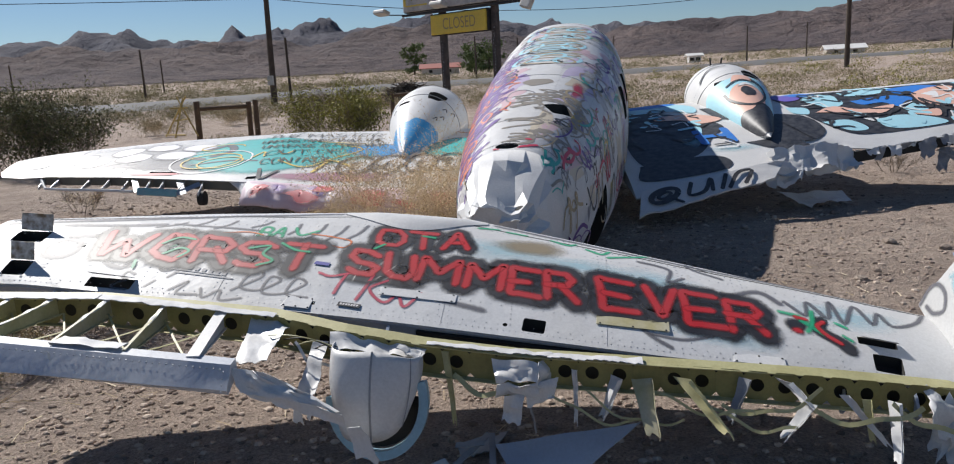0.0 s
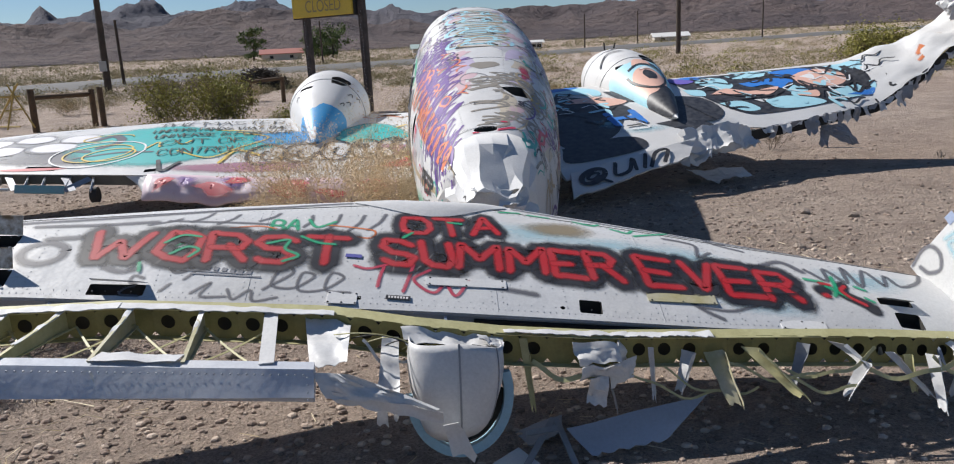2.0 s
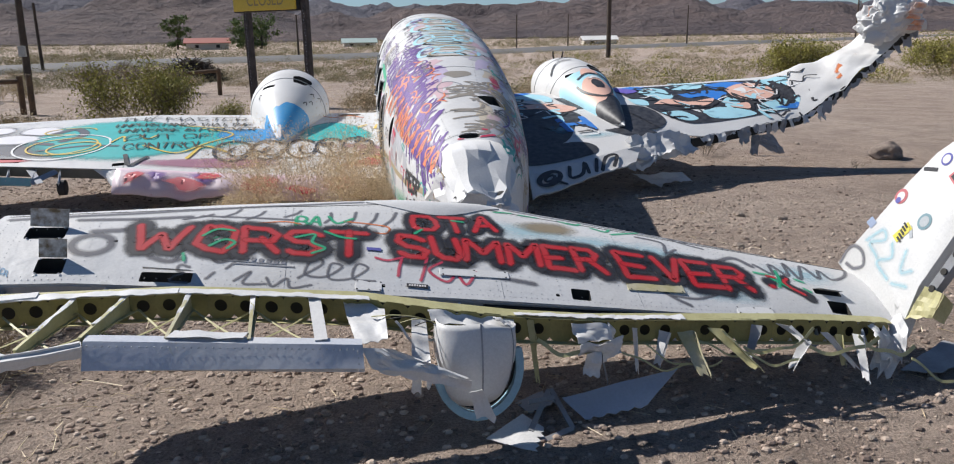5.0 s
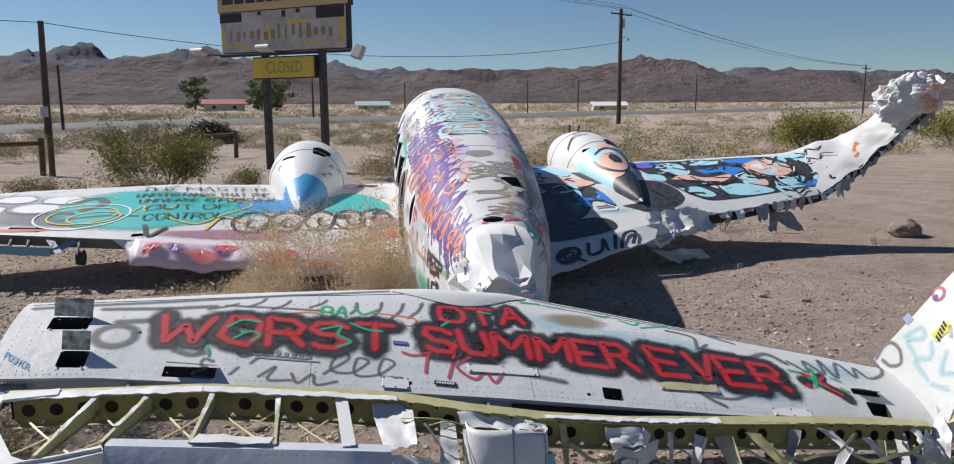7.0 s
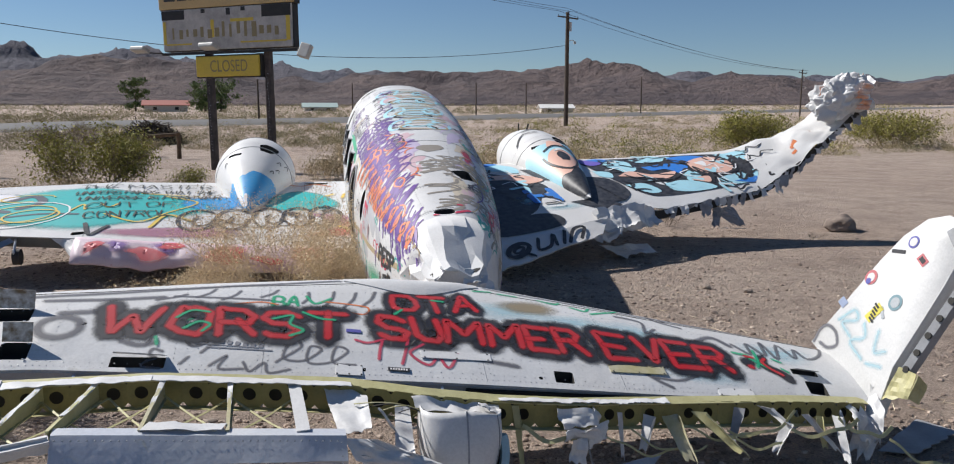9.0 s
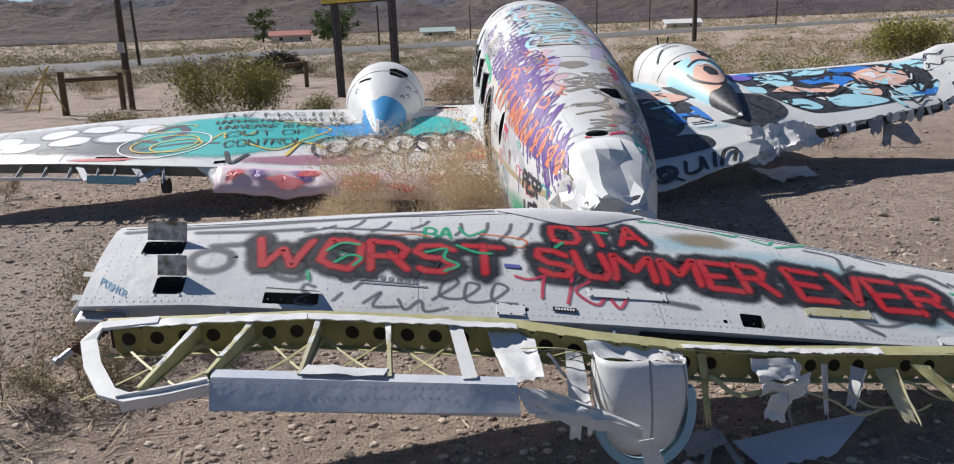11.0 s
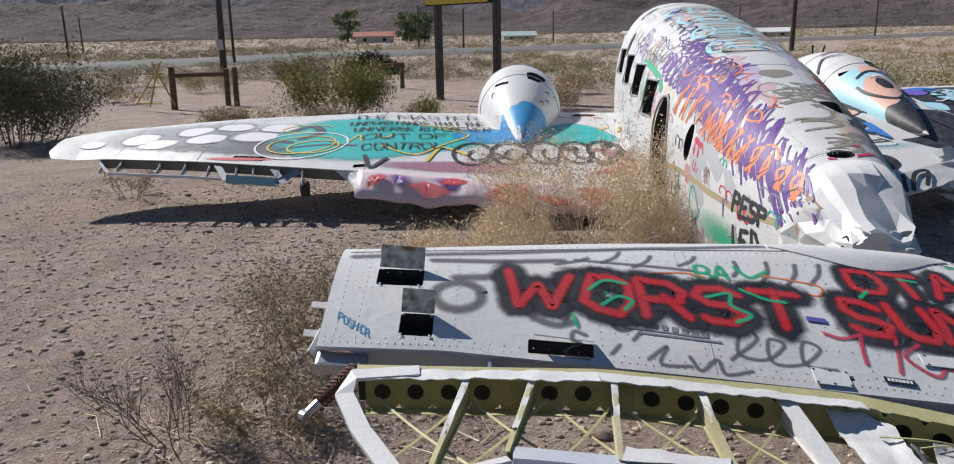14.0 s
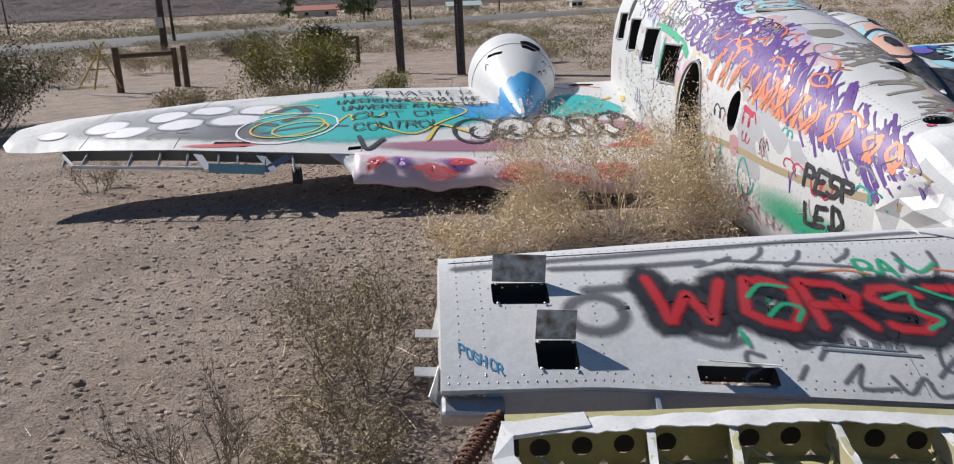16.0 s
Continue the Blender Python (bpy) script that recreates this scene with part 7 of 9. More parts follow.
class Film:
    """Strokes and patches of one paint on one skin. skin(u, v, h) gives places on it."""

    def __init__(self, skin, lift=0.002, gap=None):
        self.skin, self.lift, self.gap = skin, lift, gap
        self.v, self.f, self.d = [], [], []

    def smooth(self, pts, n):
        pts = [Vector((*p, 0)) for p in pts]
        if len(pts) == 2:
            return [pts[0].lerp(pts[1], k / n) for k in range(n + 1)]
        out = []
        ext = [pts[0] * 2 - pts[1], *pts, pts[-1] * 2 - pts[-2]]
        for a, b, c, d in zip(ext, ext[1:], ext[2:], ext[3:]):
            for k in range(n):
                t = k / n
                out.append(0.5 * (2 * b + (c - a) * t + (2 * a - 5 * b + 4 * c - d) * t * t + (3 * b - a - 3 * c + d) * t**3))
        out.append(pts[-1])
        return out

    def stroke(self, pts, half, n=6, cap=True):
        """A stroke along points of the skin's own map, half wide in metres."""
        line = self.smooth(pts, n)
        e = 1e-3
        places, normals = [], []
        for p in line:
            o = self.skin(p.x, p.y, self.lift)
            nn = (self.skin(p.x + e, p.y, self.lift) - o).cross(self.skin(p.x, p.y + e, self.lift) - o).normalized()
            if (self.skin(p.x, p.y, self.lift + 0.01) - o).dot(nn) < 0:
                nn = -nn
            places.append(o)
            normals.append(nn)
        rows = []
        last = len(places) - 1
        dirs = [(places[min(i + 1, last)] - places[max(i - 1, 0)]).normalized() for i in range(last + 1)]
        seq = [(places[i], dirs[i], normals[i], 0.0, 1.0) for i in range(last + 1)]
        if cap:
            seq = [(places[0] - dirs[0] * half, dirs[0], normals[0], 1.0, 0.35), (places[0] - dirs[0] * half * 0.6, dirs[0], normals[0], 0.6, 0.8)] + seq + [(places[-1] + dirs[-1] * half * 0.6, dirs[-1], normals[-1], 0.6, 0.8), (places[-1] + dirs[-1] * half, dirs[-1], normals[-1], 1.0, 0.35)]
        for p, d, nn, mid, w in seq:
            s = d.cross(nn).normalized() * half * w
            k = len(self.v)
            self.v += [p - s, p, p + s]
            self.d += [1.0, mid, 1.0]
            rows.append(k)
        for a, b in zip(rows, rows[1:]):
            self.f += [(a, a + 1, b + 1, b), (a + 1, a + 2, b + 2, b + 1)]
        return self

    def patch(self, outline, n=5, rings=6):
        """A filled patch inside a closed outline that can be seen whole from its middle."""
        ring = self.smooth([*outline, outline[0]], n)[:-1]
        c = sum(ring, Vector()) / len(ring)
        start = len(self.v)
        self.v.append(self.skin(c.x, c.y, self.lift))
        self.d.append(0.0)
        m = len(ring)
        for j in range(1, rings + 1):
            t = j / rings
            for p in ring:
                q = c.lerp(p, t)
                self.v.append(self.skin(q.x, q.y, self.lift))
                self.d.append(t)
        for i in range(m):
            self.f.append((start, start + 1 + (i + 1) % m, start + 1 + i))
        for j in range(rings - 1):
            a, b = start + 1 + j * m, start + 1 + (j + 1) * m
            for i in range(m):
                k = (i + 1) % m
                self.f.append((a + i, a + k, b + k, b + i))
        return self

    def oval(self, u, v, ru, rv, turn=0.0, wob=0.12, n=10, seed=1):
        rng = random.Random(seed)
        pts = []
        for k in range(n):
            a = k * math.tau / n
            r = 1 + rng.uniform(-wob, wob)
            x, y = ru * r * math.cos(a), rv * r * math.sin(a)
            pts.append((u + x * math.cos(turn) - y * math.sin(turn), v + x * math.sin(turn) + y * math.cos(turn)))
        return self.patch(pts, 3)

    def loop(self, u, v, ru, rv, half, turn=0.0, start=0.0, sweep=1.0):
        pts = []
        for k in range(13):
            a = start + sweep * k * math.tau / 12
            x, y = ru * math.cos(a), rv * math.sin(a)
            pts.append((u + x * math.cos(turn) - y * math.sin(turn), v + x * math.sin(turn) + y * math.cos(turn)))
        return self.stroke(pts, half, 3, False)

    def done(self, name, mat, parent, label="", stuff=False):
        data = bpy.data.meshes.new(name)
        faces = self.f
        if self.gap:
            faces = [f for f in faces if not any(self.gap(self.v[k]) for k in f)]
        data.from_pydata(self.v, [], faces)
        layer = data.uv_layers.new(name="film")
        for k, l in enumerate(data.loops):
            layer.data[k].uv = (self.d[l.vertex_index], 0.5)
        data.materials.append(mat)
        for p in data.polygons:
            p.use_smooth = True
        ob = new(name, data)
        ob.parent = parent
        tagged(ob, label)
        return tagged(ob, kind="stuff") if stuff else ob


GLYPHS = {"A": "00 48 80;23 63", "B": "00 08 58 76 54 04;54 82 60 00", "C": "86 68 28 06 02 20 60 82", "D": "00 08 48 85 83 40 00", "E": "88 08 00 80;04 64", "F": "88 08 00;04 64", "G": "86 68 28 06 02 20 60 82 84 54", "H": "00 08;80 88;04 84",
          "I": "40 48", "K": "00 08;88 04 80", "L": "08 00 80", "M": "00 08 43 88 80", "N": "00 08 80 88", "O": "48 18 05 02 20 60 82 86 68 48", "P": "00 08 68 86 64 04", "Q": "48 18 05 02 20 60 82 86 68 48;53 80", "R": "00 08 68 86 64 04;44 80",
          "S": "87 58 18 06 24 64 82 60 20 01", "T": "08 88;48 40", "U": "08 02 20 60 82 88", "V": "08 40 88", "W": "08 20 45 60 88", "X": "08 80;00 88", "Y": "08 44 88;44 40", ".": "40 41", "1": "16 48 40", "9": "86 56 28 06 24 64 86 80"}


def script(text, a, b, tall, tall2=None, widths=None, slant=0.0, gap=0.22, curl=False):
    """Strokes of a hand-drawn word from a to b on a skin's map; tall is the letters' height, which may change to tall2."""
    widths = widths or [0.45 if c in "I.1" else (0.35 if c == " " else 1.3 if c in "MW" else 1.0) for c in text]
    total = sum(widths)
    tall2 = tall if tall2 is None else tall2
    at, out = 0.0, []
    hand = random.Random(text)
    for c, w in zip(text, widths):
        f0, f1 = at / total, (at + w * (1 - gap)) / total
        at += w
        lean, rise = hand.uniform(-0.12, 0.12), hand.uniform(-0.06, 0.06)
        for line in GLYPHS.get(c, "").split(";"):
            pts = []
            for token in line.split():
                x, y = int(token[0]) / 8, int(token[1]) / 8
                f = lerp(f0, f1, x)
                h = lerp(tall, tall2, f)
                pts.append((lerp(a[0], b[0], f) + (slant + lean) * h * (y - 0.4) + hand.gauss(0, 0.025) * h, lerp(a[1], b[1], f) + h * (y + rise + hand.gauss(0, 0.03))))
            if len(pts) > 1:
                out.append(pts)
    return out


def word(skin, parent, text, a, b, tall, mat, half, tall2=None, lift=0.003, label="", widths=None, slant=0.0, n=5):
    film = Film(skin, lift)
    for pts in script(text, a, b, tall, tall2, widths, slant):
        film.stroke(densify(pts), half, n)
    return film.done("lettering", mat, parent, label)


def densify(pts):
    """Keeps the corners of a drawn letter fairly tight."""
    out = [pts[0]]
    for p, q in zip(pts, pts[1:]):
        out += [(lerp(p[0], q[0], 0.3), lerp(p[1], q[1], 0.3)), (lerp(p[0], q[0], 0.7), lerp(p[1], q[1], 0.7))]
        out.append(q)
    return out


RED, BLACKSOFT = spray("red_spray", (0.5, 0.022, 0.03), 0.6, 0.95), spray("black_spray_halo", (0.02, 0.02, 0.026), 0.4)
GREYSOFT, GREENSOFT = spray("grey_spray", (0.13, 0.13, 0.15), 0.75, 0.8), spray("green_spray", (0.02, 0.4, 0.2), 0.7, 0.85)
PINKRED, ORANGESOFT = spray("thin_red_spray", (0.55, 0.04, 0.09), 0.55, 0.85), spray("orange_spray", (0.75, 0.2, 0.05), 0.6, 0.85)
BROWNSOFT, BLUESOFT, TEALSOFT = spray("brown_spray", (0.3, 0.24, 0.15), 0.6, 0.85), spray("pale_blue_spray", (0.35, 0.62, 0.72), 0.9, 0.5), spray("teal_spray", (0.03, 0.45, 0.44), 0.18, 0.97, 9.0)
PURPLESOFT, WHITESOFT, MAROONSOFT = spray("purple_spray", (0.12, 0.04, 0.26), 0.6, 0.92), spray("white_spray", (0.75, 0.74, 0.78), 0.2), spray("maroon_spray", (0.38, 0.16, 0.24), 0.4, 0.85, 9.0)
YELLOWSOFT, DARKSOFT, REDFILL = spray("yellow_spray", (0.75, 0.52, 0.08), 0.6, 0.85), spray("dark_grey_spray", (0.1, 0.1, 0.13), 0.4, 0.85, 9.0), spray("red_patch_spray", (0.6, 0.06, 0.08), 0.3, 0.9, 9.0)
INK, PURPLE, ORANGE, GREYINK, REDINK = marker("black_marker", (0.02, 0.02, 0.024)), marker("purple_paint", (0.12, 0.045, 0.25)), marker("orange_paint", (0.72, 0.2, 0.07)), marker("grey_ink", (0.22, 0.22, 0.24)), marker("red_paint", (0.55, 0.03, 0.08))
SKYBLUE, TAN, TEALINK, YELLOWINK, LIGHTBLUE = marker("bright_blue_paint", (0.02, 0.19, 0.62)), marker("tan_paint", (0.42, 0.33, 0.2)), marker("teal_paint", (0.03, 0.38, 0.33)), marker("yellow_paint", (0.7, 0.5, 0.08)), marker("light_blue_paint", (0.38, 0.68, 0.78))
PINK, BLACKPAINT, VIOLET, WHITEINK, BLUECONE = marker("salmon_pink_paint", (0.78, 0.47, 0.37)), marker("black_paint", (0.018, 0.02, 0.028)), marker("violet_paint", (0.14, 0.1, 0.45)), marker("white_paint", (0.78, 0.78, 0.78)), spray("blue_cone_spray", (0.03, 0.3, 0.62), 0.25)


def paint_stabilizer():
    S = tail
    # pale background hazes first
    f = Film(S, 0.0012)
    for u, v, a, b in ((2.55, 0.42, 0.3, 0.12), (3.25, 0.25, 0.3, 0.1), (3.5, -0.08, 0.25, 0.07), (2.9, 0.33, 0.3, 0.08), (4.05, 0.1, 0.25, 0.1)):
        f.oval(u, v, a, b, -0.15, 0.2, 10, int(u * 10))
    f.done("haze", BLUESOFT, STAB, "thin pale blue spray haze", True)
    f = Film(S, 0.0014)
    f.oval(2.7, 0.47, 0.2, 0.095, -0.12, 0.15, 12, 4)
    f.done("patch", BROWNSOFT, STAB, "brown spray patch")
    # grey scribbles below the words
    f = Film(S, 0.0016)
    f.loop(0.455, 0.228, 0.085, 0.072, 0.03, 0.2)
    f.stroke([(0.44, 0.33), (0.55, 0.345), (0.66, 0.36)], 0.03)
    for a, b in (((0.82, 0.46), (0.95, 0.52)), ((1.0, 0.49), (1.08, 0.58)), ((1.12, 0.47), (1.2, 0.56)), ((1.3, 0.5), (1.38, 0.58)), ((1.5, 0.45), (1.53, 0.56)), ((1.6, 0.42), (1.66, 0.57)), ((1.7, 0.42), (1.77, 0.56)), ((1.79, 0.43), (1.87, 0.57)), ((0.9, 0.5), (1.35, 0.47))):
        f.stroke([a, ((a[0] + b[0]) / 2 + 0.015, (a[1] + b[1]) / 2), b], 0.014)
    f.stroke([(0.9, 0.07), (0.86, 0.085), (0.85, 0.05), (0.88, 0.03), (0.84, 0.01), (0.83, -0.02), (0.9, -0.03)], 0.012)
    for u, v in ((0.98, -0.005), (1.06, 0.06)):
        f.stroke([(u, v), (u + 0.03, v + 0.04)], 0.012)
    f.stroke([(1.1, -0.02), (1.17, 0.04), (1.14, -0.035), (1.24, -0.04)], 0.011)
    f.stroke([(1.24, 0.0), (1.27, -0.055), (1.33, -0.005), (1.35, -0.065), (1.44, -0.045)], 0.011)
    f.stroke([(0.83, 0.12), (0.87, 0.2), (0.95, 0.2), (1.02, 0.1), (1.12, 0.16)], 0.012)
    f.stroke([(1.38, 0.0), (1.49, 0.1), (1.45, 0.14), (1.41, 0.03), (1.5, 0.01), (1.58, 0.08), (1.53, 0.1), (1.52, 0.0), (1.62, 0.0), (1.7, 0.07), (1.65, 0.1), (1.63, 0.0), (1.73, -0.02)], 0.011)
    f.stroke([(3.19, 0.42), (3.27, 0.4), (3.33, 0.36), (3.31, 0.26), (3.38, 0.3)], 0.016)
    f.stroke([(3.5, 0.4), (3.42, 0.47), (3.44, 0.4), (3.56, 0.33)], 0.015)
    f.stroke([(3.8, 0.18), (3.87, 0.09), (3.9, 0.19), (3.96, 0.08), (4.0, 0.21), (4.02, 0.05), (4.1, 0.19), (4.14, 0.06), (4.19, 0.15), (4.22, 0.06), (4.33, 0.1), (4.4, 0.19)], 0.016)
    f.stroke([(3.12, -0.02), (3.2, -0.11), (3.28, -0.17)], 0.016)
    f.stroke([(3.2, -0.1), (3.33, -0.12), (3.45, -0.09)], 0.013)
    f.done("scribble", GREYSOFT, STAB, "loose grey sprayed scribbles", True)
    f = Film(S, 0.0018)
    for pts in (script("BA", (1.36, 0.415), (1.5, 0.42), 0.1) + [[(1.52, 0.52), (1.56, 0.45), (1.64, 0.5)], [(1.6, 0.41), (1.68, 0.38)], [(2.42, 0.63), (2.52, 0.64)], [(2.56, 0.62), (2.66, 0.6)], [(2.78, 0.57), (2.86, 0.53), (2.9, 0.55)], [(2.95, 0.5), (3.02, 0.46), (3.06, 0.5)], [(3.05, 0.43), (3.18, 0.47), (3.24, 0.51)], [(0.9, 0.24), (1.0, 0.3), (1.1, 0.4)]]):
        f.stroke(pts, 0.014)
    f.done("scribble", GREENSOFT, STAB, "green sprayed scribbles", True)
    f = Film(S, 0.0018)
    f.stroke([(1.18, 0.43), (1.3, 0.45), (1.38, 0.43)], 0.008).stroke([(1.6, 0.47), (1.72, 0.45), (1.82, 0.42), (1.8, 0.36), (1.7, 0.38)], 0.008)
    f.done("scribble", ORANGESOFT, STAB, "", True)
    # the big words: black halo, then red
    words = (("WORST", (0.62, 0.2), (1.74, 0.15), 0.195, 0.19, [1.5, 1.0, 1.05, 1.0, 1.1], 0.05), ("OTA", (1.95, 0.395), (2.42, 0.395), 0.135, 0.15, None, 0.0), ("SUMMER", (1.86, 0.165), (2.93, 0.06), 0.165, 0.19, [1, 0.9, 1.25, 1.1, 0.9, 0.95], 0.0), ("EVER", (3.01, 0.03), (3.72, -0.065), 0.2, 0.185, None, 0.02))
    for text, a, b, t, t2, w, slant in words:
        word(S, STAB, text, a, b, t, BLACKSOFT, 0.084 if text != "OTA" else 0.066, t2, 0.0026, "black sprayed halo", w, slant)
        word(S, STAB, text, a, b, t, RED, 0.027 if text != "OTA" else 0.023, t2, 0.0042, "red sprayed lettering " + text, w, slant)
    f = Film(S, 0.0052)
    for p in ([(0.93, 0.3), (0.99, 0.36), (1.07, 0.35)], [(0.97, 0.22), (1.03, 0.27), (1.08, 0.25), (1.05, 0.2)], [(0.86, 0.16), (0.87, 0.11)], [(1.36, 0.3), (1.45, 0.33), (1.44, 0.26), (1.5, 0.21), (1.44, 0.17)], [(1.5, 0.36), (1.58, 0.31), (1.65, 0.3)], [(1.99, 0.4), (1.95, 0.36)], [(2.16, 0.5), (2.22, 0.49)]):
        f.stroke(p, 0.013)
    f.done("scribble", GREENSOFT, STAB, "thin green sprayed lines over the letters", True)
    f = Film(S, 0.0015)
    for p in ([(0.35, 0.44), (0.6, 0.46), (0.85, 0.49)], [(0.72, 0.14), (0.8, 0.11), (0.86, 0.13)], [(0.05, 0.44), (0.9, 0.58), (1.7, 0.72)], [(2.5, 0.7), (3.3, 0.48), (4.2, 0.27)], [(3.55, 0.18), (3.7, 0.24), (3.78, 0.16)], [(2.3, 0.02), (2.5, -0.03)]):
        f.stroke(p, 0.024)
    f.done("scribble", GREYSOFT, STAB, "soft grey overspray", True)
    f = Film(S, 0.0027)
    f.oval(3.81, 0.02, 0.05, 0.055, 0, 0.1, 10, 2).stroke([(3.92, 0.06), (3.9, 0.0), (3.97, -0.07), (4.0, -0.11)], 0.04)
    f.done("face_halo", BLACKSOFT, STAB)
    f = Film(S, 0.0036)
    f.stroke([(3.76, 0.1), (3.84, 0.08)], 0.016).stroke([(3.84, 0.05), (3.92, -0.03)], 0.02).stroke([(3.98, 0.05), (4.02, 0.02)], 0.012).stroke([(3.9, 0.12), (3.88, 0.03), (3.85, -0.02)], 0.017).stroke([(3.99, -0.03), (4.02, -0.06)], 0.012)
    f.done("scribble", GREENSOFT, STAB, "green sprayed scribbles", True)
    f = Film(S, 0.0044)
    f.oval(3.81, -0.02, 0.03, 0.026, 0, 0.1, 8, 3).stroke([(3.93, 0.05), (3.9, 0.02), (3.92, -0.03), (3.97, -0.08)], 0.016).stroke([(3.82, 0.07), (3.86, 0.06)], 0.016)
    f.done("face", RED, STAB, "red sprayed frowning face")
    for p in ([(1.74, 0.15), (1.8, 0.13), (1.9, 0.165)], [(1.865, 0.14), (1.85, 0.08), (1.84, 0.015)], [(1.99, 0.15), (1.97, 0.07), (1.945, -0.015)], [(2.06, 0.12), (1.99, 0.06), (2.07, -0.02), (2.13, 0.06)], [(2.12, 0.06), (2.16, -0.04), (2.22, 0.05)]):
        Film(S, 0.0034).stroke(p, 0.011).done("lettering", PINKRED, STAB, "thin red sprayed letters")
    word(S, STAB, "POSH CR", (0.05, 0.075), (0.17, 0.0), 0.035, marker("blue_marker", (0.05, 0.25, 0.45)), 0.0022, None, 0.002, "small blue handwritten words", n=3)
    # stickers
    for u, v, w, h, col in ((1.925, -0.052, 0.1, 0.026, STICK_BLACK), (1.735, 0.216, 0.07, 0.024, STICK_BLUE)):
        bm = bmesh.new()
        box(bm, tail_frame(u, v, 0.004, -6), w, h, 0.002)
        part("sticker", bm, col, STAB, "small printed sticker")
    m = tail_frame(1.925, -0.052, 0.0055, -6)
    bars = Film(S, 0.0022)
    for k in range(9):
        u = 1.03 + 0.034 * k
        bars.stroke([(u, 0.15 - 0.006 * k), (u + 0.02, 0.146 - 0.006 * k)], 0.012, 2, False)
    bars.stroke([(1.08, 0.095), (1.36, 0.07)], 0.004).stroke([(1.03, 0.118), (1.3, 0.09)], 0.003)
    bars.done("printed_bars", GREYINK, STAB, "faded printed sticker marks", True)
    for k in range(7):
        bm = bmesh.new()
        box(bm, m @ pose(-0.036 + 0.012 * k, 0, 0), 0.008, 0.013, 0.0012)
        part("sticker_bar", bm, STICK_WHITE, STAB)
    # fin scribbles
    f = Film(fin, 0.0145)
    f.stroke([(0.26, 0.0), (0.27, 0.08), (0.24, 0.13), (0.17, 0.13), (0.12, 0.08), (0.16, 0.03), (0.22, 0.02)], 0.016)
    f.done("scribble", GREYSOFT, FIN, "grey sprayed loop")
    f = Film(fin, 0.0142)
    for p in ([(0.2, 0.2), (0.15, 0.3), (0.1, 0.27), (0.17, 0.2), (0.08, 0.17)], [(0.05, 0.28), (0.0, 0.22), (0.06, 0.15), (-0.06, 0.12)], [(-0.05, 0.3), (-0.1, 0.2), (-0.15, 0.24)], [(-0.1, 0.12), (-0.18, 0.16)]):
        f.stroke(p, 0.022)
    f.done("scribble", BLUESOFT, FIN, "pale blue sprayed marks", True)


def hull_open(p):
    """Whether a place lies in one of the fuselage's openings, where no paint can be."""
    if p.x < table(BODY, p.y)[0]:
        if ((p.y - 7.42) / 0.29) ** 2 + ((p.z - 0.6) / 0.69) ** 2 < 1 or ((p.y - 6.58) / 0.09) ** 2 + ((p.z - hull(6.58, -1.3).z) / 0.14) ** 2 < 1:
            return True
    if any(y0 < p.y < y1 and z0 < p.z < z1 for y0, y1, z0, z1 in WINDOWS):
        return True
    return any((p - hull(y, a)).length < r for y, a, r in ((5.085, -0.04, 0.07), (5.92, 0.36, 0.11)))


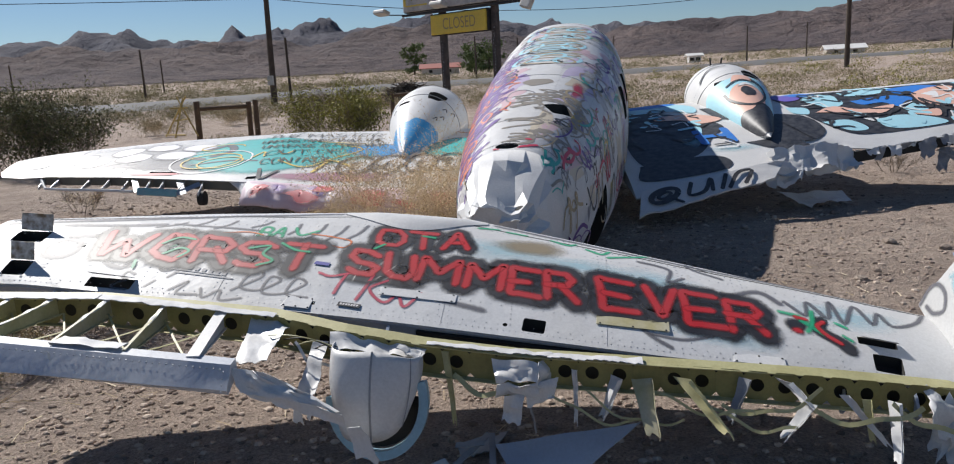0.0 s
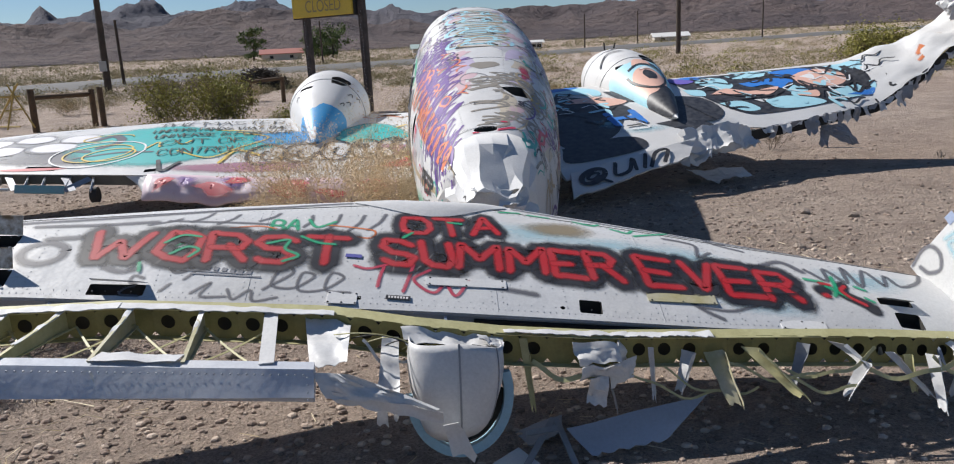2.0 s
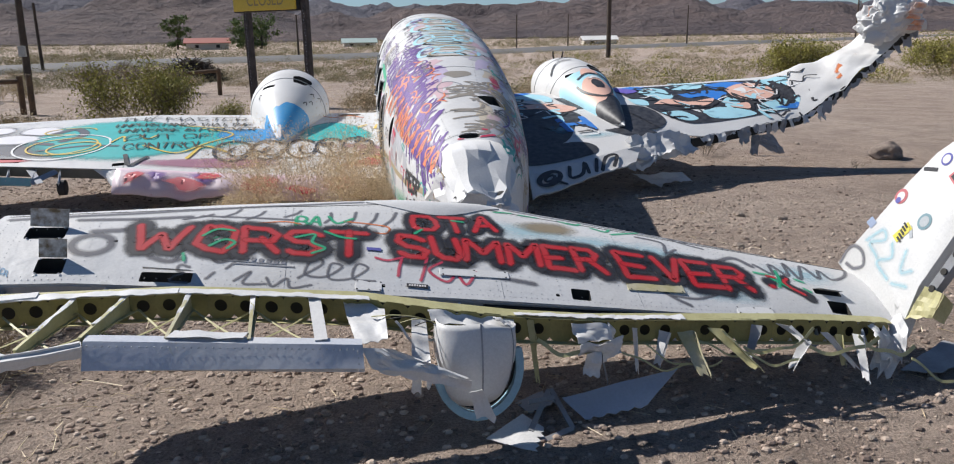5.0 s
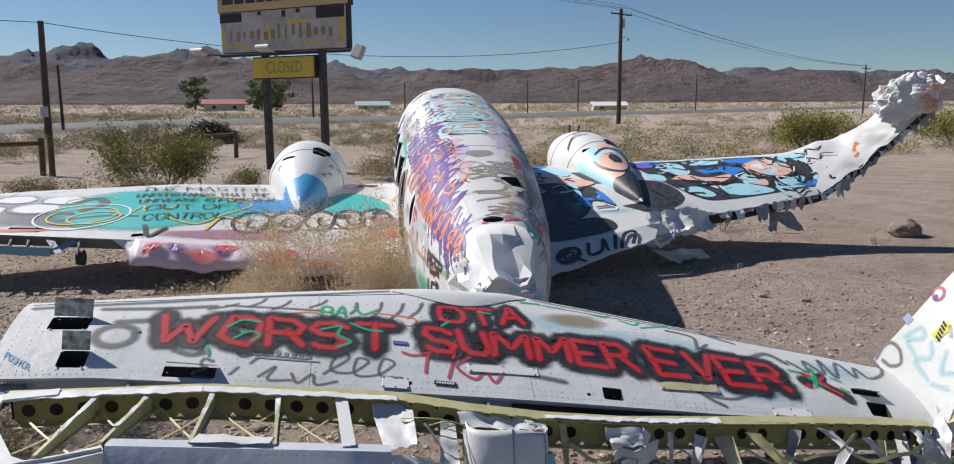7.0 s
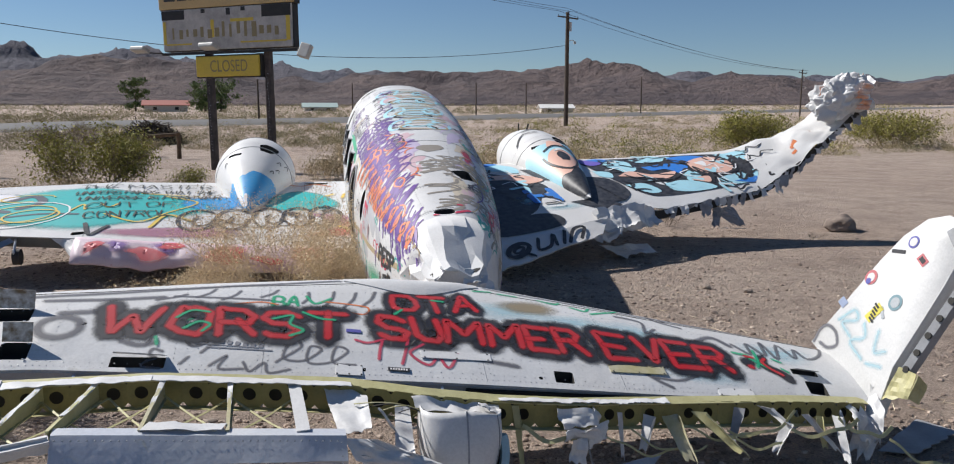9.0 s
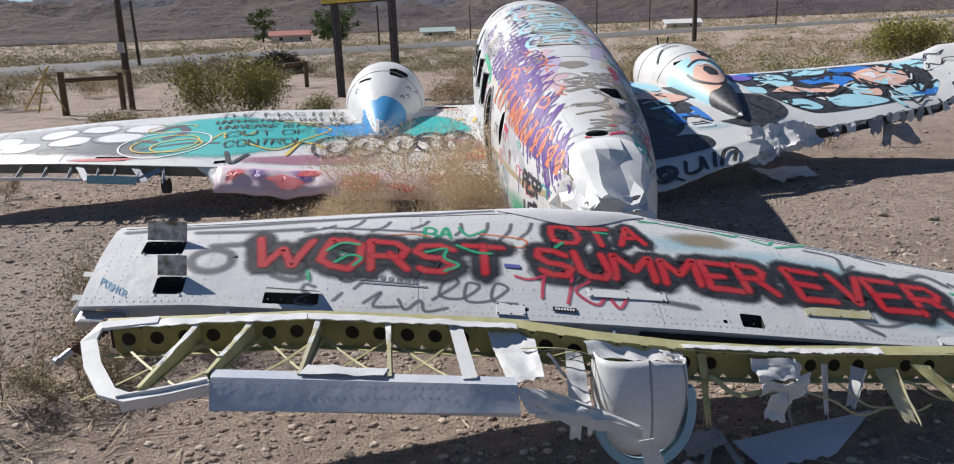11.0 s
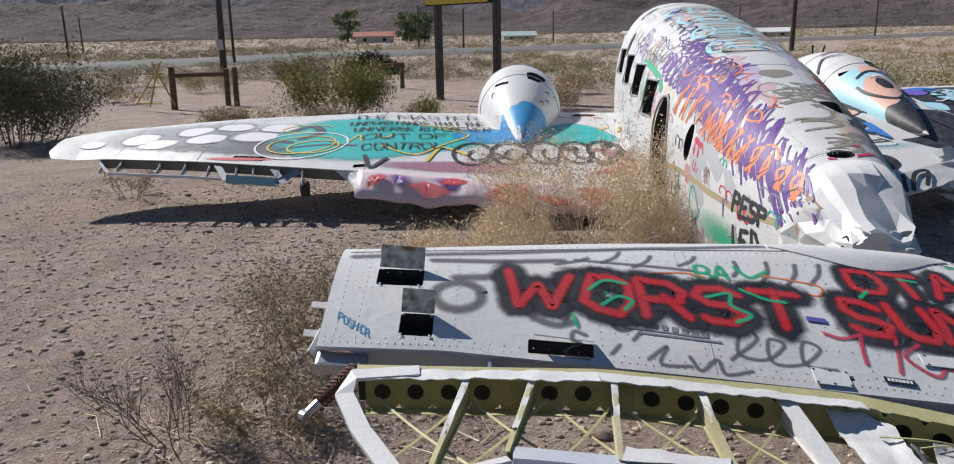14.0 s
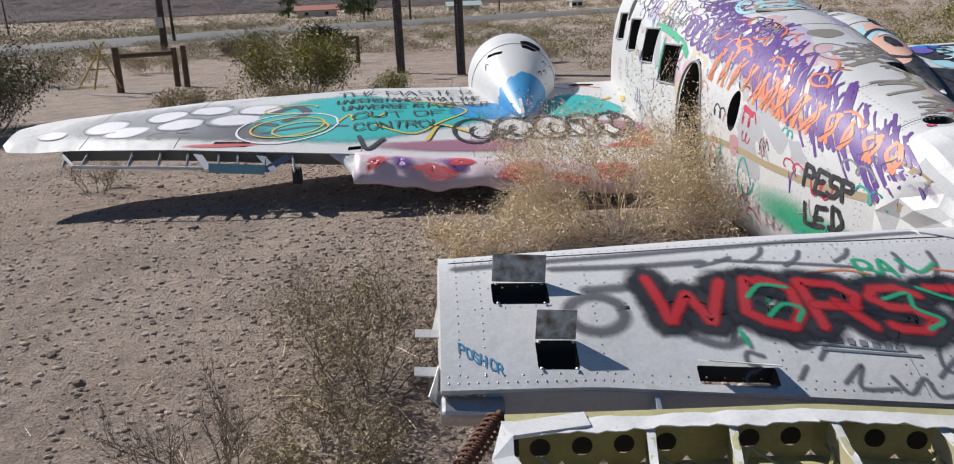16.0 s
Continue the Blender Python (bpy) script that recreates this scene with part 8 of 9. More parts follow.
def paint_fuselage():
    rng = random.Random(14)
    H = hull_end
    films = {}

    def ink(mat, lift=0.002):
        key = (mat.name, round(lift, 4))
        if key not in films:
            films[key] = (Film(H, lift, hull_open), mat)
        return films[key][0]

    def scribble(mat, y, a, dy, da, half, turns=2, lift=0.002):
        pts = []
        ph, sg = rng.random() * 6, rng.choice((-1, 1))
        for k in range(4 + 3 * turns):
            t = k / (3 + 3 * turns)
            pts.append((y + dy * (t - 0.5) * 2 + 0.35 * dy * math.sin(ph + t * turns * 6.2) * sg, a + da * math.sin(ph + 1.3 + t * turns * 6.2)))
        ink(mat, lift).stroke(pts, half, 3)

    # worn washes of old paint under it all
    washes = [marker("wash_" + n, c) for n, c in (("lilac", (0.5, 0.43, 0.58)), ("cream", (0.6, 0.52, 0.4)), ("grey", (0.44, 0.44, 0.46)), ("rose", (0.6, 0.42, 0.45)))]
    for k in range(90):
        side = rng.choice((-1, 1, 1))
        film = ink(washes[k % 4], 0.0008)
        film.oval(rng.uniform(5.2, 9.6), side * rng.uniform(0.15, 1.5), rng.uniform(0.1, 0.3), rng.uniform(0.05, 0.14), rng.random(), 0.45, 11, k)
    # sprayed grounds
    ink(PURPLESOFT, 0.0012).oval(6.9, -0.75, 0.75, 0.2, 0.0, 0.3, 12, 3)
    ink(PURPLESOFT, 0.0012).oval(5.1, -0.85, 0.4, 0.2, 0.3, 0.3, 12, 4)
    ink(BLUESOFT, 0.0011).oval(8.2, 0.0, 0.9, 0.35, 0, 0.2, 12, 5)
    ink(GREENSOFT, 0.0011).oval(5.6, -1.75, 0.6, 0.2, 0, 0.2, 12, 6)
    ink(YELLOWSOFT, 0.0012).oval(5.9, 0.65, 0.35, 0.16, 0, 0.3, 12, 7)
    ink(ORANGESOFT, 0.0012).oval(6.1, -0.95, 0.8, 0.18, 0.1, 0.3, 12, 8)
    ink(PINKRED, 0.0012).oval(6.5, 0.5, 0.25, 0.12, 0, 0.3, 10, 9)
    # slanting purple hatching that fans out round the orange letters
    for k in range(120):
        y = rng.uniform(4.95, 6.9)
        a = -0.45 - 0.38 * (6.9 - y) / 2 + rng.uniform(-0.32, 0.25)
        l = rng.uniform(0.16, 0.46)
        ink(PURPLE, 0.0028).stroke([(y + 0.22 * l, a + 0.5 * l), (y + rng.uniform(-0.05, 0.05), a), (y - 0.45 * l, a - 0.75 * l)], rng.uniform(0.005, 0.012), 4)
    for k in range(44):
        y = rng.uniform(6.3, 7.9)
        scribble(PURPLE, y, rng.uniform(-0.9, -0.35), 0.16, 0.1, rng.uniform(0.007, 0.012), 2, 0.0026)
    # orange blocky letters along the flank, too worn to read
    for k in range(13):
        y = 7.05 - 0.17 * k
        a = -1.0 + 0.012 * k
        for _ in range(3):
            w = rng.uniform(0.03, 0.07)
            ink(ORANGE, 0.0034).stroke([(y + rng.uniform(-0.05, 0.05), a + 0.17), (y + rng.uniform(-w, w), a + rng.uniform(-0.05, 0.08)), (y + rng.uniform(-0.06, 0.06), a - 0.17)], 0.012, 4)
        ink(INK, 0.0038).stroke([(y + 0.02, a + 0.15), (y - 0.03, a), (y + 0.03, a - 0.14)], 0.004, 3)
    for k in range(15):
        scribble(ORANGE, rng.uniform(5.3, 7.4), rng.uniform(-0.75, -0.2), 0.1, 0.07, 0.008, 1, 0.0032)
    # dark scrawl near the roof's shoulder
    for k in range(70):
        scribble(marks[k % 3], rng.uniform(6.6, 9.8), rng.uniform(-1.0, -0.2), rng.uniform(0.08, 0.2), rng.uniform(0.04, 0.1), rng.uniform(0.004, 0.009), 2)
    # roof loops in pale blue and tan
    for y in (7.5, 8.15, 8.85, 9.4):
        for q in (-0.22, 0.02, 0.22):
            ink(LIGHTBLUE, 0.0026).loop(y + rng.uniform(-0.1, 0.1), q, 0.2, 0.12, 0.02, rng.random())
        ink(TAN, 0.003).loop(y - 0.12, 0.05, 0.14, 0.26, 0.014)
        scribble(TAN, y + 0.2, 0.1, 0.12, 0.25, 0.012, 2, 0.003)
    # grey-brown scrawl over the tail roof
    for k in range(40):
        scribble(GREYTAN, rng.uniform(5.2, 6.4), rng.uniform(-0.05, 0.85), rng.uniform(0.05, 0.12), rng.uniform(0.1, 0.22), rng.uniform(0.008, 0.016), 1, 0.0024)
    ink(GREYINK).loop(6.2, -0.12, 0.16, 0.14, 0.007)
    ink(GREYTAN, 0.0018).oval(6.55, 0.02, 0.11, 0.12, 0, 0.4, 9, 12)
    # right flank: a jumble of colours
    jumble = (PURPLE, GREYTAN, TAN, REDINK, TEALINK, INK, YELLOWINK, GREYINK, PURPLE, TAN)
    for k in range(170):
        scribble(jumble[k % 10], rng.uniform(4.95, 9.8), rng.uniform(0.45, 1.9), rng.uniform(0.05, 0.22), rng.uniform(0.05, 0.14), rng.uniform(0.005, 0.014), rng.choice((1, 2)), 0.0022 + 0.0003 * (k % 5))
    # left flank: small tags between the windows and below the stripe
    tags = (REDINK, INK, PINKTAG, GREYINK, PURPLE, TEALINK)
    for k in range(84):
        scribble(tags[k % 6], rng.uniform(5.0, 10.2), rng.uniform(-2.1, -1.0), rng.uniform(0.03, 0.12), rng.uniform(0.03, 0.08), rng.uniform(0.003, 0.008), rng.choice((1, 2)), 0.0022 + 0.0003 * (k % 5))
    # brown stripes
    ink(TAN, 0.0016).stroke([(7.1, -1.59), (6.3, -1.53), (5.57, -1.47), (5.01, -1.38), (4.8, -1.33)], 0.022, 8, False)
    ink(TAN, 0.0016).stroke([(6.1, -0.98), (5.67, -0.94), (5.1, -0.9), (4.75, -0.86)], 0.018, 8, False)
    # red smile, teal squiggle, pale oval
    ink(REDINK, 0.004).stroke([(5.04, -0.2), (5.03, -0.05), (5.06, 0.12), (5.12, 0.32)], 0.014).stroke([(5.13, -0.1), (5.14, -0.02)], 0.013).stroke([(5.2, 0.14), (5.2, 0.19)], 0.012)
    ink(TEALINK, 0.004).stroke([(5.1, 0.5), (5.0, 0.6), (5.06, 0.68), (4.98, 0.72), (4.92, 0.6), (5.0, 0.52)], 0.012).stroke([(5.05, 0.75), (4.95, 0.85)], 0.012)
    ink(PINKTAG, 0.002).oval(6.5, -1.52, 0.07, 0.06, 0, 0.05, 12, 2)
    ink(REDINK, 0.003).stroke([(6.42, -1.2), (6.3, -1.22)], 0.02)
    ink(GREENBOX, 0.003).stroke([(7.7, -1.1), (7.9, -1.02), (8.4, -1.0), (8.7, -1.02)], 0.03, 6).stroke([(8.35, -1.1), (8.34, -1.4)], 0.025, 6)
    for (name, lift), (film, mat) in films.items():
        film.done("graffiti", mat, FUSE, mat.name.replace("_", " ") + " graffiti strokes", True)
    # black tag
    for text, a, b in (("PESP", (5.58, -1.5), (5.14, -1.5)), ("LE.D", (5.55, -1.72), (5.2, -1.68))):
        film = Film(H, 0.005)
        for pts in script(text, a, b, 0.17 if text == "PESP" else 0.13):
            film.stroke(densify(pts), 0.014, 4)
        film.done("lettering", INK, FUSE, "black painted letters")


marks = (PURPLE, INK, GREYINK)
GREYTAN, PINKTAG, GREENBOX = marker("grey_brown_paint", (0.27, 0.24, 0.2)), marker("faded_pink_paint", (0.5, 0.28, 0.3)), marker("green_paint", (0.05, 0.4, 0.22))


def wing_skin(stations, sign):
    """A map of a wing's upper skin by plain x and y."""
    xs = [(k / 300, sum((p.x for p in wing_station(stations, k / 300)[:2])) / 2) for k in range(301)]
    look_up = sorted((x, s) for s, x in xs)

    def skin(x, y, h=0.0):
        (s,) = table(look_up, x)
        le, te, _ = wing_station(stations, s)
        p = wing_at(stations, s, (le.y - y) / (le.y - te.y), h + 0.002)
        return Vector((x, p.y, p.z))

    return skin


def paint_left_wing():
    L = wing_skin(LEFT_WING, -1)
    def put(mat, lift, label=""):
        return Film(L, lift), mat, label

    f = Film(L, 0.002)
    f.patch([(-6.3, 10.3), (-5.6, 10.0), (-4.6, 9.6), (-3.3, 9.25), (-3.0, 9.5), (-4.0, 9.95), (-4.8, 10.25), (-5.6, 10.6), (-6.2, 10.7)])
    f.done("patch", DARKSOFT, LWING, "dark grey sprayed ground")
    f = Film(L, 0.0026)
    f.patch([(-6.9, 10.5), (-6.2, 10.2), (-5.2, 9.85), (-4.4, 9.6), (-4.2, 10.3), (-4.6, 11.0), (-5.6, 11.1), (-6.5, 10.95)])
    f.done("patch", GREYWASH, LWING, "thin grey spray wash")
    f = Film(L, 0.0035)
    f.patch([(-4.45, 10.1), (-4.1, 10.75), (-3.3, 10.95), (-2.6, 10.6), (-1.9, 10.25), (-1.6, 9.6), (-2.3, 9.3), (-3.0, 9.1), (-3.6, 9.25), (-4.1, 9.55)])
    f.patch([(-1.15, 9.75), (-1.0, 10.3), (-0.65, 10.6), (-0.3, 10.3), (-0.12, 9.7), (-0.45, 9.55), (-0.9, 9.55)])
    f.done("patch", TEALSOFT, LWING, "turquoise sprayed patches", True)
    f = Film(L, 0.004)
    f.patch([(-2.1, 10.25), (-1.5, 10.3), (-1.35, 9.85), (-1.6, 9.6), (-2.1, 9.85)])
    f.done("patch", BLUECONE, LWING, "blue sprayed patch")
    f = Film(L, 0.003)
    f.patch([(-3.0, 9.15), (-2.0, 9.1), (-1.3, 8.95), (-1.35, 8.65), (-2.2, 8.75), (-2.95, 9.0)]).patch([(-0.6, 9.5), (-0.1, 9.35), (0.0, 9.0), (-0.5, 8.95)])
    f.done("patch", MAROONSOFT, LWING, "faded maroon sprayed patches", True)
    f = Film(L, 0.0032)
    f.patch([(-0.75, 8.6), (-0.3, 8.9), (-0.02, 9.15), (-0.1, 8.6)]).oval(-4.5, 9.5, 0.5, 0.05, -0.25)
    f.done("patch", REDFILL, LWING, "red sprayed patches", True)
    f = Film(L, 0.006)
    for x, y, a, b in ((-6.0, 10.5, 0.28, 0.2), (-5.7, 10.25, 0.3, 0.16), (-5.35, 10.6, 0.25, 0.2), (-5.1, 10.25, 0.3, 0.18), (-4.85, 10.65, 0.28, 0.18), (-4.5, 10.2, 0.35, 0.2), (-4.25, 10.5, 0.28, 0.2), (-6.6, 10.45, 0.2, 0.12)):
        f.oval(x, y, a, b, -0.2, 0.1, 10, int(-x * 10))
    f.done("patch", WHITESOFT, LWING, "white bubble letters outlined in grey", True)
    f = Film(L, 0.008)
    for x, y, a, b in ((-6.0, 10.5, 0.28, 0.2), (-5.35, 10.6, 0.25, 0.2), (-5.1, 10.25, 0.3, 0.18), (-4.85, 10.65, 0.28, 0.18), (-4.25, 10.5, 0.28, 0.2), (-4.5, 10.2, 0.36, 0.2), (-5.3, 10.0, 0.12, 0.08), (-5.0, 10.02, 0.1, 0.06)):
        f.loop(x, y, a, b, 0.012, -0.2, 0.7, 0.75)
    f.stroke([(-4.6, 10.95), (-4.0, 11.2), (-3.5, 11.25), (-3.2, 10.9)], 0.014)
    f.done("outline", GREYSOFT, LWING, "", True)
    f = Film(L, 0.007)
    f.stroke([(-4.05, 10.35), (-3.85, 10.5), (-3.7, 10.2), (-3.9, 10.0)], 0.07).stroke([(-4.1, 9.7), (-3.6, 9.75), (-3.2, 9.65)], 0.03).stroke([(-4.0, 9.9), (-4.2, 10.0)], 0.06)
    f.done("scribble", DARKSOFT, LWING, "", True)
    f = Film(L, 0.009)
    f.loop(-3.85, 9.8, 0.55, 0.42, 0.012, -0.1)
    f.done("outline", WHITEINK, LWING, "thin white painted ring")
    f = Film(L, 0.01)
    f.loop(-3.85, 9.8, 0.4, 0.28, 0.011).loop(-3.9, 10.4, 0.3, 0.15, 0.011, 0, 0, 0.8).loop(-3.7, 9.7, 0.3, 0.2, 0.012).stroke([(-3.3, 9.8), (-3.2, 10.0), (-3.15, 9.8)], 0.014).stroke([(-3.0, 10.0), (-2.9, 9.85), (-2.8, 10.0)], 0.014)
    f.stroke([(-2.9, 9.6), (-2.5, 9.3), (-2.2, 9.6), (-1.9, 10.0), (-2.3, 10.3)], 0.014).stroke([(-2.35, 9.1), (-2.2, 9.5), (-1.9, 9.25)], 0.022).stroke([(-2.6, 10.45), (-1.9, 10.3)], 0.014)
    f.stroke([(-0.3, 10.2), (-0.2, 10.3)], 0.02).stroke([(-0.1, 10.1), (-0.05, 10.3)], 0.02).stroke([(-0.25, 8.9), (-0.1, 8.75)], 0.03)
    f.done("scribble", YELLOWINK, LWING, "yellow sprayed loops", True)
    f = Film(L, 0.011)
    for x, r in ((-1.85, 0.22), (-1.45, 0.2), (-1.05, 0.18), (-0.7, 0.18), (-0.4, 0.17)):
        f.loop(x, 9.3, r, 0.36, 0.022, 0, 0.6, 0.9).loop(x + 0.06, 9.25, r * 0.5, 0.17, 0.018, 0, 2.0, 0.7)
    f.stroke([(-1.6, 9.3), (-1.45, 9.1)], 0.02).stroke([(-1.45, 9.3), (-1.6, 9.1)], 0.02).oval(-0.75, 9.42, 0.09, 0.07).oval(-0.35, 9.5, 0.07, 0.06).stroke([(-0.35, 9.7), (-0.2, 9.4), (-0.3, 9.0), (-0.5, 8.9)], 0.028).stroke([(-3.05, 9.3), (-2.95, 8.98), (-2.8, 9.2)], 0.025)
    f.done("scribble", INK, LWING, "black painted bubble letters", True)
    f = Film(L, 0.0105)
    for x in (-1.2, -0.85, -0.5):
        f.oval(x, 9.12, 0.12, 0.14, 0, 0.1, 10, int(x * -20))
    f.done("patch", WHITEINK, LWING, "white fill of the bubble letters", True)
    f = Film(L, 0.004)
    f.stroke([(-1.0, 10.95), (-0.8, 11.05), (-0.6, 10.9), (-0.4, 11.05), (-0.2, 10.85)], 0.03)
    f.done("scribble", ORANGESOFT, LWING, "faint orange sprayed scrawl")
    for text, y, x0, x1, tall in (("THE MASTER", 10.76, -3.4, -1.75, 0.24), ("UNDERSTANDS THAT THE", 10.44, -3.38, -1.7, 0.15), ("UNIVERSE IS FOREVER", 10.16, -3.3, -1.62, 0.15), ("OUT OF", 9.84, -3.15, -2.1, 0.19), ("CONTROL", 9.48, -3.12, -2.15, 0.2)):
        word(L, LWING, text, (x0, y), (x1, y), tall, INKOLIVE, 0.01, None, 0.014, "dark hand-painted words", n=3)
    # flap blotches
    F = lambda x, t, h=0.0: wing_station(LEFT_WING, span_of(LEFT_WING, x))[1] + Vector((0, -0.36 * t - 0.03 - h, -0.2 * t + 0.05 * math.sin(math.pi * t) + 0.012 + h))
    f = Film(F, 0.02)
    for x, t, a, b in ((-2.85, 0.5, 0.12, 0.38), (-2.3, 0.62, 0.22, 0.25), (-2.05, 0.3, 0.14, 0.2), (-1.45, 0.5, 0.3, 0.32), (-1.5, 0.8, 0.2, 0.12), (-0.6, 0.45, 0.22, 0.4), (-1.0, 0.75, 0.2, 0.14)):
        f.oval(x, t, a, b, 0.3, 0.4, 9, int(-x * 10))
    f.done("patch", REDFILL, LWING, "red sprayed blotches on the flap", True)
    f = Film(F, 0.018)
    for x, t, a in ((-2.6, 0.4, 0.14), (-2.1, 0.4, 0.2)):
        f.oval(x, t, a, 0.35, 0, 0.2, 9, int(-x * 10))
    f.done("patch", PURPLESOFT, LWING, "", True)
    # nacelle
    C = lambda t, a, h=0.0: cone(LNAC, t, a, h)
    bm = bmesh.new()
    turns = np.linspace(0, math.tau, 40, endpoint=False)
    loft(bm, [[C(t * (1 + 0.2 * math.sin(a + 0.6) * t / 0.25 + 0.12 * noise.noise((3 * math.cos(a), 3 * math.sin(a), 4)) * t / 0.25), a, 0.004) for a in turns] for t in (0.001, 0.01, 0.03, 0.06, 0.1, 0.15, 0.2, 0.25)], True, False)
    sharp(part("cone_paint", bm, marker("blue_cone_paint", (0.03, 0.3, 0.62)), LN, "blue painted tail cone"), 60)
    f = Film(C, 0.005)
    f.stroke([(0.03, -0.9), (0.1, -0.85), (0.2, -0.75), (0.28, -0.7)], 0.025).stroke([(0.02, -0.2), (0.1, -0.15)], 0.02)
    f.done("streak", WHITESOFT, LN, "white streak")
    f = Film(C, 0.006)
    for t, a in ((0.34, 0.75), (0.39, 0.9), (0.46, 0.8), (0.5, 1.05), (0.44, -0.9)):
        f.stroke([(t, a), (t + 0.03, a + 0.08), (t + 0.01, a + 0.14)], 0.007)
    f.done("scribble", INK, LN, "", True)


def paint_right_wing():
    R = wing_skin(RIGHT_WING, 1)

    def patches(mat, lift, label, *outlines):
        f = Film(R, lift)
        for o in outlines:
            f.patch(o)
        f.done("patch", mat, RWING, label, True)

    patches(BLACKPAINT, 0.003, "black painted ground", [(3.55, 11.0), (4.4, 11.1), (5.4, 10.95), (6.1, 10.75), (6.3, 10.4), (6.1, 9.98), (5.3, 9.7), (4.5, 9.5), (4.05, 9.45), (3.75, 10.0)],
            [(1.35, 10.6), (1.9, 10.55), (2.4, 10.15), (2.65, 9.7), (2.45, 9.35), (2.15, 8.8), (1.6, 8.45), (1.42, 8.8), (1.4, 9.6)], [(3.2, 10.1), (3.7, 10.0), (3.8, 9.5), (3.5, 9.15), (3.05, 9.2), (2.95, 9.7)])
    patches(LIGHTBLUE, 0.006, "pale blue painted shapes", [(1.5, 10.9), (2.2, 11.1), (2.5, 10.8), (2.45, 10.4), (2.1, 10.6), (1.5, 10.55)], [(4.0, 10.9), (4.35, 10.95), (4.4, 10.5), (4.15, 10.3), (3.95, 10.55)], [(4.5, 11.0), (5.0, 11.0), (5.2, 10.85), (4.8, 10.72), (4.55, 10.8)], [(3.85, 9.75), (4.2, 9.85), (4.35, 9.6), (4.1, 9.5)],
            [(4.55, 9.85), (4.85, 9.98), (5.2, 9.9), (5.35, 9.75), (4.9, 9.62), (4.6, 9.65)], [(5.5, 10.0), (5.8, 10.12), (6.25, 10.2), (6.2, 10.0), (5.7, 9.85)], [(5.9, 10.8), (6.3, 10.75), (6.35, 10.5), (6.1, 10.5)], [(3.6, 10.35), (3.85, 10.3), (3.8, 10.05), (3.62, 10.1)], [(5.0, 10.15), (5.2, 10.3), (5.3, 10.12), (5.1, 10.02)])
    patches(SKYBLUE, 0.009, "bright blue painted shapes", [(1.5, 11.05), (2.1, 11.25), (2.35, 11.1), (2.0, 10.9), (1.6, 10.9)], [(4.5, 10.55), (5.0, 10.62), (5.25, 10.45), (5.0, 10.22), (4.85, 10.4), (4.6, 10.38)], [(5.1, 10.88), (5.5, 10.88), (5.75, 10.68), (5.45, 10.55), (5.15, 10.65)], [(3.75, 11.02), (4.0, 11.12), (4.2, 10.97), (4.0, 10.87)], [(5.75, 9.93), (6.2, 10.05), (6.1, 9.92)])
    patches(VIOLET, 0.009, "violet painted shape", [(3.5, 11.0), (3.75, 11.05), (3.95, 10.8), (3.7, 10.65)])
    patches(PINK, 0.010, "salmon pink painted shapes", [(1.9, 10.3), (2.4, 10.3), (2.7, 10.0), (2.4, 9.85), (2.2, 10.05), (1.9, 10.1)], [(3.9, 10.1), (4.2, 10.34), (4.5, 10.22), (4.95, 10.3), (4.7, 10.06), (4.3, 10.1)], [(5.3, 10.6), (5.55, 10.72), (5.8, 10.72), (6.02, 10.5), (5.9, 10.2), (5.6, 10.14), (5.3, 10.28)], [(5.05, 9.98), (5.2, 10.06), (5.4, 10.08), (5.32, 9.9)])
    patches(WHITEINK, 0.0105, "white painted glints", [(5.4, 10.55), (5.6, 10.6), (5.55, 10.42)], [(4.4, 9.9), (4.6, 9.92), (4.5, 9.82)])
    f = Film(R, 0.013)
    f.loop(5.68, 10.45, 0.35, 0.3, 0.022, 0, 3.3, 0.7).loop(6.2, 10.5, 0.18, 0.12, 0.012).loop(4.5, 10.2, 0.45, 0.2, 0.02, 0, 3.2, 0.5).stroke([(5.25, 10.6), (5.3, 10.65)], 0.03)
    f.stroke([(4.1, 10.95), (4.25, 11.0), (4.35, 10.9), (4.5, 11.05), (4.6, 10.9), (4.8, 11.0)], 0.014).stroke([(5.9, 10.15), (5.95, 9.98), (6.1, 10.1)], 0.02).stroke([(3.9, 9.9), (4.0, 9.8), (3.95, 9.7)], 0.015)
    f.stroke([(6.3, 10.75), (6.4, 10.65), (6.5, 10.75), (6.6, 10.65), (6.75, 10.7)], 0.012).stroke([(6.4, 10.5), (6.5, 10.4), (6.6, 10.5), (6.75, 10.42)], 0.012)
    f.stroke([(1.4, 10.0), (1.7, 10.2), (2.0, 10.15)], 0.02).stroke([(3.25, 10.8), (3.3, 10.0), (3.55, 9.2)], 0.012)
    f.done("outline", INK, RWING, "black painted outlines", True)
    rng = random.Random(77)
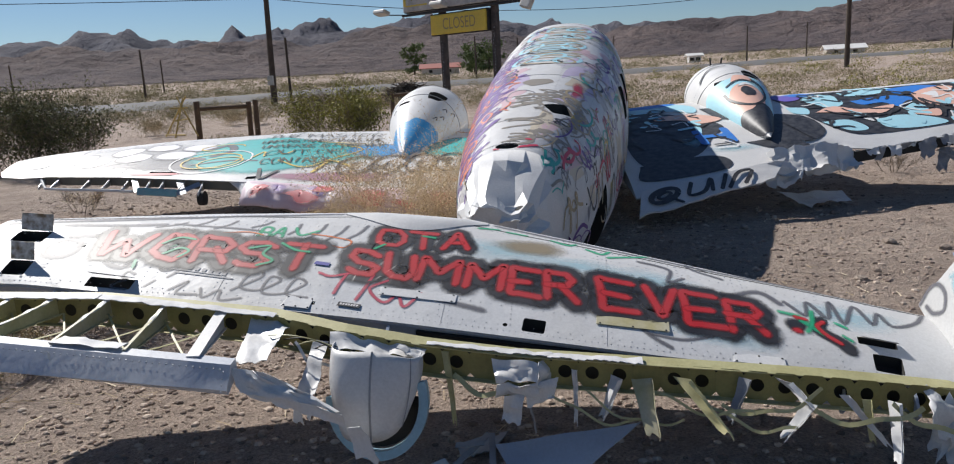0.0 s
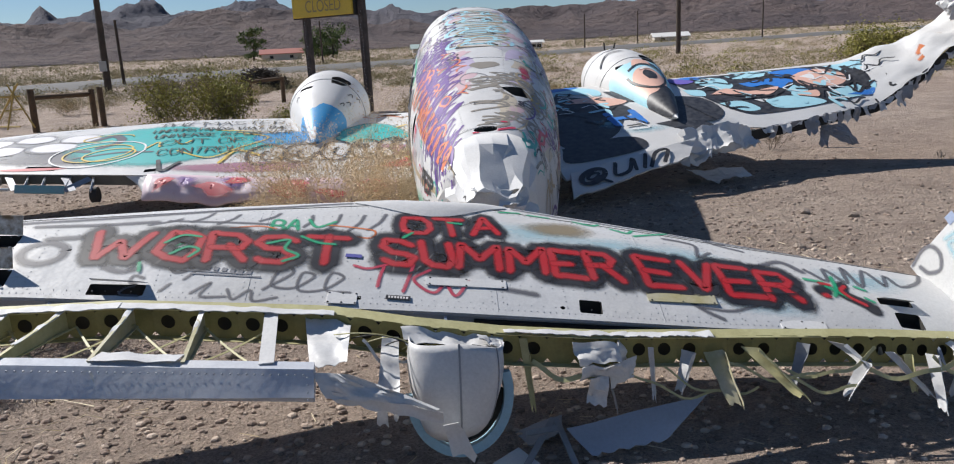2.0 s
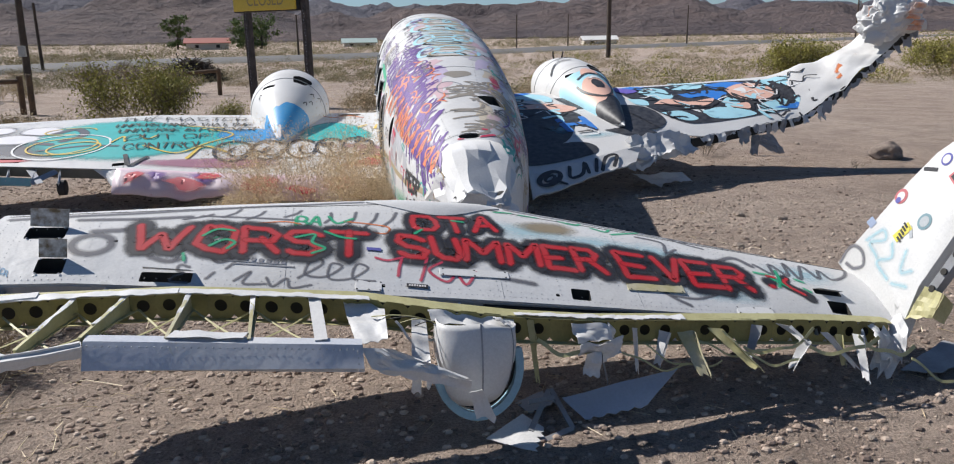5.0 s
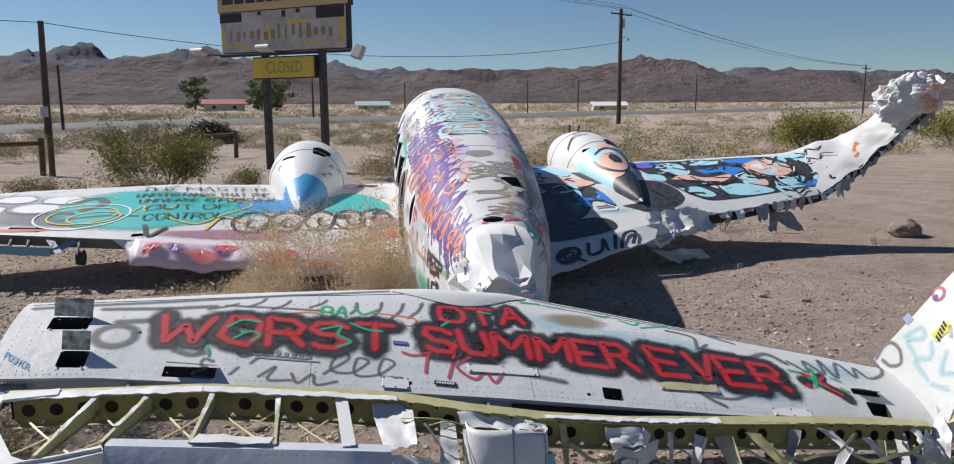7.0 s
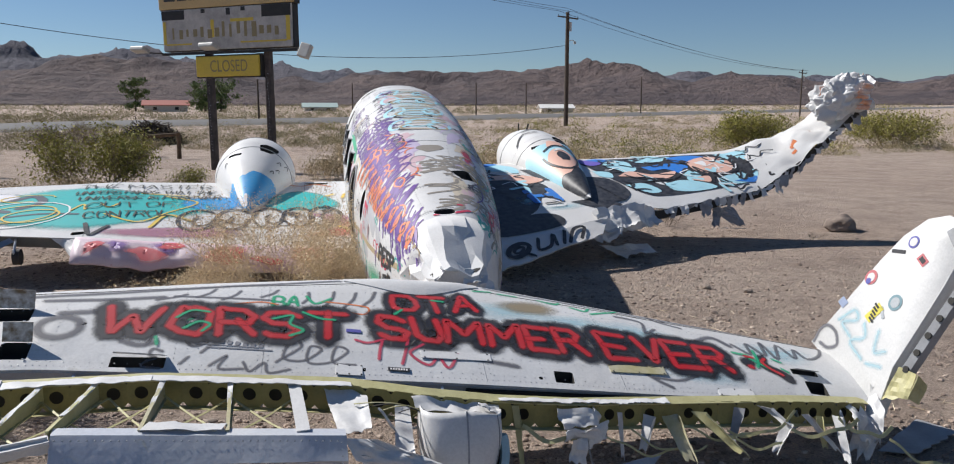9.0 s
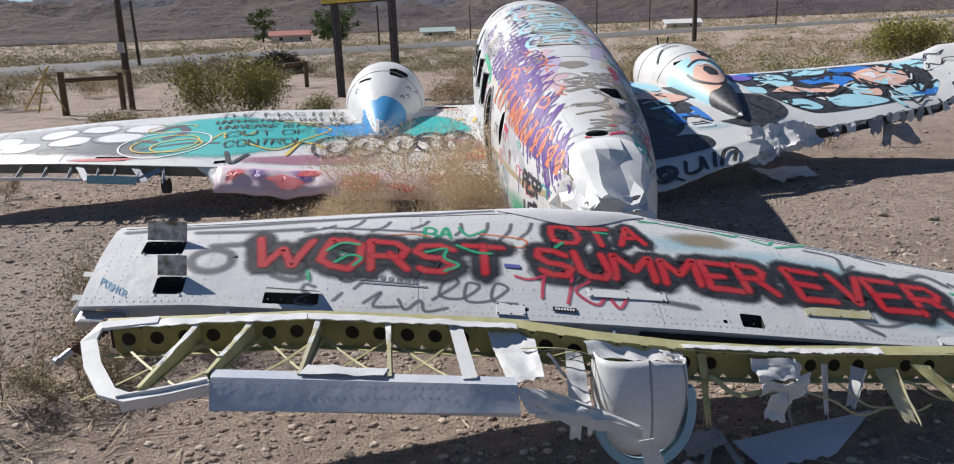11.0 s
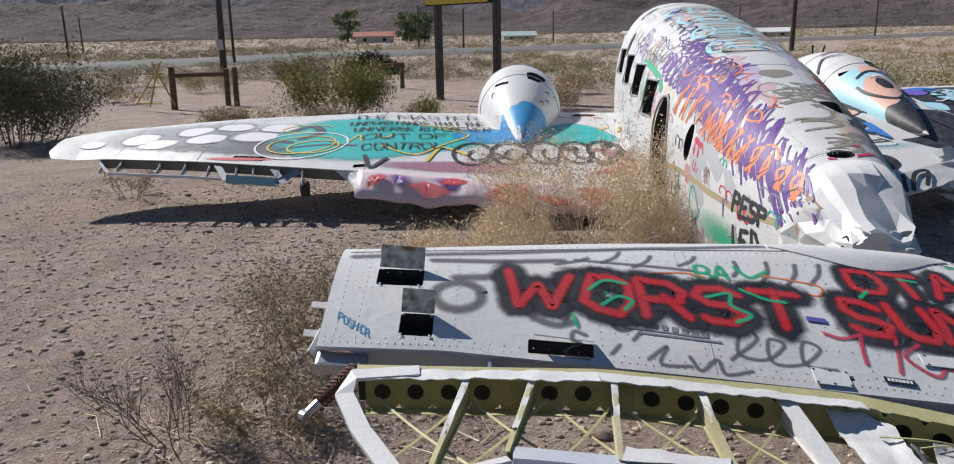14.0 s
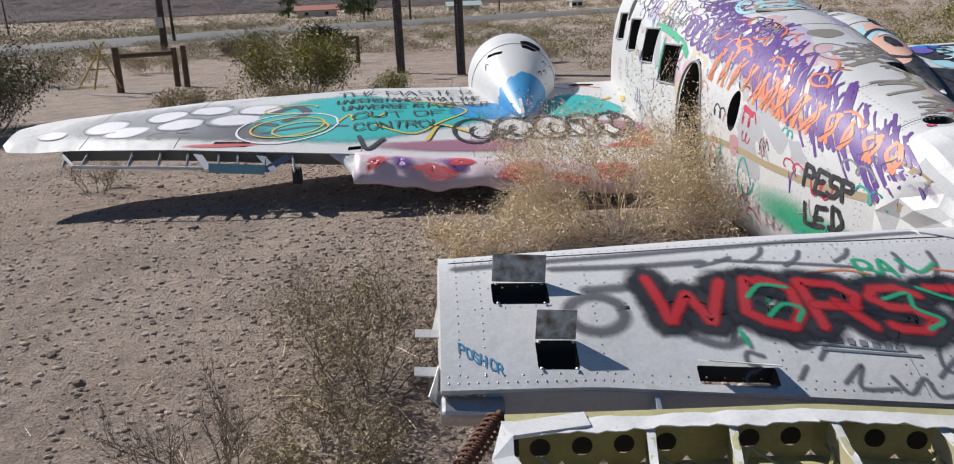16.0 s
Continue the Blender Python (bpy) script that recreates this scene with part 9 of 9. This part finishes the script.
    for mat, lift, name, n, wide in ((LIGHTBLUE, 0.0112, "pale blue brushed strokes", 16, 0.035), (INK, 0.0135, "black hooked outlines", 46, 0.018), (WHITEINK, 0.0145, "thin white highlights", 16, 0.012)):
        f = Film(R, lift)
        for k in range(n):
            x = rng.uniform(3.8, 6.5) if k % 3 else rng.uniform(1.55, 2.5)
            y = rng.uniform(9.75, 10.85) if k % 3 else rng.uniform(8.9, 10.7)
            a, s = rng.uniform(0, math.tau), rng.uniform(0.1, 0.24)
            f.stroke([(x, y), (x + s * math.cos(a), y + s * math.sin(a)), (x + s * math.cos(a) + s * math.cos(a + 1.9), y + s * math.sin(a) + s * math.sin(a + 1.9)), (x + 1.5 * s * math.cos(a + 1.1), y + 1.5 * s * math.sin(a + 1.1))][: rng.choice((3, 4, 4))], wide)
        f.done("outline", mat, RWING, name, True)
    patches(BLACKPAINT, 0.0045, "black painted ground", [(1.45, 8.5), (2.2, 8.75), (2.45, 8.62), (2.3, 8.35), (1.45, 8.1)], [(2.55, 10.6), (3.1, 10.5), (3.15, 10.1), (2.7, 10.0)], [(2.75, 9.1), (3.2, 9.2), (3.45, 9.0), (3.1, 8.85)])
    f = Film(R, 0.012)
    for pts in script("H", (2.28, 9.14), (2.72, 9.18), 0.42):
        f.stroke(pts, 0.05)
    f.done("lettering", SKYBLUE, RWING, "blue painted letter H")
    f = Film(R, 0.004)
    f.oval(2.6, 8.95, 0.4, 0.12, 0.1).oval(2.2, 9.2, 0.2, 0.2)
    f.done("patch", BLUESOFT, RWING, "thin pale blue spray", True)
    Q = lambda x, t, h=0.0: Vector((1.35, 7.75, 0.31)).lerp(Vector((3.0, 8.5, 0.49)), (x - 1.35) / 1.65).lerp(Vector((1.28, 7.35, 0.12)).lerp(Vector((2.75, 8.1, 0.33)), (x - 1.35) / 1.65), t) + Vector((0, -0.1, 1)).normalized() * (h + 0.03)
    f = Film(Q, 0.006)
    f.loop(1.62, 0.45, 0.15, 0.26, 0.03).loop(1.62, 0.45, 0.07, 0.12, 0.02).stroke([(1.72, 0.65), (1.85, 0.9)], 0.022)
    f.stroke([(1.9, 0.2), (1.92, 0.7), (2.1, 0.7), (2.12, 0.2), (2.2, 0.75)], 0.022).stroke([(2.3, 0.2), (2.32, 0.8)], 0.022).stroke([(2.42, 0.85), (2.45, 0.25), (2.62, 0.3), (2.62, 0.85)], 0.022)
    f.done("outline", INK, RWING, "black outlined bubble letters", True)
    O = lambda x, y, h=0.0: R(x, y, h) + Vector((0, 0, 0.04))
    f = Film(O, 0.004)
    f.stroke([(7.0, 10.25), (7.15, 10.35), (7.3, 10.3)], 0.06).stroke([(6.95, 10.15), (7.2, 10.2)], 0.04)
    f.done("patch", ORANGESOFT, RWING, "orange sprayed streaks", True)
    # nacelle face of flat shapes
    C = lambda t, a, h=0.0: cone(RNAC, t, a, h)

    def on(mat, lift, label, *outlines):
        f = Film(C, lift)
        for o in outlines:
            f.patch(o)
        f.done("patch", mat, RN, label, True)

    on(LIGHTBLUE, 0.003, "pale blue painted patch", [(0.1, -2.0), (0.3, -1.9), (0.48, -1.2), (0.5, 0.0), (0.5, 0.7), (0.3, 1.2), (0.12, 1.5), (0.1, 0.0)])
    on(PINK, 0.006, "pink painted patch", [(0.2, -0.9), (0.34, -0.7), (0.42, -0.2), (0.4, 0.3), (0.32, 0.6), (0.24, 0.5), (0.2, 0.0)], [(0.46, -0.3), (0.52, -0.1), (0.5, 0.3), (0.46, 0.3)])
    on(BLACKPAINT, 0.009, "black painted shapes", [(0.03, -1.9), (0.14, -1.7), (0.2, -0.9), (0.2, -0.2), (0.25, 0.4), (0.22, 1.1), (0.08, 1.6), (0.03, 0.6)], [(0.31, -0.12), (0.36, -0.2), (0.395, 0.0), (0.36, 0.28), (0.31, 0.2)])
    on(WHITEINK, 0.012, "white streak", [(0.395, -0.25), (0.43, 0.05), (0.395, 0.35), (0.41, 0.05)])
    f = Film(C, 0.012)
    f.loop(0.36, -0.05, 0.13, 0.7, 0.018, 0, 0.5, 0.7).stroke([(0.43, -0.5), (0.46, 0.0), (0.43, 0.5)], 0.014).stroke([(0.62, -0.9), (0.7, -0.5), (0.68, -0.1)], 0.016).stroke([(0.75, -0.4), (0.78, 0.0), (0.75, 0.3)], 0.016)
    f.done("outline", INK, RN, "black painted outlines", True)


INKOLIVE = marker("dark_olive_ink", (0.05, 0.05, 0.03))
GREYWASH = spray("grey_wash", (0.33, 0.35, 0.38), 0.5, 0.7, 9.0)
paint_stabilizer()
paint_fuselage()
paint_left_wing()
paint_right_wing()


# ---- wings fitted to the view: all on them drawn in towards the camera's mean place, most at the tips ----
def fit_wing_to_view(wing):
    mean_eye = Vector((-1.0, 0.4, 1.7))
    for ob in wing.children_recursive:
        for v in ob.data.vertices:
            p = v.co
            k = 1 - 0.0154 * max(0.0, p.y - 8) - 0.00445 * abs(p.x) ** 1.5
            v.co = mean_eye + (p - mean_eye) * k


fit_wing_to_view(LWING)
fit_wing_to_view(RWING)
